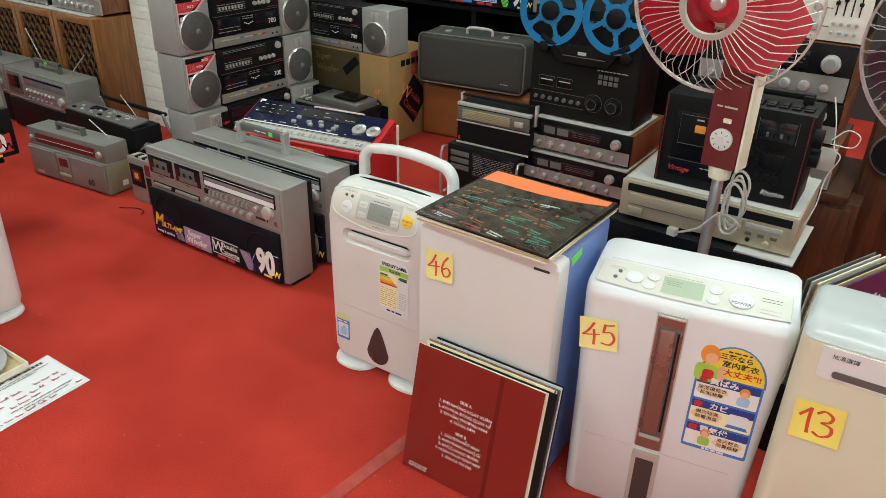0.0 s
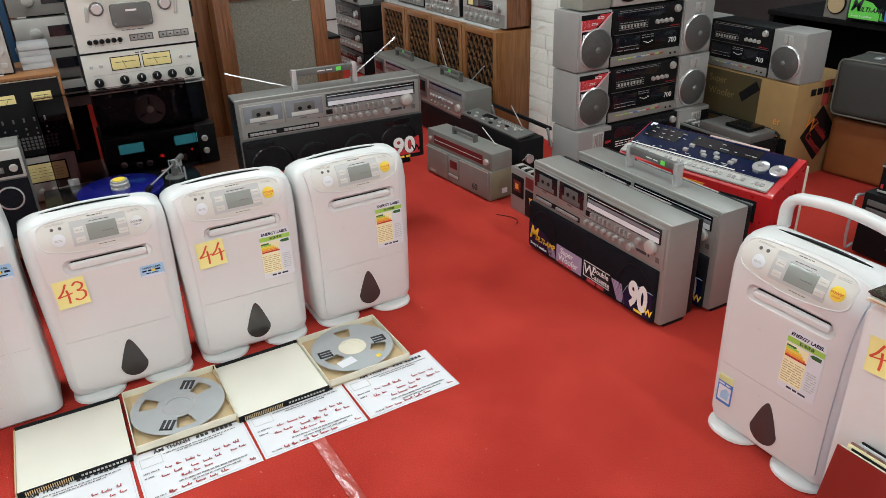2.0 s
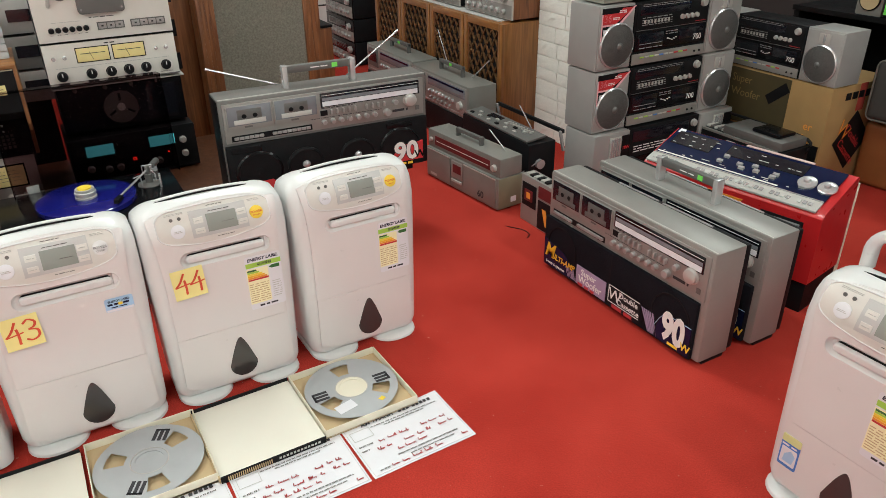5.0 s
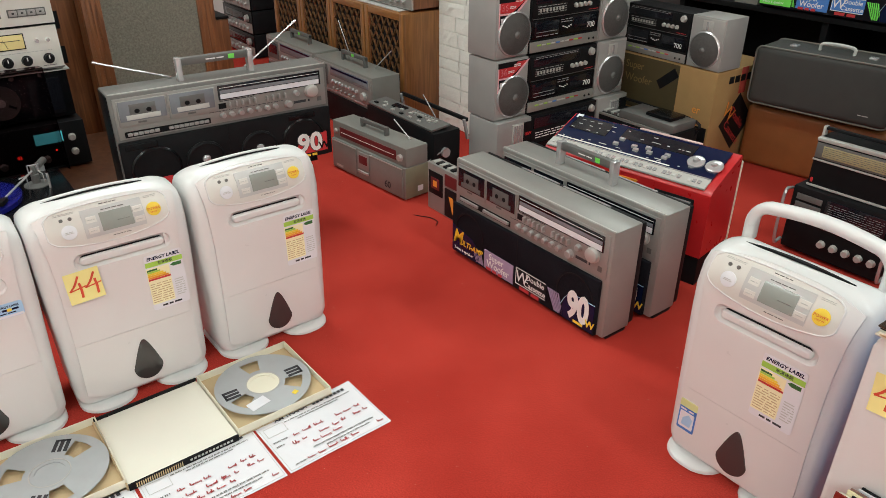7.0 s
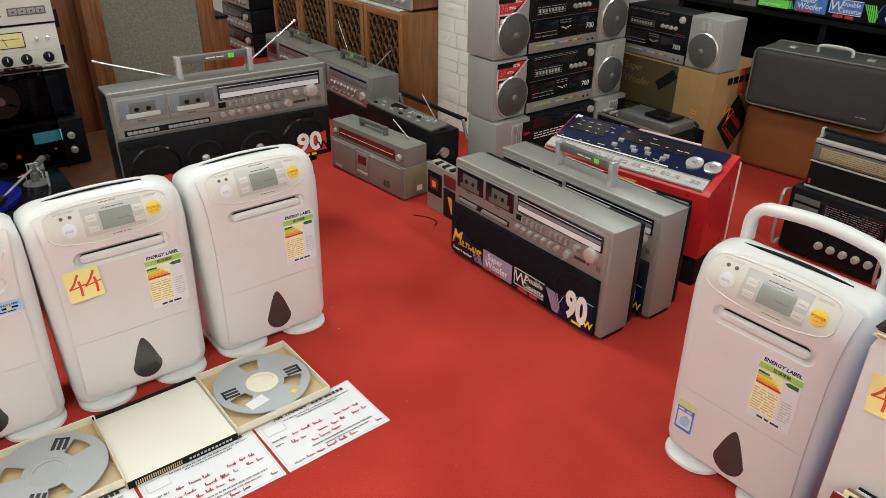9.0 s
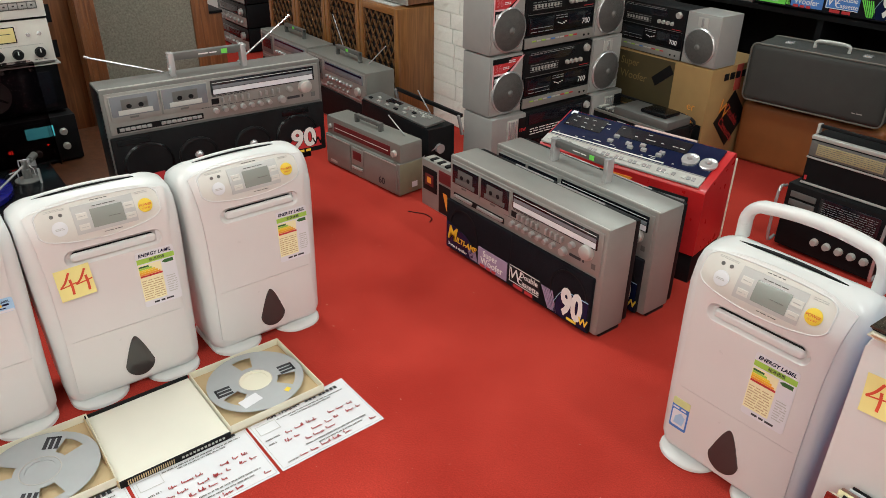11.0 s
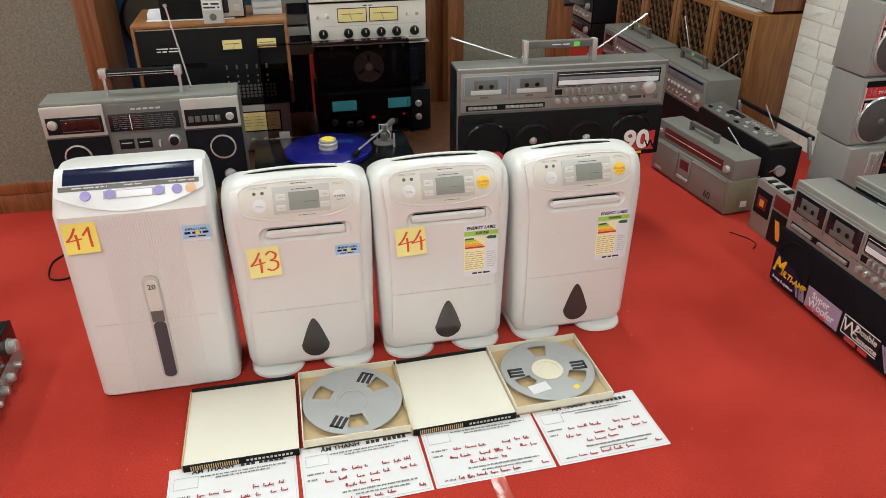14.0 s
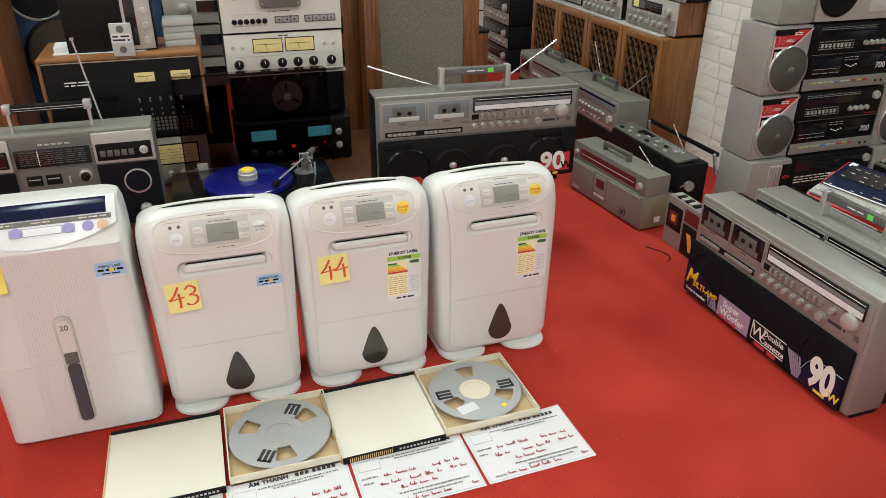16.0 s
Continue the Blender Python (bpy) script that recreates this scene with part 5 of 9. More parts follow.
def big_boombox(x, y, z, rz, label, style, handle=False, antennas=False, shell=None):
    w, d, h = 0.735, 0.150, 0.375
    t = thing("boombox", x, y, z, rz, label, "boombox", "large silver double-cassette boomboxes")
    sh = shell or SILVER
    part("body", box(0.0, w, 0.0, 0.122, 0.012, h, 0.007), sh, t, "silver painted casing")
    part("back", box(0.006, w - 0.006, 0.122, d, 0.016, h - 0.008, 0.006), BLACK, t)
    part("top_trim", box(0.004, w - 0.004, 0.004, 0.010, h - 0.001, h + 0.0015), SILVERL, t)
    for s in (0.0, w - 0.034):
        part("foot", box(s + 0.002, s + 0.032, 0.02, 0.11, 0.0, 0.013, 0.003), BLACK, t)
    gr = part("grille", box(-0.001 if style != "red" else 0.004, w - (0.024 if style != "red" else 0.004), -0.014, 0.002, 0.012, 0.208, 0.006), BLACK if style == "red" else CLOTHB, t, "black lower speaker grille")
    part("grille_gap", box(w * 0.478, w * 0.482, -0.0146, -0.013, 0.014, 0.206), BLACK, gr)
    if style == "red":
        for cx, r in ((0.105, 0.074), (0.265, 0.060), (0.455, 0.060), (0.620, 0.074)):
            cone(gr, cx, 0.098, r, -0.0142 if r < 0.07 else -0.0105, r < 0.07, BLACK if r < 0.07 else GLOSSB)
            part("woofer_ring", moved(lathe([(r + 0.005, 0), (r + 0.004, -0.003), (r + 0.002, -0.003), (r + 0.001, 0)], 36, ring=True), cx, -0.0139, 0.098), STEELD, gr)
        for s0 in (-0.0015, w - 0.0015):
            part("side_panel", box(s0, s0 + 0.003, 0.006, 0.122, 0.016, h - 0.006, 0.001), BLACK, t, "black plastic side panel")
        for cx in (0.07, 0.62):
            part("tweeter", box(cx - 0.05, cx + 0.05, -0.017, -0.013, 0.178, 0.199, 0.002), GLOSSB, gr)
        part("corner_label", plate([(w - 0.185, 0.016), (w - 0.026, 0.016), (w - 0.026, 0.110), (w - 0.120, 0.100), (w - 0.150, 0.055), (w - 0.180, 0.045)], -0.0212, -0.0140), REDL, gr, "red corner label")
        part("label_foot", box(w - 0.145, w - 0.026, -0.0218, -0.0200, 0.016, 0.034), BLACK, gr)
        lettering("90", 0.104, INK, gr, face_m(w - 0.094, -0.0218, 0.074), 0.0003, bold=0.055, wide=0.92)
        lettering("90", 0.104, WHITEINK, gr, face_m(w - 0.094, -0.0226, 0.074), 0.0005, bold=0.03, wide=0.92)
        lettering("W", 0.042, BLACK, gr, face_m(w - 0.040, -0.0230, 0.056), 0.0006, bold=0.02)
        bars(gr, w - 0.115, w - 0.07, 0.019, 0.031, -0.0222, 1, YELL, fill=0.8)
        part("corner_label", plate([(0.02, 0.016), (0.19, 0.016), (0.175, 0.032), (0.145, 0.062), (0.05, 0.058), (0.02, 0.062)], -0.0212, -0.0140), REDL, gr, "red corner label")
        lettering("M", 0.04, BLACK, gr, face_m(0.085, -0.0220, 0.038), 0.0006, shear=0.3)
    else:
        # printed band along the foot of the grille
        cols = (NAVY, LILAC, LILAC) if style == "multi" else (LIME, BLUEL, BLUEL)
        yb = -0.0162
        part("print_corner", plate([(0.004, 0.020), (0.16, 0.020), (0.16, 0.066), (0.115, 0.100), (0.004, 0.122)], yb, -0.0140), cols[0], gr)
        lettering("M", 0.078, AMBER if style == "multi" else INK, gr, face_m(0.036, yb - 0.0008, 0.080), 0.0005, shear=0.28, bold=0.02, wide=0.86)
        lettering("ULTI-AMP", 0.031, AMBER if style == "multi" else INK, gr, face_m(0.112, yb - 0.0008, 0.066), 0.0005, shear=0.28, bold=0.02, wide=0.95)
        for k in range(6):
            part("print_stripe", plate([(0.128 + 0.008 * k, 0.060), (0.131 + 0.008 * k, 0.060), (0.148 + 0.007 * k, 0.024), (0.145 + 0.007 * k, 0.024)], yb - 0.0004, -0.0140), LILAC if style == "multi" else LIME, gr)
        lettering("3-way 6 speaker", 0.0165, WHITEINK, gr, face_m(0.072, yb - 0.0008, 0.034), 0.0004)
        part("print_band", box(0.188, 0.340, yb, -0.0140, 0.022, 0.094), cols[1], gr)
        lettering("Super", 0.033, WHITEINK, gr, face_m(0.252, yb - 0.0008, 0.075), 0.0005, bold=0.008)
        lettering("Woofer", 0.036, WHITEINK, gr, face_m(0.262, yb - 0.0008, 0.046), 0.0005, bold=0.008)
        part("print_band", box(0.352, 0.500, yb, -0.0140, 0.036, 0.100), BLACK if style == "multi" else cols[2], gr)
        part("print_frame", box(0.354, 0.498, yb - 0.0003, yb, 0.096, 0.099), WHITEINK, gr)
        part("print_frame", box(0.354, 0.498, yb - 0.0003, yb, 0.036, 0.039), WHITEINK, gr)
        part("print_frame", box(0.354, 0.357, yb - 0.0003, yb, 0.036, 0.099), WHITEINK, gr)
        lettering("W", 0.058, WHITEINK, gr, face_m(0.384, yb - 0.0008, 0.067), 0.0005, shear=0.1)
        lettering("Double", 0.029, WHITEINK, gr, face_m(0.448, yb - 0.0008, 0.081), 0.0005, bold=0.005)
        lettering("Cassette", 0.029, WHITEINK, gr, face_m(0.448, yb - 0.0008, 0.053), 0.0005, bold=0.005)
        for k in range(6):
            part("print_stripe", plate([(0.505 + 0.009 * k, 0.092), (0.510 + 0.009 * k, 0.092), (0.545 + 0.007 * k, 0.022), (0.541 + 0.007 * k, 0.022)], yb, -0.0140), LILAC if style == "multi" else LIME, gr)
        bars(gr, 0.20, 0.285, 0.018, 0.032, yb + 0.0002, 1, REDL, seed=4, fill=0.8)
        bars(gr, 0.375, 0.47, 0.018, 0.034, yb + 0.0002, 1, REDL, seed=5, fill=0.8)
        part("corner_label", plate([(0.565, 0.020), (0.706, 0.020), (0.706, 0.118), (0.600, 0.118), (0.578, 0.075)], yb, -0.0140), NAVY, gr)
        lettering("90", 0.128, WHITEINK, gr, face_m(0.640, yb - 0.0008, 0.078), 0.0006, bold=0.045, wide=0.70)
        part("label_outline", tube([(0.566, yb - 0.0004, 0.060), (0.582, yb - 0.0004, 0.092), (0.604, yb - 0.0004, 0.121), (0.706, yb - 0.0004, 0.121)], 0.0011, 4), PALEBLUE, gr)
        lettering("W", 0.036, YELL, gr, face_m(0.694, yb - 0.0014, 0.046), 0.0006, bold=0.02)
        bars(gr, 0.625, 0.675, 0.022, 0.034, yb, 1, YELL, seed=6, fill=0.8)
        for cx in (0.10, 0.62):
            part("grille_ring", moved(lathe([(0.078, 0), (0.078, -0.002), (0.073, -0.002), (0.073, 0)], 36, ring=True), cx, -0.0138, 0.115), BLACK, gr)
    # upper fascia
    fa = part("fascia", box(0.012, w - 0.012, -0.0045, 0.002, 0.216, h - 0.014, 0.003), SILVER, t, "brushed silver control fascia")
    for cx, wd in ((0.020, 0.152), (0.176, 0.152)):
        dr = part("cassette_door", box(cx, cx + wd, -0.0085, -0.003, 0.262, 0.352, 0.003), SILVER, fa, "cassette door with a dark window")
        part("window", box(cx + 0.005, cx + wd - 0.005, -0.0098, -0.008, 0.280, 0.350, 0.002), TAPEWIN if style == "red" else DARKGLASS, dr)
        part("cassette", box(cx + 0.036, cx + 0.116, -0.0106, -0.0095, 0.300, 0.338, 0.002), STEELD, dr)
        part("tape_tray", box(cx + 0.024, cx + 0.128, -0.0112, -0.0095, 0.284, 0.301, 0.001), GREYP if style == "red" else STEELD, dr)
        part("door_mark", box(cx + 0.056, cx + 0.082, -0.0092, -0.008, 0.270, 0.276), STEELD, dr)
        for q in (0.058, 0.094):
            part("spool", moved(lathe([(0.008, 0), (0.008, -0.001)], 12), cx + q, -0.0106, 0.313), BLACK, dr)
    for k in range(6):
        part("key", box(0.038 + k * 0.0165, 0.0525 + k * 0.0165, -0.0125, -0.004, 0.228, 0.238, 0.0015), KNOBS, fa)
    for k in range(8):
        part("key", box(0.165 + k * 0.0165, 0.1795 + k * 0.0165, -0.0125, -0.004, 0.228, 0.238, 0.0015), KNOBS, fa)
    part("key_slot", box(0.030, 0.302, -0.0055, -0.004, 0.222, 0.243), BLACK, fa)
    bars(fa, 0.345, 0.70, 0.3005, 0.3030, -0.0084, 1, INK, name="scale_print", seed=13)
    dial = part("dial", box(0.338, w - 0.030, -0.0075, -0.004, 0.300, 0.354, 0.002), DARKGLASS, fa, "dark tuning dial with a pale scale")
    # Printed scale strips, kept wide and pale to paint light reflected in the dial.
    part("scale", box(0.344, w - 0.036, -0.0082, -0.0074, 0.304, 0.322), PAPER, dial)
    part("scale", box(0.344, w - 0.036, -0.0082, -0.0074, 0.324, 0.336), TAPEWIN, dial)
    part("scale", box(0.344, w - 0.036, -0.0082, -0.0074, 0.344, 0.3455), WHITEINK, dial)
    bars(dial, 0.34, 0.46, 0.293, 0.299, -0.0046, 1, INK, seed=3)
    for k in range(9):
        kx = 0.372 + 0.022 * k + (0.02 if k > 4 else 0)
        part("lever", box(kx - 0.003, kx + 0.003, -0.017, -0.004, 0.272, 0.290, 0.0015), KNOBS, fa)
    for k in range(7):
        knob(fa, 0.345 + 0.031 * k, -0.0045, 0.244, 0.009, 0.014, KNOBS)
    part("switch_frame", box(0.335, 0.360, -0.006, -0.004, 0.268, 0.288), BLACK, fa)
    bars(fa, 0.30, 0.56, 0.258, 0.262, -0.0046, 1, INK, seed=7)
    knob(fa, 0.578, -0.0045, 0.244, 0.013, 0.016, KNOBS)
    knob(fa, 0.668, -0.0045, 0.280, 0.023, 0.016, SILVERL, "tuning_knob", 28)
    knob(fa, 0.610, -0.0045, 0.280, 0.010, 0.014, KNOBS)
    bars(fa, 0.60, 0.66, 0.238, 0.250, -0.0046, 1, INK, seed=2, fill=0.8)
    part("name_badge", box(0.69, 0.705, -0.0060, -0.004, 0.235, 0.252), STEELD, fa)
    if handle:
        hd = part("handle", box(0.235, 0.485, 0.045, 0.068, h + 0.052, h + 0.080, 0.006), STEELD, t, "grey carrying handle with a green sticker")
        for hx in (0.232, 0.470):
            part("handle_bracket", box(hx, hx + 0.018, 0.040, 0.072, h - 0.004, h + 0.082, 0.003), CHROME, hd)
        part("green_sticker", box(0.405, 0.425, 0.0435, 0.0455, h + 0.058, h + 0.074), LIME, hd)
        bars(hd, 0.33, 0.39, h + 0.062, h + 0.070, 0.0448, 1, WHITEINK, seed=2)
    if antennas:
        part("antenna", cyl((0.225, 0.10, h + 0.004), (0.005, 0.115, h + 0.085), 0.0032, 8), CHROME, t)
        part("antenna_tip", cyl((0.012, 0.115, h + 0.083), (0.0, 0.115, h + 0.088), 0.0045, 8), CHROME, t)
        part("antenna", cyl((0.475, 0.10, h + 0.004), (0.68, 0.115, h + 0.145), 0.0032, 8), CHROME, t)
        part("antenna_tip", cyl((0.672, 0.115, h + 0.140), (0.685, 0.115, h + 0.148), 0.0045, 8), CHROME, t)
    else:
        part("antenna", cyl((0.20, 0.132, h - 0.004), (0.38, 0.132, h - 0.003), 0.003, 8), CHROME, t)
        part("antenna", cyl((0.40, 0.132, h - 0.004), (0.60, 0.132, h - 0.003), 0.003, 8), CHROME, t)
    return t


big_boombox(-0.735, 0.0, 0, 0, "silver boombox with black printed grille standing on red carpet", "multi")
big_boombox(-0.722, 0.203, 0, 0.5, "silver boombox with its handle up behind another boombox", "multi", handle=True)
bb90 = big_boombox(-1.238, -1.000, 0.302, 87.3, "silver boombox with open black woofers on a low bench", "red", handle=True, antennas=True, shell=DARKSILVER)
bb90.matrix_world = bb90.matrix_world @ Matrix.Diagonal((1.03, 1.03, 0.93, 1))
for q in (0.05, 0.62):
    part("rubber_foot", box(q, q + 0.06, 0.01, 0.12, -0.019, 0.0005, 0.004), BLACK, bb90)
big_boombox(-0.86, 1.985, 0.672, 0, "boombox with a green and blue printed band on a shelf", "colour")


# ---------- red stereo with a sloping top ----------
def red_stereo():
    t = thing("cassette_stereo", -0.690, 0.392, 0, 10.0, "bright red cassette stereo with a sloping navy control top", "stereo")
    w = 0.712
    t.scale = (0.935, 0.935, 0.995)

    def prism(x0, x1, prof, bm=None):
        own = bmesh.new()
        a = [own.verts.new((x0, y, z)) for y, z in prof]
        b2 = [own.verts.new((x1, y, z)) for y, z in prof]
        own.faces.new(a)
        own.faces.new(b2[::-1])
        for k in range(len(prof)):
            own.faces.new((a[k], b2[k], b2[(k + 1) % len(prof)], a[(k + 1) % len(prof)]))
        return merge(bm, own)

    part("body", prism(0.0, w, [(0.0, 0.11), (0.0, 0.342), (0.012, 0.356), (0.215, 0.432), (0.226, 0.428), (0.226, 0.11)]), REDP, t, "red casing")
    part("base", box(0.004, w - 0.004, 0.004, 0.226, 0.0, 0.11, 0.004), BLACK, t, "black speaker base")
    part("back", box(0.004, w - 0.004, 0.2262, 0.262, 0.006, 0.40, 0.006), IVORY, t, "cream back cover")
    sl = lambda y: 0.3515 + (y - 0.0) * 0.3744
    def slope(name, x0, x1, y0, y1, lift, thick, m, parent, label=""):
        return part(name, prism(x0, x1, [(y0, sl(y0) + lift - thick), (y0, sl(y0) + lift), (y1, sl(y1) + lift), (y1, sl(y1) + lift - thick)]), m, parent, label, smooth=0)
    slope("key_strip", 0.006, w - 0.030, 0.004, 0.050, 0.008, 0.006, SILVERL, t, "silver strip with small keys")
    for k in range(34):
        kx = 0.02 + k * 0.0195
        if k in (7, 8, 24, 29) or k > 32:
            continue
        slope("key", kx, kx + 0.013, 0.020, 0.034, 0.011, 0.004, CHROME if k % 3 else GREYP, t)
    pn = slope("navy_panel", 0.010, w - 0.030, 0.054, 0.205, 0.007, 0.006, NAVY, t, "navy blue control panel")
    slope("scale_line", 0.016, w - 0.20, 0.062, 0.066, 0.0086, 0.002, WHITEINK, pn)
    slope("tape_window", 0.03, 0.20, 0.12, 0.19, 0.010, 0.004, DARKGLASS, pn, "dark tape counter window")
    slope("dial_window", 0.26, 0.56, 0.135, 0.19, 0.010, 0.004, DARKGLASS, pn)
    for i, (kx, ky) in enumerate(((0.255, 0.09), (0.265, 0.12), (0.33, 0.10), (0.345, 0.085), (0.385, 0.11), (0.40, 0.09), (0.47, 0.10), (0.465, 0.085), (0.57, 0.10), (0.575, 0.082))):
        slope("switch", kx, kx + 0.022, ky, ky + 0.010, 0.016, 0.008, CHROME, pn)
    for kx in (0.590, 0.660):
        disc = lathe([(0.032, 0.0), (0.032, 0.006), (0.028, 0.008), (0.012, 0.009), (0.010, 0.018), (0.006, 0.019)], 28, axis="z")
        part("chrome_dial", moved(disc, kx, 0.115, sl(0.115) + 0.007, 20.5), CHROME, pn, "round chrome dial")
    rnd = random.Random(21)
    for k in range(46):
        px, py = rnd.uniform(0.02, 0.55), rnd.choice((0.072, 0.080, 0.125, 0.150, 0.175))
        slope("print", px, px + rnd.uniform(0.006, 0.020), py, py + 0.003, 0.0106 if py > 0.11 else 0.0078, 0.0006, GREYP, pn)
    slope("panel_edge", 0.010, w - 0.030, 0.0525, 0.0555, 0.0086, 0.003, CHROME, pn)
    slope("paper_tag", 0.02, 0.045, 0.185, 0.205, 0.0085, 0.002, PAPER, pn)
    lab = part("front_label", plate([(0.15, 0.285), (0.40, 0.285), (0.43, 0.325), (0.15, 0.325)], -0.003, 0.0), ORANGE, t, "orange front label")
    bars(lab, 0.18, 0.34, 0.288, 0.322, -0.0032, 1, INK, seed=3, fill=0.8)
    sl2 = part("cassette_slot", box(0.50, 0.655, -0.004, 0.002, 0.235, 0.315, 0.002), BLACK, t, "dark cassette slot with chrome edge")
    part("slot_flap", moved(box(-0.058, 0.058, -0.006, 0.0, -0.02, 0.02, 0.003), 0.58, -0.006, 0.28, 25), DARKGLASS, sl2)
    part("slot_edge", box(0.51, 0.645, -0.012, -0.004, 0.300, 0.306), CHROME, sl2)
    part("top_rail", box(0.30, 0.56, 0.208, 0.222, 0.430, 0.438, 0.003), mat("pale pink trim", (0.62, 0.45, 0.42), 0.5), t)


red_stereo()


# ---------- smaller radios ----------
def small_boombox():
    t = thing("boombox", -1.752, 0.050, 0, 5.4, "grey cassette radio with square speakers and raised handle on carpet", "boombox")
    w, d, h = 0.540, 0.135, 0.235
    part("body", box(0, w, 0.0, d, 0.006, 0.150, 0.005), OLDSILVER, t)
    part("upper", box(0.002, w - 0.002, 0.010, d - 0.004, 0.150, h, 0.006), OLDSILVER, t, "grey upper casing")
    part("side", box(w - 0.008, w + 0.001, 0.004, d, 0.008, 0.148, 0.002), mat("olive grey plastic", (0.22, 0.21, 0.14), 0.5, 0.1), t)
    for x0 in (0.010, 0.300):
        g = part("speaker_grille", box(x0, x0 + 0.225 - (0.04 if x0 < 0.1 else 0), -0.005, 0.002, 0.014, 0.146, 0.003), OLDSILVER, t, "square speaker grille")
        part("grille_edge", box(x0, x0 + 0.225 - (0.04 if x0 < 0.1 else 0), -0.006, -0.004, 0.142, 0.147), SILVERL, g)
    lettering("60", 0.044, INK, t, face_m(0.425, -0.0058, 0.045), 0.0005, bold=0.01)
    part("maker_mark", box(0.04, 0.09, -0.006, -0.004, 0.022, 0.034), SILVERL, t)
    part("cassette_door", box(0.205, 0.290, -0.004, 0.002, 0.06, 0.140, 0.003), SILVER, t)
    part("cassette_window", box(0.218, 0.278, -0.0055, -0.003, 0.085, 0.125, 0.002), MAROON, t)
    part("dial", box(0.06, 0.47, 0.0075, 0.012, 0.168, 0.212, 0.002), MAROON, t, "dark red tuning dial")
    part("dial_line", box(0.07, 0.46, 0.0065, 0.009, 0.188, 0.190), WHITEINK, t)
    knob(t, 0.500, 0.0105, 0.188, 0.014, 0.014, SILVERL)
    knob(t, 0.030, 0.0105, 0.188, 0.010, 0.010, SILVERL)
    for k in range(5):
        part("key", box(0.208 + 0.016 * k, 0.221 + 0.016 * k, -0.009, -0.002, 0.040, 0.052, 0.001), SILVERL, t)
    hd = part("handle", box(0.17, 0.35, 0.050, 0.068, h + 0.020, h + 0.038, 0.004), STEELD, t)
    for q in (0.168, 0.340):
        part("handle_bracket", box(q, q + 0.014, 0.048, 0.070, h - 0.003, h + 0.038, 0.003), STEELD, hd)
    part("antenna", cyl((0.35, 0.10, 0.30), (0.46, 0.10, h + 0.002), 0.0028, 8), CHROME, t)
    part("paper_tag", box(w + 0.0012, w + 0.0022, 0.07, 0.10, 0.03, 0.055), PAPER, t)
    part("foot", box(0.03, 0.07, 0.03, 0.10, 0.0, 0.008), BLACK, t)
    part("foot", box(0.45, 0.49, 0.03, 0.10, 0.0, 0.008), BLACK, t)


def cassette_recorder():
    t = thing("cassette_recorder", -1.118, 0.150, 0, 0, "small flat cassette recorder standing on carpet", "recorder")
    part("body", box(0, 0.34, 0.0, 0.065, 0.0, 0.205, 0.004), SILVER, t)
    part("grille", box(0.120, 0.335, -0.003, 0.002, 0.006, 0.130, 0.002), BLACK, t)
    dd = part("cassette_door", box(0.012, 0.105, -0.003, 0.002, 0.075, 0.175, 0.002), BLACK, t)
    part("window", box(0.03, 0.085, -0.0045, -0.002, 0.100, 0.150, 0.002), MAROON, dd)
    part("window_light", box(0.045, 0.070, -0.0055, -0.004, 0.112, 0.138), ORANGE, dd)
    part("dial", box(0.120, 0.32, -0.003, 0.002, 0.140, 0.190, 0.002), MAROON, t)
    part("mark", plate([(0.175, 0.03), (0.20, 0.03), (0.175, 0.10), (0.150, 0.10)], -0.0045, -0.002), ORANGE, t)
    for k in range(6):
        part("key", box(0.02 + 0.024 * k, 0.040 + 0.024 * k, 0.010, 0.045, 0.203, 0.212, 0.002), BLACK if k % 2 else SILVERL, t)


def black_radio():
    t = thing("radio", -1.86, 0.315, 0, 0, "black radio with silver sloping control top and long handle", "radio")
    w, d, h = 0.56, 0.15, 0.235
    part("body", box(0, w, 0, d, 0.0, h, 0.008), BLACK, t)
    part("top_panel", moved(box(0.01, w - 0.02, 0.0, 0.105, 0, 0.010, 0.002), 0, 0.004, h + 0.002, 6), STEELD, t, "grey control top")
    for k in range(12):
        part("key", moved(box(0, 0.022, 0, 0.012, 0, 0.006), 0.04 + 0.036 * k, 0.020 + 0.03 * (k % 2), h + 0.014 + 0.003 * (k % 2), 6), SILVERL if k % 3 else BLACK, t)
    for k in range(9):
        part("slider", moved(box(0, 0.006, 0, 0.022, 0, 0.008), 0.30 + 0.022 * k, 0.062, h + 0.018, 6), SILVERL, t)
    part("display", moved(box(0, 0.10, 0, 0.03, 0, 0.004), 0.14, 0.06, h + 0.017, 6), DARKGLASS, t)
    part("side_knob", cyl((w, 0.06, 0.14), (w + 0.016, 0.06, 0.14), 0.022, 24), CHROME, t)
    hd = part("handle", box(0.06, w + 0.02, 0.165, 0.180, h + 0.030, h + 0.048, 0.004), BLACK, t)
    for q in (0.06, w + 0.004):
        part("handle_arm", moved(box(0, 0.014, 0, 0.012, -0.10, 0.0, 0.003), q, 0.155, h + 0.040, 14), CHROME, hd)
    part("antenna", cyl((0.30, 0.13, h + 0.095), (0.40, 0.13, h + 0.01), 0.0028, 8), CHROME, t)
    part("antenna", cyl((w + 0.03, 0.05, 0.17), (w - 0.05, -0.02, 0.08), 0.0028, 8), CHROME, t)


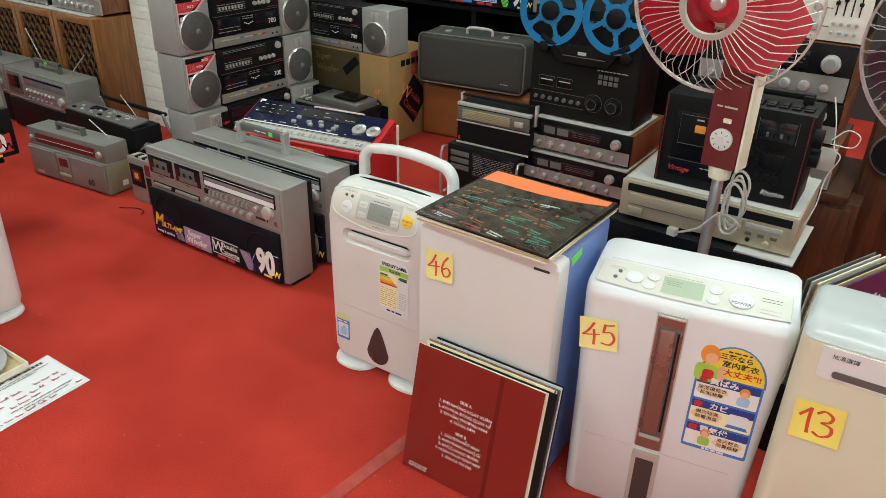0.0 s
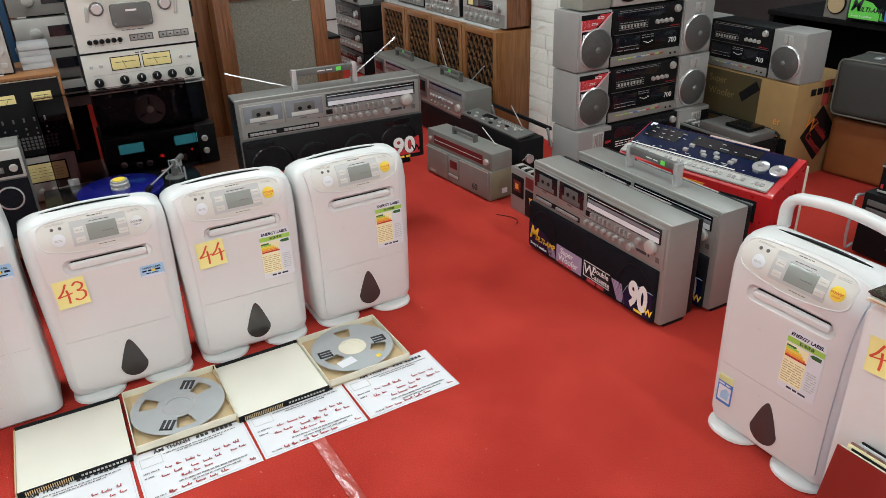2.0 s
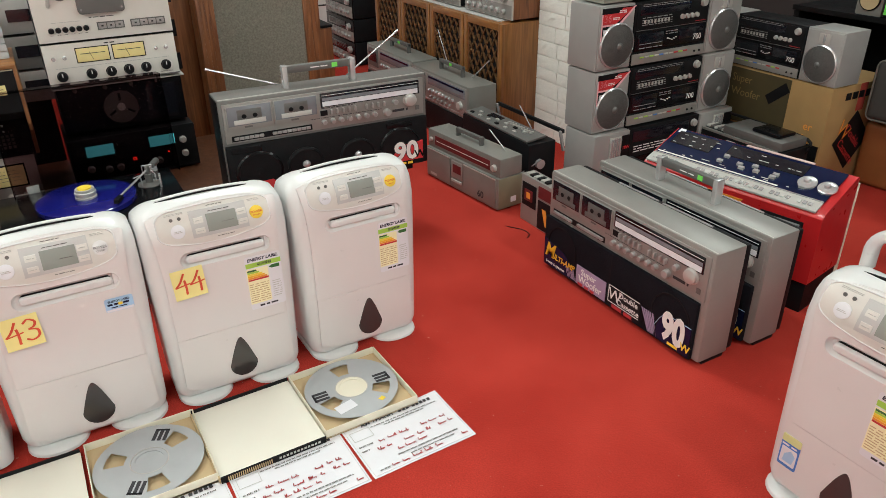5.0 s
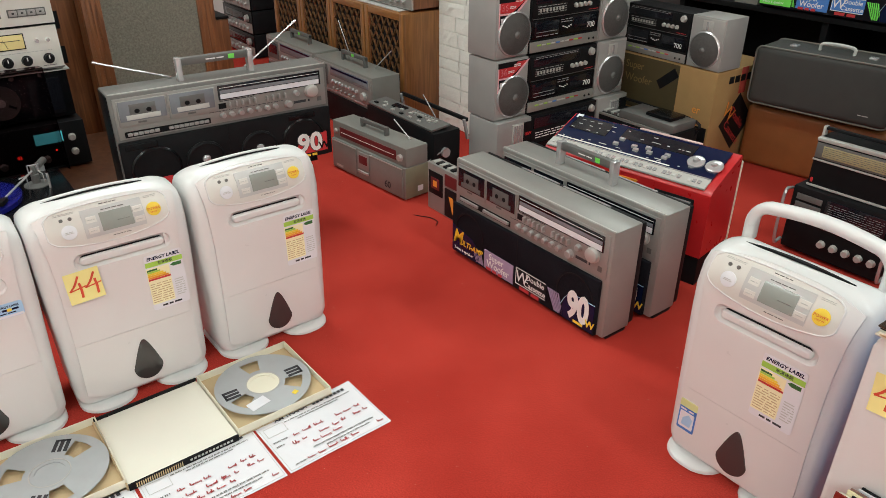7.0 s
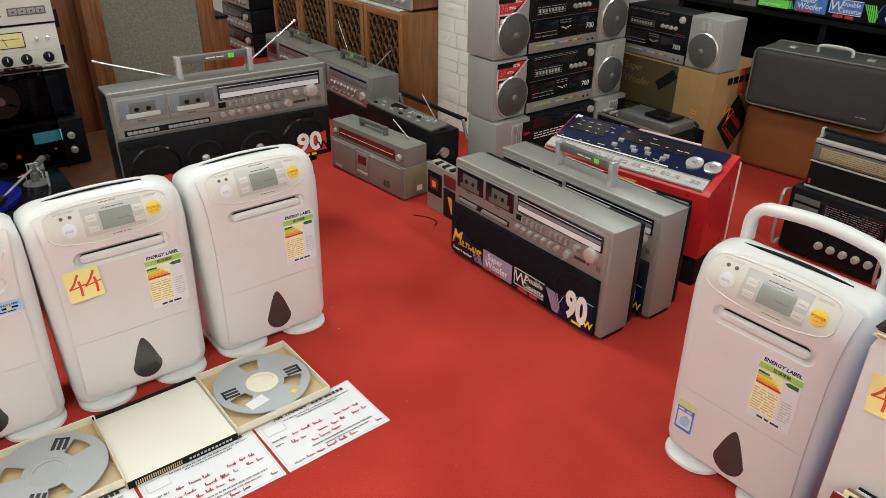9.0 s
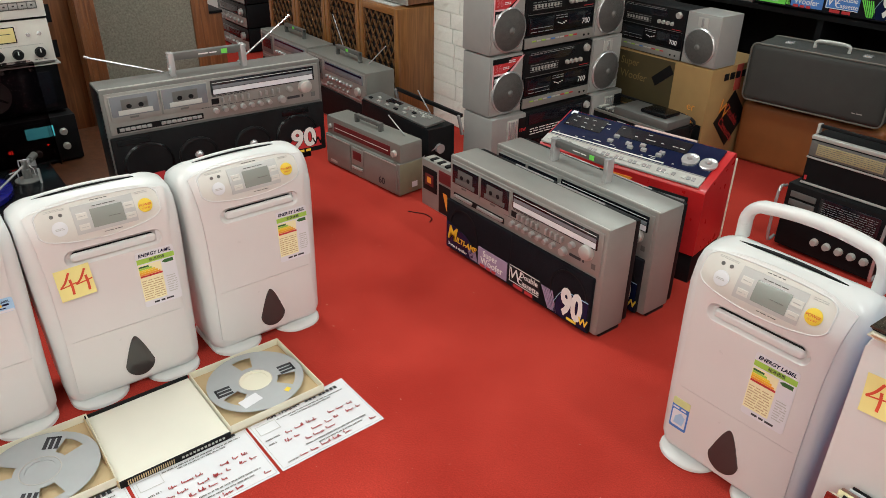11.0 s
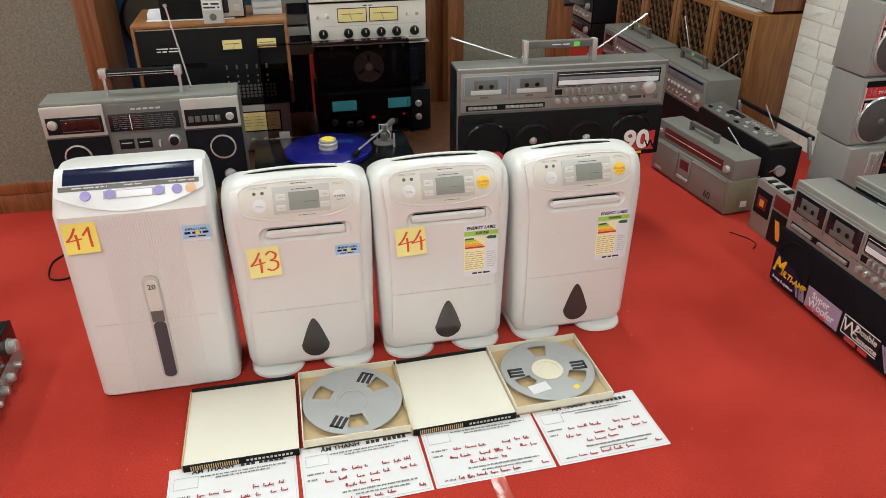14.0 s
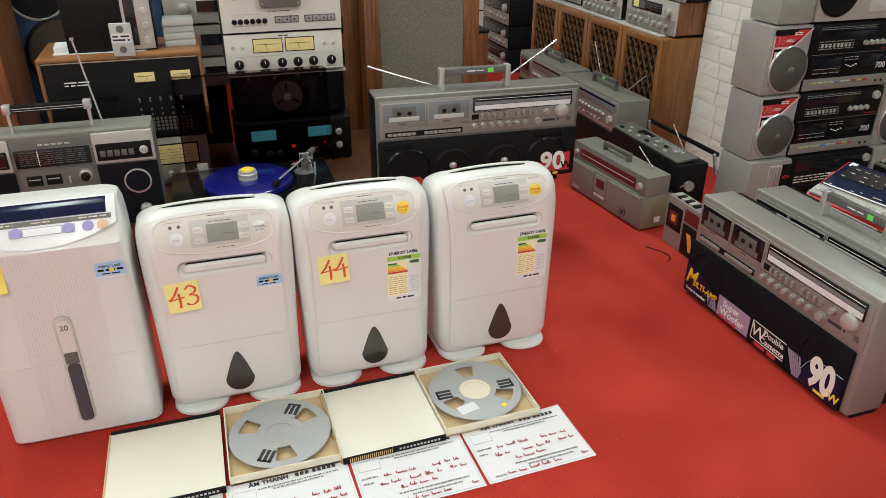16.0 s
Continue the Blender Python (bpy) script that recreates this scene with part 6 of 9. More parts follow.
def long_boombox(x, y, ant):
    t = thing("boombox", x, y, 0, 0, "long grey boombox with chrome knobs beside the loudspeaker cabinets", "boombox", "long grey boomboxes")
    w, d, h = 0.62, 0.17, 0.335
    part("body", box(0, w, 0, d, 0.0, h, 0.010), OLDSILVER, t)
    part("grille", box(0.01, w - 0.01, -0.006, 0.002, 0.01, 0.165, 0.004), BLACK, t)
    fa = part("fascia", box(0.012, w - 0.012, -0.004, 0.002, 0.175, h - 0.012, 0.003), SILVER, t)
    part("dial", box(0.20, w - 0.03, -0.006, -0.003, 0.265, 0.315, 0.002), TAPEWIN, fa)
    part("dial_line", box(0.21, w - 0.04, -0.007, -0.005, 0.300, 0.310), NAVY, fa)
    bars(fa, 0.22, w - 0.05, 0.272, 0.284, -0.0062, 1, STEELD, seed=3, fill=0.4)
    part("cassette_door", box(0.03, 0.17, -0.007, -0.003, 0.205, 0.315, 0.003), STEELD, fa)
    part("cassette_window", box(0.045, 0.155, -0.009, -0.006, 0.235, 0.300, 0.003), DARKGLASS, fa)
    for k in range(6):
        knob(fa, 0.23 + 0.042 * k, -0.004, 0.200, 0.007, 0.010, KNOBS)
    part("fascia_line", box(0.02, w - 0.02, -0.006, -0.003, 0.178, 0.184), CHROME, fa)
    for k in range(8):
        knob(fa, 0.22 + 0.036 * k, -0.004, 0.235, 0.009, 0.012, CHROME)
    knob(fa, 0.545, -0.004, 0.225, 0.021, 0.016, SILVERL, "tuning_knob")
    hd = part("handle", box(0.19, 0.43, 0.075, 0.095, h + 0.035, h + 0.055, 0.004), STEELD, t)
    for q in (0.19, 0.418):
        part("handle_bracket", box(q, q + 0.012, 0.074, 0.096, h - 0.002, h + 0.055, 0.002), STEELD, hd)
    part("green_sticker", box(0.30, 0.325, 0.073, 0.0745, h + 0.038, h + 0.052), LIME, hd)
    if ant:
        part("antenna", cyl((0.22, 0.12, h), (0.10, 0.12, h + 0.19), 0.003, 8), CHROME, t)
        part("antenna", cyl((0.46, 0.12, h), (0.62, 0.12, h + 0.12), 0.003, 8), CHROME, t)


small_boombox()
cassette_recorder()
black_radio()
long_boombox(-2.545, 0.39, True)
long_boombox(-3.20, 0.41, False)


# ---------- three-piece stereo systems ----------
def stereo_speaker(parent, x0, x1, h, small=False, tag=False):
    s = part("loudspeaker", box(x0, x1, 0, 0.18, 0.001, h - 0.002, 0.006), PALESILVER, parent, "silver loudspeaker box with a grey round woofer")
    w = x1 - x0
    part("front", box(x0 + 0.006, x1 - 0.006, -0.004, 0.002, 0.008, h - 0.010, 0.003), PALESILVER, s)
    r = 0.087
    cx = (x0 + x1) / 2 + (0.006 if tag else 0)
    cz = 0.098
    part("woofer_mesh", moved(lathe([(r, -0.005), (r * 0.98, -0.010), (r * 0.7, -0.019), (r * 0.35, -0.024), (r * 0.05, -0.026)], 36), cx, 0, cz), MESH, s, "grey domed metal mesh")
    part("woofer_ring", moved(lathe([(r * 1.06, -0.003), (r * 1.06, -0.009), (r * 0.99, -0.013), (r * 0.97, -0.004)], 40, ring=True), cx, 0, cz), CHROME, s)
    part("woofer_cap", moved(lathe([(0.016, -0.024), (0.010, -0.030), (0.004, -0.032)], 16), cx, 0, cz), STEELD, s)
    if not tag:
        part("tweeter", box(cx - 0.03, cx + 0.03, -0.008, -0.003, h - 0.070, h - 0.020, 0.003), SILVERL, s)
        part("tweeter_slot", box(cx - 0.006, cx + 0.006, -0.012, -0.006, h - 0.066, h - 0.024, 0.003), CHROME, s)
    if tag:
        tg = part("corner_tag", plate([(x0 + 0.012, h - 0.012), (x1 - 0.004, h - 0.012), (x0 + 0.075, h - 0.105), (x0 + 0.055, h - 0.140), (x0 + 0.012, h - 0.140)], -0.0065, -0.004), BLACK, s, "black and red corner tag with a pink edge")
        pink = mat("pink print", (0.84, 0.52, 0.54), 0.6)
        part("tag_red", plate([(x0 + 0.013, h - 0.074), (x0 + 0.013, h - 0.034), (x0 + 0.095, h - 0.034), (x0 + 0.118, h - 0.016), (x1 - 0.010, h - 0.016), (x0 + 0.084, h - 0.074)], -0.0075, -0.006), REDL, tg)
        bars(tg, x0 + 0.066, x0 + 0.100, h - 0.060, h - 0.048, -0.0082, 2, WHITEINK, seed=2, fill=0.6)
        bars(tg, x0 + 0.098, x0 + 0.135, h - 0.036, h - 0.022, -0.0082, 2, WHITEINK, seed=3, fill=0.6)
        part("tag_edge", plate([(x1 - 0.012, h - 0.012), (x1 - 0.001, h - 0.012), (x0 + 0.078, h - 0.110), (x0 + 0.072, h - 0.100)], -0.0080, -0.006), pink, tg)
        part("tag_stripe", box(x0 + 0.012, x0 + 0.082, -0.0082, -0.006, h - 0.082, h - 0.075), pink, tg)
        part("tag_stripe", box(x0 + 0.010, x0 + 0.015, -0.0082, -0.006, h - 0.138, h - 0.034), pink, tg)
        lettering("36", 0.040, pink, tg, face_m(x0 + 0.042, -0.0080, h - 0.054), 0.0004)
        lettering("36", 0.040, REDL, tg, face_m(x0 + 0.042, -0.0086, h - 0.054), 0.0004, bold=-0.018)
        part("tag_chart", box(x0 + 0.022, x0 + 0.062, -0.0075, -0.006, h - 0.112, h - 0.094), COOLWHITE, tg)
    return s


def stereo_system(x, y, z, rz, tag, label, h=0.262, left=True):
    t = thing("stereo_system", x, y, z, rz, label, "stereo system", "stacked three-piece stereo systems")
    if left:
        stereo_speaker(t, 0.0, 0.188, h, tag=tag)
    c = part("main_unit", box(0.192, 0.617, 0.0, 0.17, 0.0, h - 0.004, 0.005), BLACK, t, "black tuner and cassette unit with silver foot")
    part("foot_panel", box(0.194, 0.615, -0.006, 0.002, 0.004, 0.050, 0.004), SILVER, c, "silver panel with coloured keys")
    for k, m in enumerate((GREENL, GREYP, GREENL, GREYP, BLUEL, GREYP, GREYP, REDL, GREENL, REDL)):
        part("key", box(0.235 + 0.028 * k, 0.257 + 0.028 * k, -0.009, -0.005, 0.030, 0.036, 0.001), m, c)
    for q in (0.555, 0.585):
        part("jack", moved(lathe([(0.005, 0), (0.005, -0.003)], 12), q, -0.006, 0.024), BLACK, c)
    part("tape_panel", box(0.200, 0.610, -0.004, 0.002, 0.060, 0.140, 0.003), GLOSSB, c)
    part("tape_window", box(0.215, 0.36, -0.0055, -0.003, 0.070, 0.130, 0.002), DARKGLASS, c)
    part("tape_window", box(0.45, 0.59, -0.0055, -0.003, 0.085, 0.130, 0.002), DARKGLASS, c)
    for k in range(5):
        part("slider", box(0.382 + 0.012 * k, 0.387 + 0.012 * k, -0.010, -0.003, 0.088 + 0.004 * abs(k - 2), 0.092 + 0.004 * abs(k - 2), 0.001), WHITEINK, c)
    lettering("700", 0.034, WHITEINK, c, face_m(0.560, -0.0064, 0.086), 0.0003)
    part("tuner_panel", box(0.200, 0.610, -0.004, 0.002, 0.150, h - 0.012, 0.003), BLACK, c)
    part("tuner_window", box(0.215, 0.50, -0.0055, -0.003, 0.205, h - 0.020, 0.002), DARKGLASS, c)
    bars(c, 0.23, 0.40, 0.160, 0.198, -0.0042, 4, mat("dim white print", (0.30, 0.30, 0.29), 0.6, 0, 0.1, 60), seed=3, fill=0.3)
    for k in range(4):
        knob(c, 0.455 + 0.028 * k, -0.004, 0.180, 0.0095, 0.012, SILVERL)
    knob(c, 0.575, -0.004, 0.228, 0.016, 0.014, SILVERL)
    for k in range(8):
        part("switch", box(0.24 + 0.019 * k, 0.247 + 0.019 * k, -0.009, -0.003, 0.170, 0.184, 0.001), SILVERL, c)
    bars(c, 0.54, 0.60, 0.150, 0.156, -0.0042, 1, REDL, seed=2)
    DIMP = mat("dim white print", (0.30, 0.30, 0.29), 0.6, 0, 0.1, 60)
    bars(c, 0.225, 0.49, 0.236, 0.250, -0.0060, 2, DIMP, seed=5, fill=0.3)
    bars(c, 0.225, 0.355, 0.066, 0.076, -0.0060, 1, DIMP, seed=6, fill=0.3)
    bars(c, 0.37, 0.44, 0.112, 0.132, -0.0050, 2, DIMP, seed=7, fill=0.3)
    part("panel_line", box(0.204, 0.606, -0.0048, -0.003, 0.143, 0.145), STEELD, c)
    part("drawer_line", box(0.225, 0.35, -0.0062, -0.005, 0.086, 0.088), DIMP, c)
    stereo_speaker(t, 0.622, 0.825, h)
    return t


def small_speaker_system():
    t = thing("stereo_system", -1.095, 0.502, 0, 90, "black stereo unit with narrow silver loudspeakers under a stack", "stereo system", "stacked three-piece stereo systems")
    h = 0.300
    for x0, x1 in ((0.0, 0.20), (0.63, 0.84)):
        s = part("loudspeaker", box(x0, x1, -0.006, 0.19, 0.0, h, 0.008), PALESILVER, t, "silver loudspeaker with a tall louvre")
        part("louvre", box(x0 + 0.085, x0 + 0.150, -0.012, -0.004, 0.10, h - 0.02, 0.006), SILVERL, s)
        for k in range(4):
            part("louvre_blade", box(x0 + 0.090 + 0.014 * k, x0 + 0.098 + 0.014 * k, -0.017, -0.010, 0.105, h - 0.026, 0.002), CHROME, s)
        part("foot_band", box(x0 + 0.004, x1 - 0.004, -0.012, -0.004, 0.03, 0.075, 0.002), BLACK, s)
        part("foot_line", box(x0 + 0.004, x1 - 0.004, -0.014, -0.010, 0.050, 0.058), mat("pink print", (0.80, 0.45, 0.48), 0.6), s)
        part("side_tag", box(x0 + 0.155, x1 - 0.006, -0.010, -0.004, 0.09, h - 0.02), BLACK, s)
        lettering("18W", 0.020, REDL, s, face_m(x0 + 0.177, -0.0108, 0.225), 0.0004, bold=0.02)
    c = part("main_unit", box(0.205, 0.625, 0.0, 0.17, 0.0, h - 0.002, 0.005), BLACK, t)
    part("tuner_window", box(0.22, 0.56, -0.004, 0.002, 0.235, 0.285, 0.002), DARKGLASS, c)
    bars(c, 0.23, 0.45, 0.185, 0.22, -0.0042, 3, WHITEINK, seed=7, fill=0.35)
    for k in range(6):
        knob(c, 0.42 + 0.03 * k, -0.002, 0.205, 0.009, 0.012, SILVERL)
    knob(c, 0.59, -0.002, 0.265, 0.016, 0.014, SILVERL)
    for k in range(6):
        part("slider", box(0.36 + 0.013 * k, 0.365 + 0.013 * k, -0.008, 0.0, 0.10, 0.115, 0.001), WHITEINK, c)
    part("tape_panel", box(0.215, 0.615, -0.004, 0.002, 0.05, 0.165, 0.003), GLOSSB, c)


small_speaker_system()
stereo_system(-1.118, 0.502, 0.303, 90, True, "silver and black stereo system with a red corner tag, stacked")
stereo_system(-1.122, 0.498, 0.567, 90, True, "silver and black stereo system with a red corner tag, stacked")
cs0 = stereo_system(-1.39, 1.434, 0.471, -1, False, "silver and black stereo system standing on a cardboard carton")
cs0.scale = (0.88, 0.88, 0.88)


def stack_top():
    t = thing("boombox", -1.13, 0.52, 0.832, 90, "silver boombox lying on top of a stereo stack", "boombox")
    part("body", box(0.0, 0.16, 0.0, 0.16, 0.0, 0.11, 0.008), mat("greenish grey plastic", (0.33, 0.34, 0.29), 0.45, 0.2), t, "grey box with a lime sticker")
    part("sticker", box(0.12, 0.15, -0.001, 0.001, 0.085, 0.10), LIME, t)
    b2 = part("speaker_body", box(0.17, 0.82, 0.0, 0.17, 0.0, 0.30, 0.010), SILVERL, t, "silver boombox casing")
    for cx in (0.26, 0.72):
        cone(b2, cx, 0.11, 0.085, -0.001, False, BLACK)
    part("panel", box(0.42, 0.56, -0.005, 0.002, 0.03, 0.11, 0.003), GREYP, b2)


stack_top()


# ---------- cartons and cases ----------
def carton():
    t = thing("carton", -1.360, 1.415, 0, 0, "worn printed cardboard carton with a stereo on top", "carton")
    t.scale = (1, 1, 1.056)
    part("box_body", box(0, 0.70, 0, 0.42, 0, 0.444, 0.004), CARD, t)
    f = part("front_print", box(0.01, 0.50, -0.0015, 0.001, 0.20, 0.440), mat("dark olive print", (0.060, 0.044, 0.014), 0.75, 0, 0.2, 20), t, "dark printed front")
    DIMOCHRE = mat("dull ochre print", (0.20, 0.14, 0.045), 0.8, 0, 0.2, 20)
    lettering("Super", 0.048, DIMOCHRE, f, face_m(0.24, -0.0018, 0.395), 0.0003)
    lettering("Woofer", 0.050, DIMOCHRE, f, face_m(0.27, -0.0018, 0.335), 0.0003)
    part("print_sign", moved(box(-0.06, 0.06, -0.002, 0, -0.022, 0.022), 0.44, -0.001, 0.37, 0, -38), BLACK, f)
    part("front_block", box(0.50, 0.69, -0.0015, 0.001, 0.03, 0.20), BLACK, t)
    lettering("er", 0.05, ORANGE, t, face_m(0.62, -0.0020, 0.27), 0.0003)
    lettering("fer", 0.05, ORANGE, t, face_m(0.62, -0.0020, 0.215), 0.0003)
    s = part("side_diamond", moved(plate([(0.21, -0.13), (0.21 + 0.13, 0), (0.21, 0.13), (0.21 - 0.13, 0)], -0.0012, 0), 0.7005, 0, 0.20, 0, 0, 90), BLACK, t, "dark diamond print")
    lettering("W", 0.09, ORANGE, t, pose(0.7025, 0.14, 0.25, 90, 0, 90) @ pose(0, 0, 0, 0, 0, -35), 0.0003)
    lettering("Double", 0.05, REDL, t, pose(0.7025, 0.215, 0.215, 90, 0, 90) @ pose(0, 0, 0, 0, 0, -40), 0.0003)
    lettering("Cassette", 0.05, REDL, t, pose(0.7025, 0.19, 0.15, 90, 0, 90) @ pose(0, 0, 0, 0, 0, -40), 0.0003)
    bb = bmesh.new()
    for k in range(5):
        box(0.7005, 0.702, 0.10 + 0.045 * k, 0.135 + 0.045 * k, 0.385, 0.415, bm=bb)
    part("maker_mark", bb, BLACK, t, smooth=0)
    part("packing_tape", box(0.6995, 0.7015, 0.19, 0.24, 0.33, 0.445), TAPE, t)


carton()


def dark_radio():
    t = thing("radio_cassette", -1.18, 1.15, 0, 0, "dark grey radio cassette with a clear lid, standing on carpet", "radio")
    part("body", box(0, 0.52, 0, 0.19, 0.0, 0.235, 0.010), BLACK, t)
    part("top_box", box(0.20, 0.51, 0.01, 0.18, 0.235, 0.275, 0.010), STEELD, t)
    part("clear_lid", box(0.33, 0.47, 0.04, 0.15, 0.275, 0.292, 0.007), GLOSSB, t)
    part("front_panel", box(0.02, 0.50, -0.004, 0.002, 0.02, 0.17, 0.003), STEELD, t)
    for k in range(3):
        part("slot", box(0.05 + 0.15 * k, 0.15 + 0.15 * k, -0.006, -0.003, 0.10, 0.15, 0.002), BLACK, t)
    part("top_rail", box(0.02, 0.50, 0.0, 0.012, 0.226, 0.238, 0.003), OLDSILVER, t)
    for k in range(8):
        part("key", box(0.03 + 0.021 * k, 0.046 + 0.021 * k, 0.03, 0.09, 0.234, 0.245, 0.002), GREYP if k % 2 else STEELD, t)
    part("handle", tube(smooth_line([(-0.004, 0.17, 0.20), (0.0, 0.18, 0.262), (0.25, 0.18, 0.270), (0.51, 0.18, 0.262), (0.516, 0.17, 0.20)], 5), 0.007, 8), BLACK, t)
    part("meter", box(0.24, 0.29, -0.004, 0.002, 0.18, 0.215, 0.002), GREYP, t)


dark_radio()


def hard_case(name, x, y, z, w, d, h, material, trim, label):
    t = thing(name, x, y, z, 7, label, "case")
    part("shell", box(0, w, 0, d, 0, h, 0.028, 4), material, t)
    if trim:
        for q in (0.012, d - 0.012):
            pts = [(px, q, pz) for px, pz in rrect(w + 0.002, h + 0.002, 0.028, 5, w / 2, h / 2)]
            part("edge_trim", tube(pts, 0.0045, 6, closed=True), trim, t)
    for q in (0.2, 0.75):
        part("clasp", box(w * q - 0.016, w * q + 0.016, d * 0.42, d * 0.58, h - 0.001, h + 0.007, 0.003), CHROME, t)
    part("handle", tube(smooth_line([(w * 0.38, d * 0.5, h), (w * 0.40, d * 0.5, h + 0.03), (w * 0.60, d * 0.5, h + 0.03), (w * 0.62, d * 0.5, h)], 5), 0.007, 8), LEATHB if material is LEATHB else GREYP, t)
    bars(t, w * 0.80, w * 0.87, 0.04, 0.048, -0.0004, 1, SILVERL, name="maker_mark")


hard_case("instrument_case", -0.649, 1.690, 0.0, 0.63, 0.24, 0.290, LEATHB, None, "brown leather case lying under a grey case on carpet")
hard_case("accordion_case", -0.617, 1.610, 0.324, 0.60, 0.24, 0.252, LEATHG, mat("grey edging", (0.15, 0.145, 0.125), 0.5), "grey leatherette case with pale edging on a brown case")


# ---------- shelf behind the cases ----------
sh = thing("shelf_unit", -1.35, 2.0, 0, 0, "dark low shelf carrying boomboxes and small loudspeakers", "shelf")
part("board", box(0, 2.4, 0.0, 0.5, 0.645, 0.670, 0.003), BLACK, sh)
for q in (0.0, 0.8, 1.6, 2.37):
    part("upright", box(q, q + 0.03, 0.02, 0.48, 0.0, 0.645), BLACK, sh)
part("back_panel", box(0, 2.4, 0.485, 0.498, 0.05, 0.645), BLACK, sh)


def cube_speaker(x, y, z):
    t = thing("loudspeaker", x, y, z, 0, "small silver loudspeaker with a tan cone on a shelf", "loudspeaker")
    part("cabinet", box(0, 0.13, 0, 0.14, 0, 0.30, 0.006), SILVER, t)
    cone(t, 0.065, 0.075, 0.048, -0.001, False, BLACK, CARDL)
    part("tweeter", moved(lathe([(0.032, 0), (0.032, -0.005), (0.02, -0.002), (0.01, -0.006)], 20), 0.065, -0.001, 0.185), STEELD, t)


cube_speaker(-1.02, 2.01, 0.670)


# ---------- low bench with the left-hand audio stacks ----------
bench = thing("bench", -2.05, -2.22, 0, 0, "low brown wooden bench carrying audio equipment", "bench")
part("top", box(0.0, 0.86, 0.0, 1.78, 0.245, 0.283, 0.003), DARKWOOD, bench)
for yy in (0.02, 0.85, 1.72):
    part("support", box(0.04, 0.80, yy, yy + 0.04, 0.0, 0.245, 0.002), WALNUT, bench)


def portable_radio():
    t = thing("boombox", -1.285, -2.325, 0.283, 90, "silver and black radio cassette with its handle raised", "boombox")
    w, d, h = 0.605, 0.13, 0.315
    part("body", box(0.0, w, 0.0, d, 0.0, h, 0.010), STEELD, t)
    part("top", box(0.003, w - 0.003, 0.006, d - 0.004, h - 0.004, h + 0.012, 0.006), OLDSILVER, t)
    for x0, x1 in ((0.0, 0.19), (0.42, w)):
        p = part("end_panel", box(x0 + 0.002, x1 - 0.002, -0.006, 0.002, 0.004, 0.212, 0.004), CLOTHB, t, "black speaker panel")
        part("end_head", box(x0 + 0.002, x1 - 0.002, -0.010, 0.002, 0.218, h + 0.004, 0.005), SILVERL, t, "silver head panel")
        cx = x0 + (0.085 if x0 < 0.1 else 0.115)
        part("speaker_ring", moved(lathe([(0.042, 0), (0.042, -0.004), (0.037, -0.005), (0.037, 0)], 32, ring=True), cx, -0.006, 0.15), CHROME, p)
        part("woofer_dome", moved(lathe([(0.020, 0), (0.016, -0.008), (0.006, -0.012)], 20), cx + 0.01, -0.006, 0.05), CHROME, p)
    part("clock_plate", box(0.014, 0.180, -0.012, -0.008, 0.230, 0.285, 0.003), BLACK, t)
    part("clock_window", box(0.060, 0.172, -0.0135, -0.010, 0.238, 0.278, 0.003), mat("dark red display", (0.030, 0.006, 0.006), 0.2), t)
    part("window_rim", tube([(0.060, -0.0135, 0.238), (0.172, -0.0135, 0.238), (0.172, -0.0135, 0.278), (0.060, -0.0135, 0.278)], 0.0012, 5, closed=True), STEELD, t)
    part("led", box(0.072, 0.075, -0.0145, -0.0125, 0.266, 0.269), WHITEINK, t)
    knob(t, 0.032, -0.010, 0.262, 0.014, 0.010, SILVERL)
    part("key_window", box(0.430, 0.594, -0.012, -0.008, 0.228, 0.284, 0.003), BLACK, t)
    for k in range(5):
        part("key", box(0.440 + 0.021 * k, 0.456 + 0.021 * k, -0.016, -0.010, 0.242, 0.262, 0.002), STEELD, t)
    knob(t, 0.570, -0.011, 0.255, 0.012, 0.010, SILVERL)
    part("dial", box(0.197, 0.412, -0.006, 0.002, 0.225, 0.282, 0.003), DARKGLASS, t)
    bars(t, 0.21, 0.40, 0.232, 0.278, -0.0062, 7, mat("dim grey print", (0.17, 0.17, 0.16), 0.6), seed=5, fill=0.22)
    part("dial_needle", box(0.262, 0.264, -0.0068, -0.005, 0.230, 0.280), WHITEINK, t)
    for k in range(5):
        part("top_key", box(0.268 + 0.019 * k, 0.282 + 0.019 * k, -0.005, 0.0, 0.293, 0.298, 0.001), SILVERL, t)
    part("fascia", box(0.197, 0.412, -0.004, 0.002, 0.01, 0.218, 0.003), STEELD, t)
    for x0 in (0.215, 0.270):
        part("meter", box(x0, x0 + 0.045, -0.006, -0.003, 0.165, 0.198, 0.002), BLACK, t)
        part("meter_arc", box(x0 + 0.006, x0 + 0.039, -0.0066, -0.005, 0.184, 0.187), GREYP, t)
    for zz in (0.185, 0.130):
        k = knob(t, 0.385, -0.004, zz, 0.018, 0.010, CHROME)
        part("cap", moved(lathe([(0.015, 0), (0.014, -0.010), (0.011, -0.012)], 20), 0.385, -0.012, zz), BLACK, k)
    bars(t, 0.22, 0.35, 0.11, 0.15, -0.0042, 2, GREYP, seed=8, fill=0.35)
    part("switch", box(0.335, 0.342, -0.012, -0.003, 0.165, 0.190, 0.002), CHROME, t)
    hd = part("handle", box(0.195, 0.43, 0.045, 0.070, h + 0.070, h + 0.094, 0.009), BLACK, t)
    for zz in (0.077, 0.084):
        part("grip_line", box(0.212, 0.413, 0.0436, 0.046, h + zz, h + zz + 0.0015), GREYP, hd)
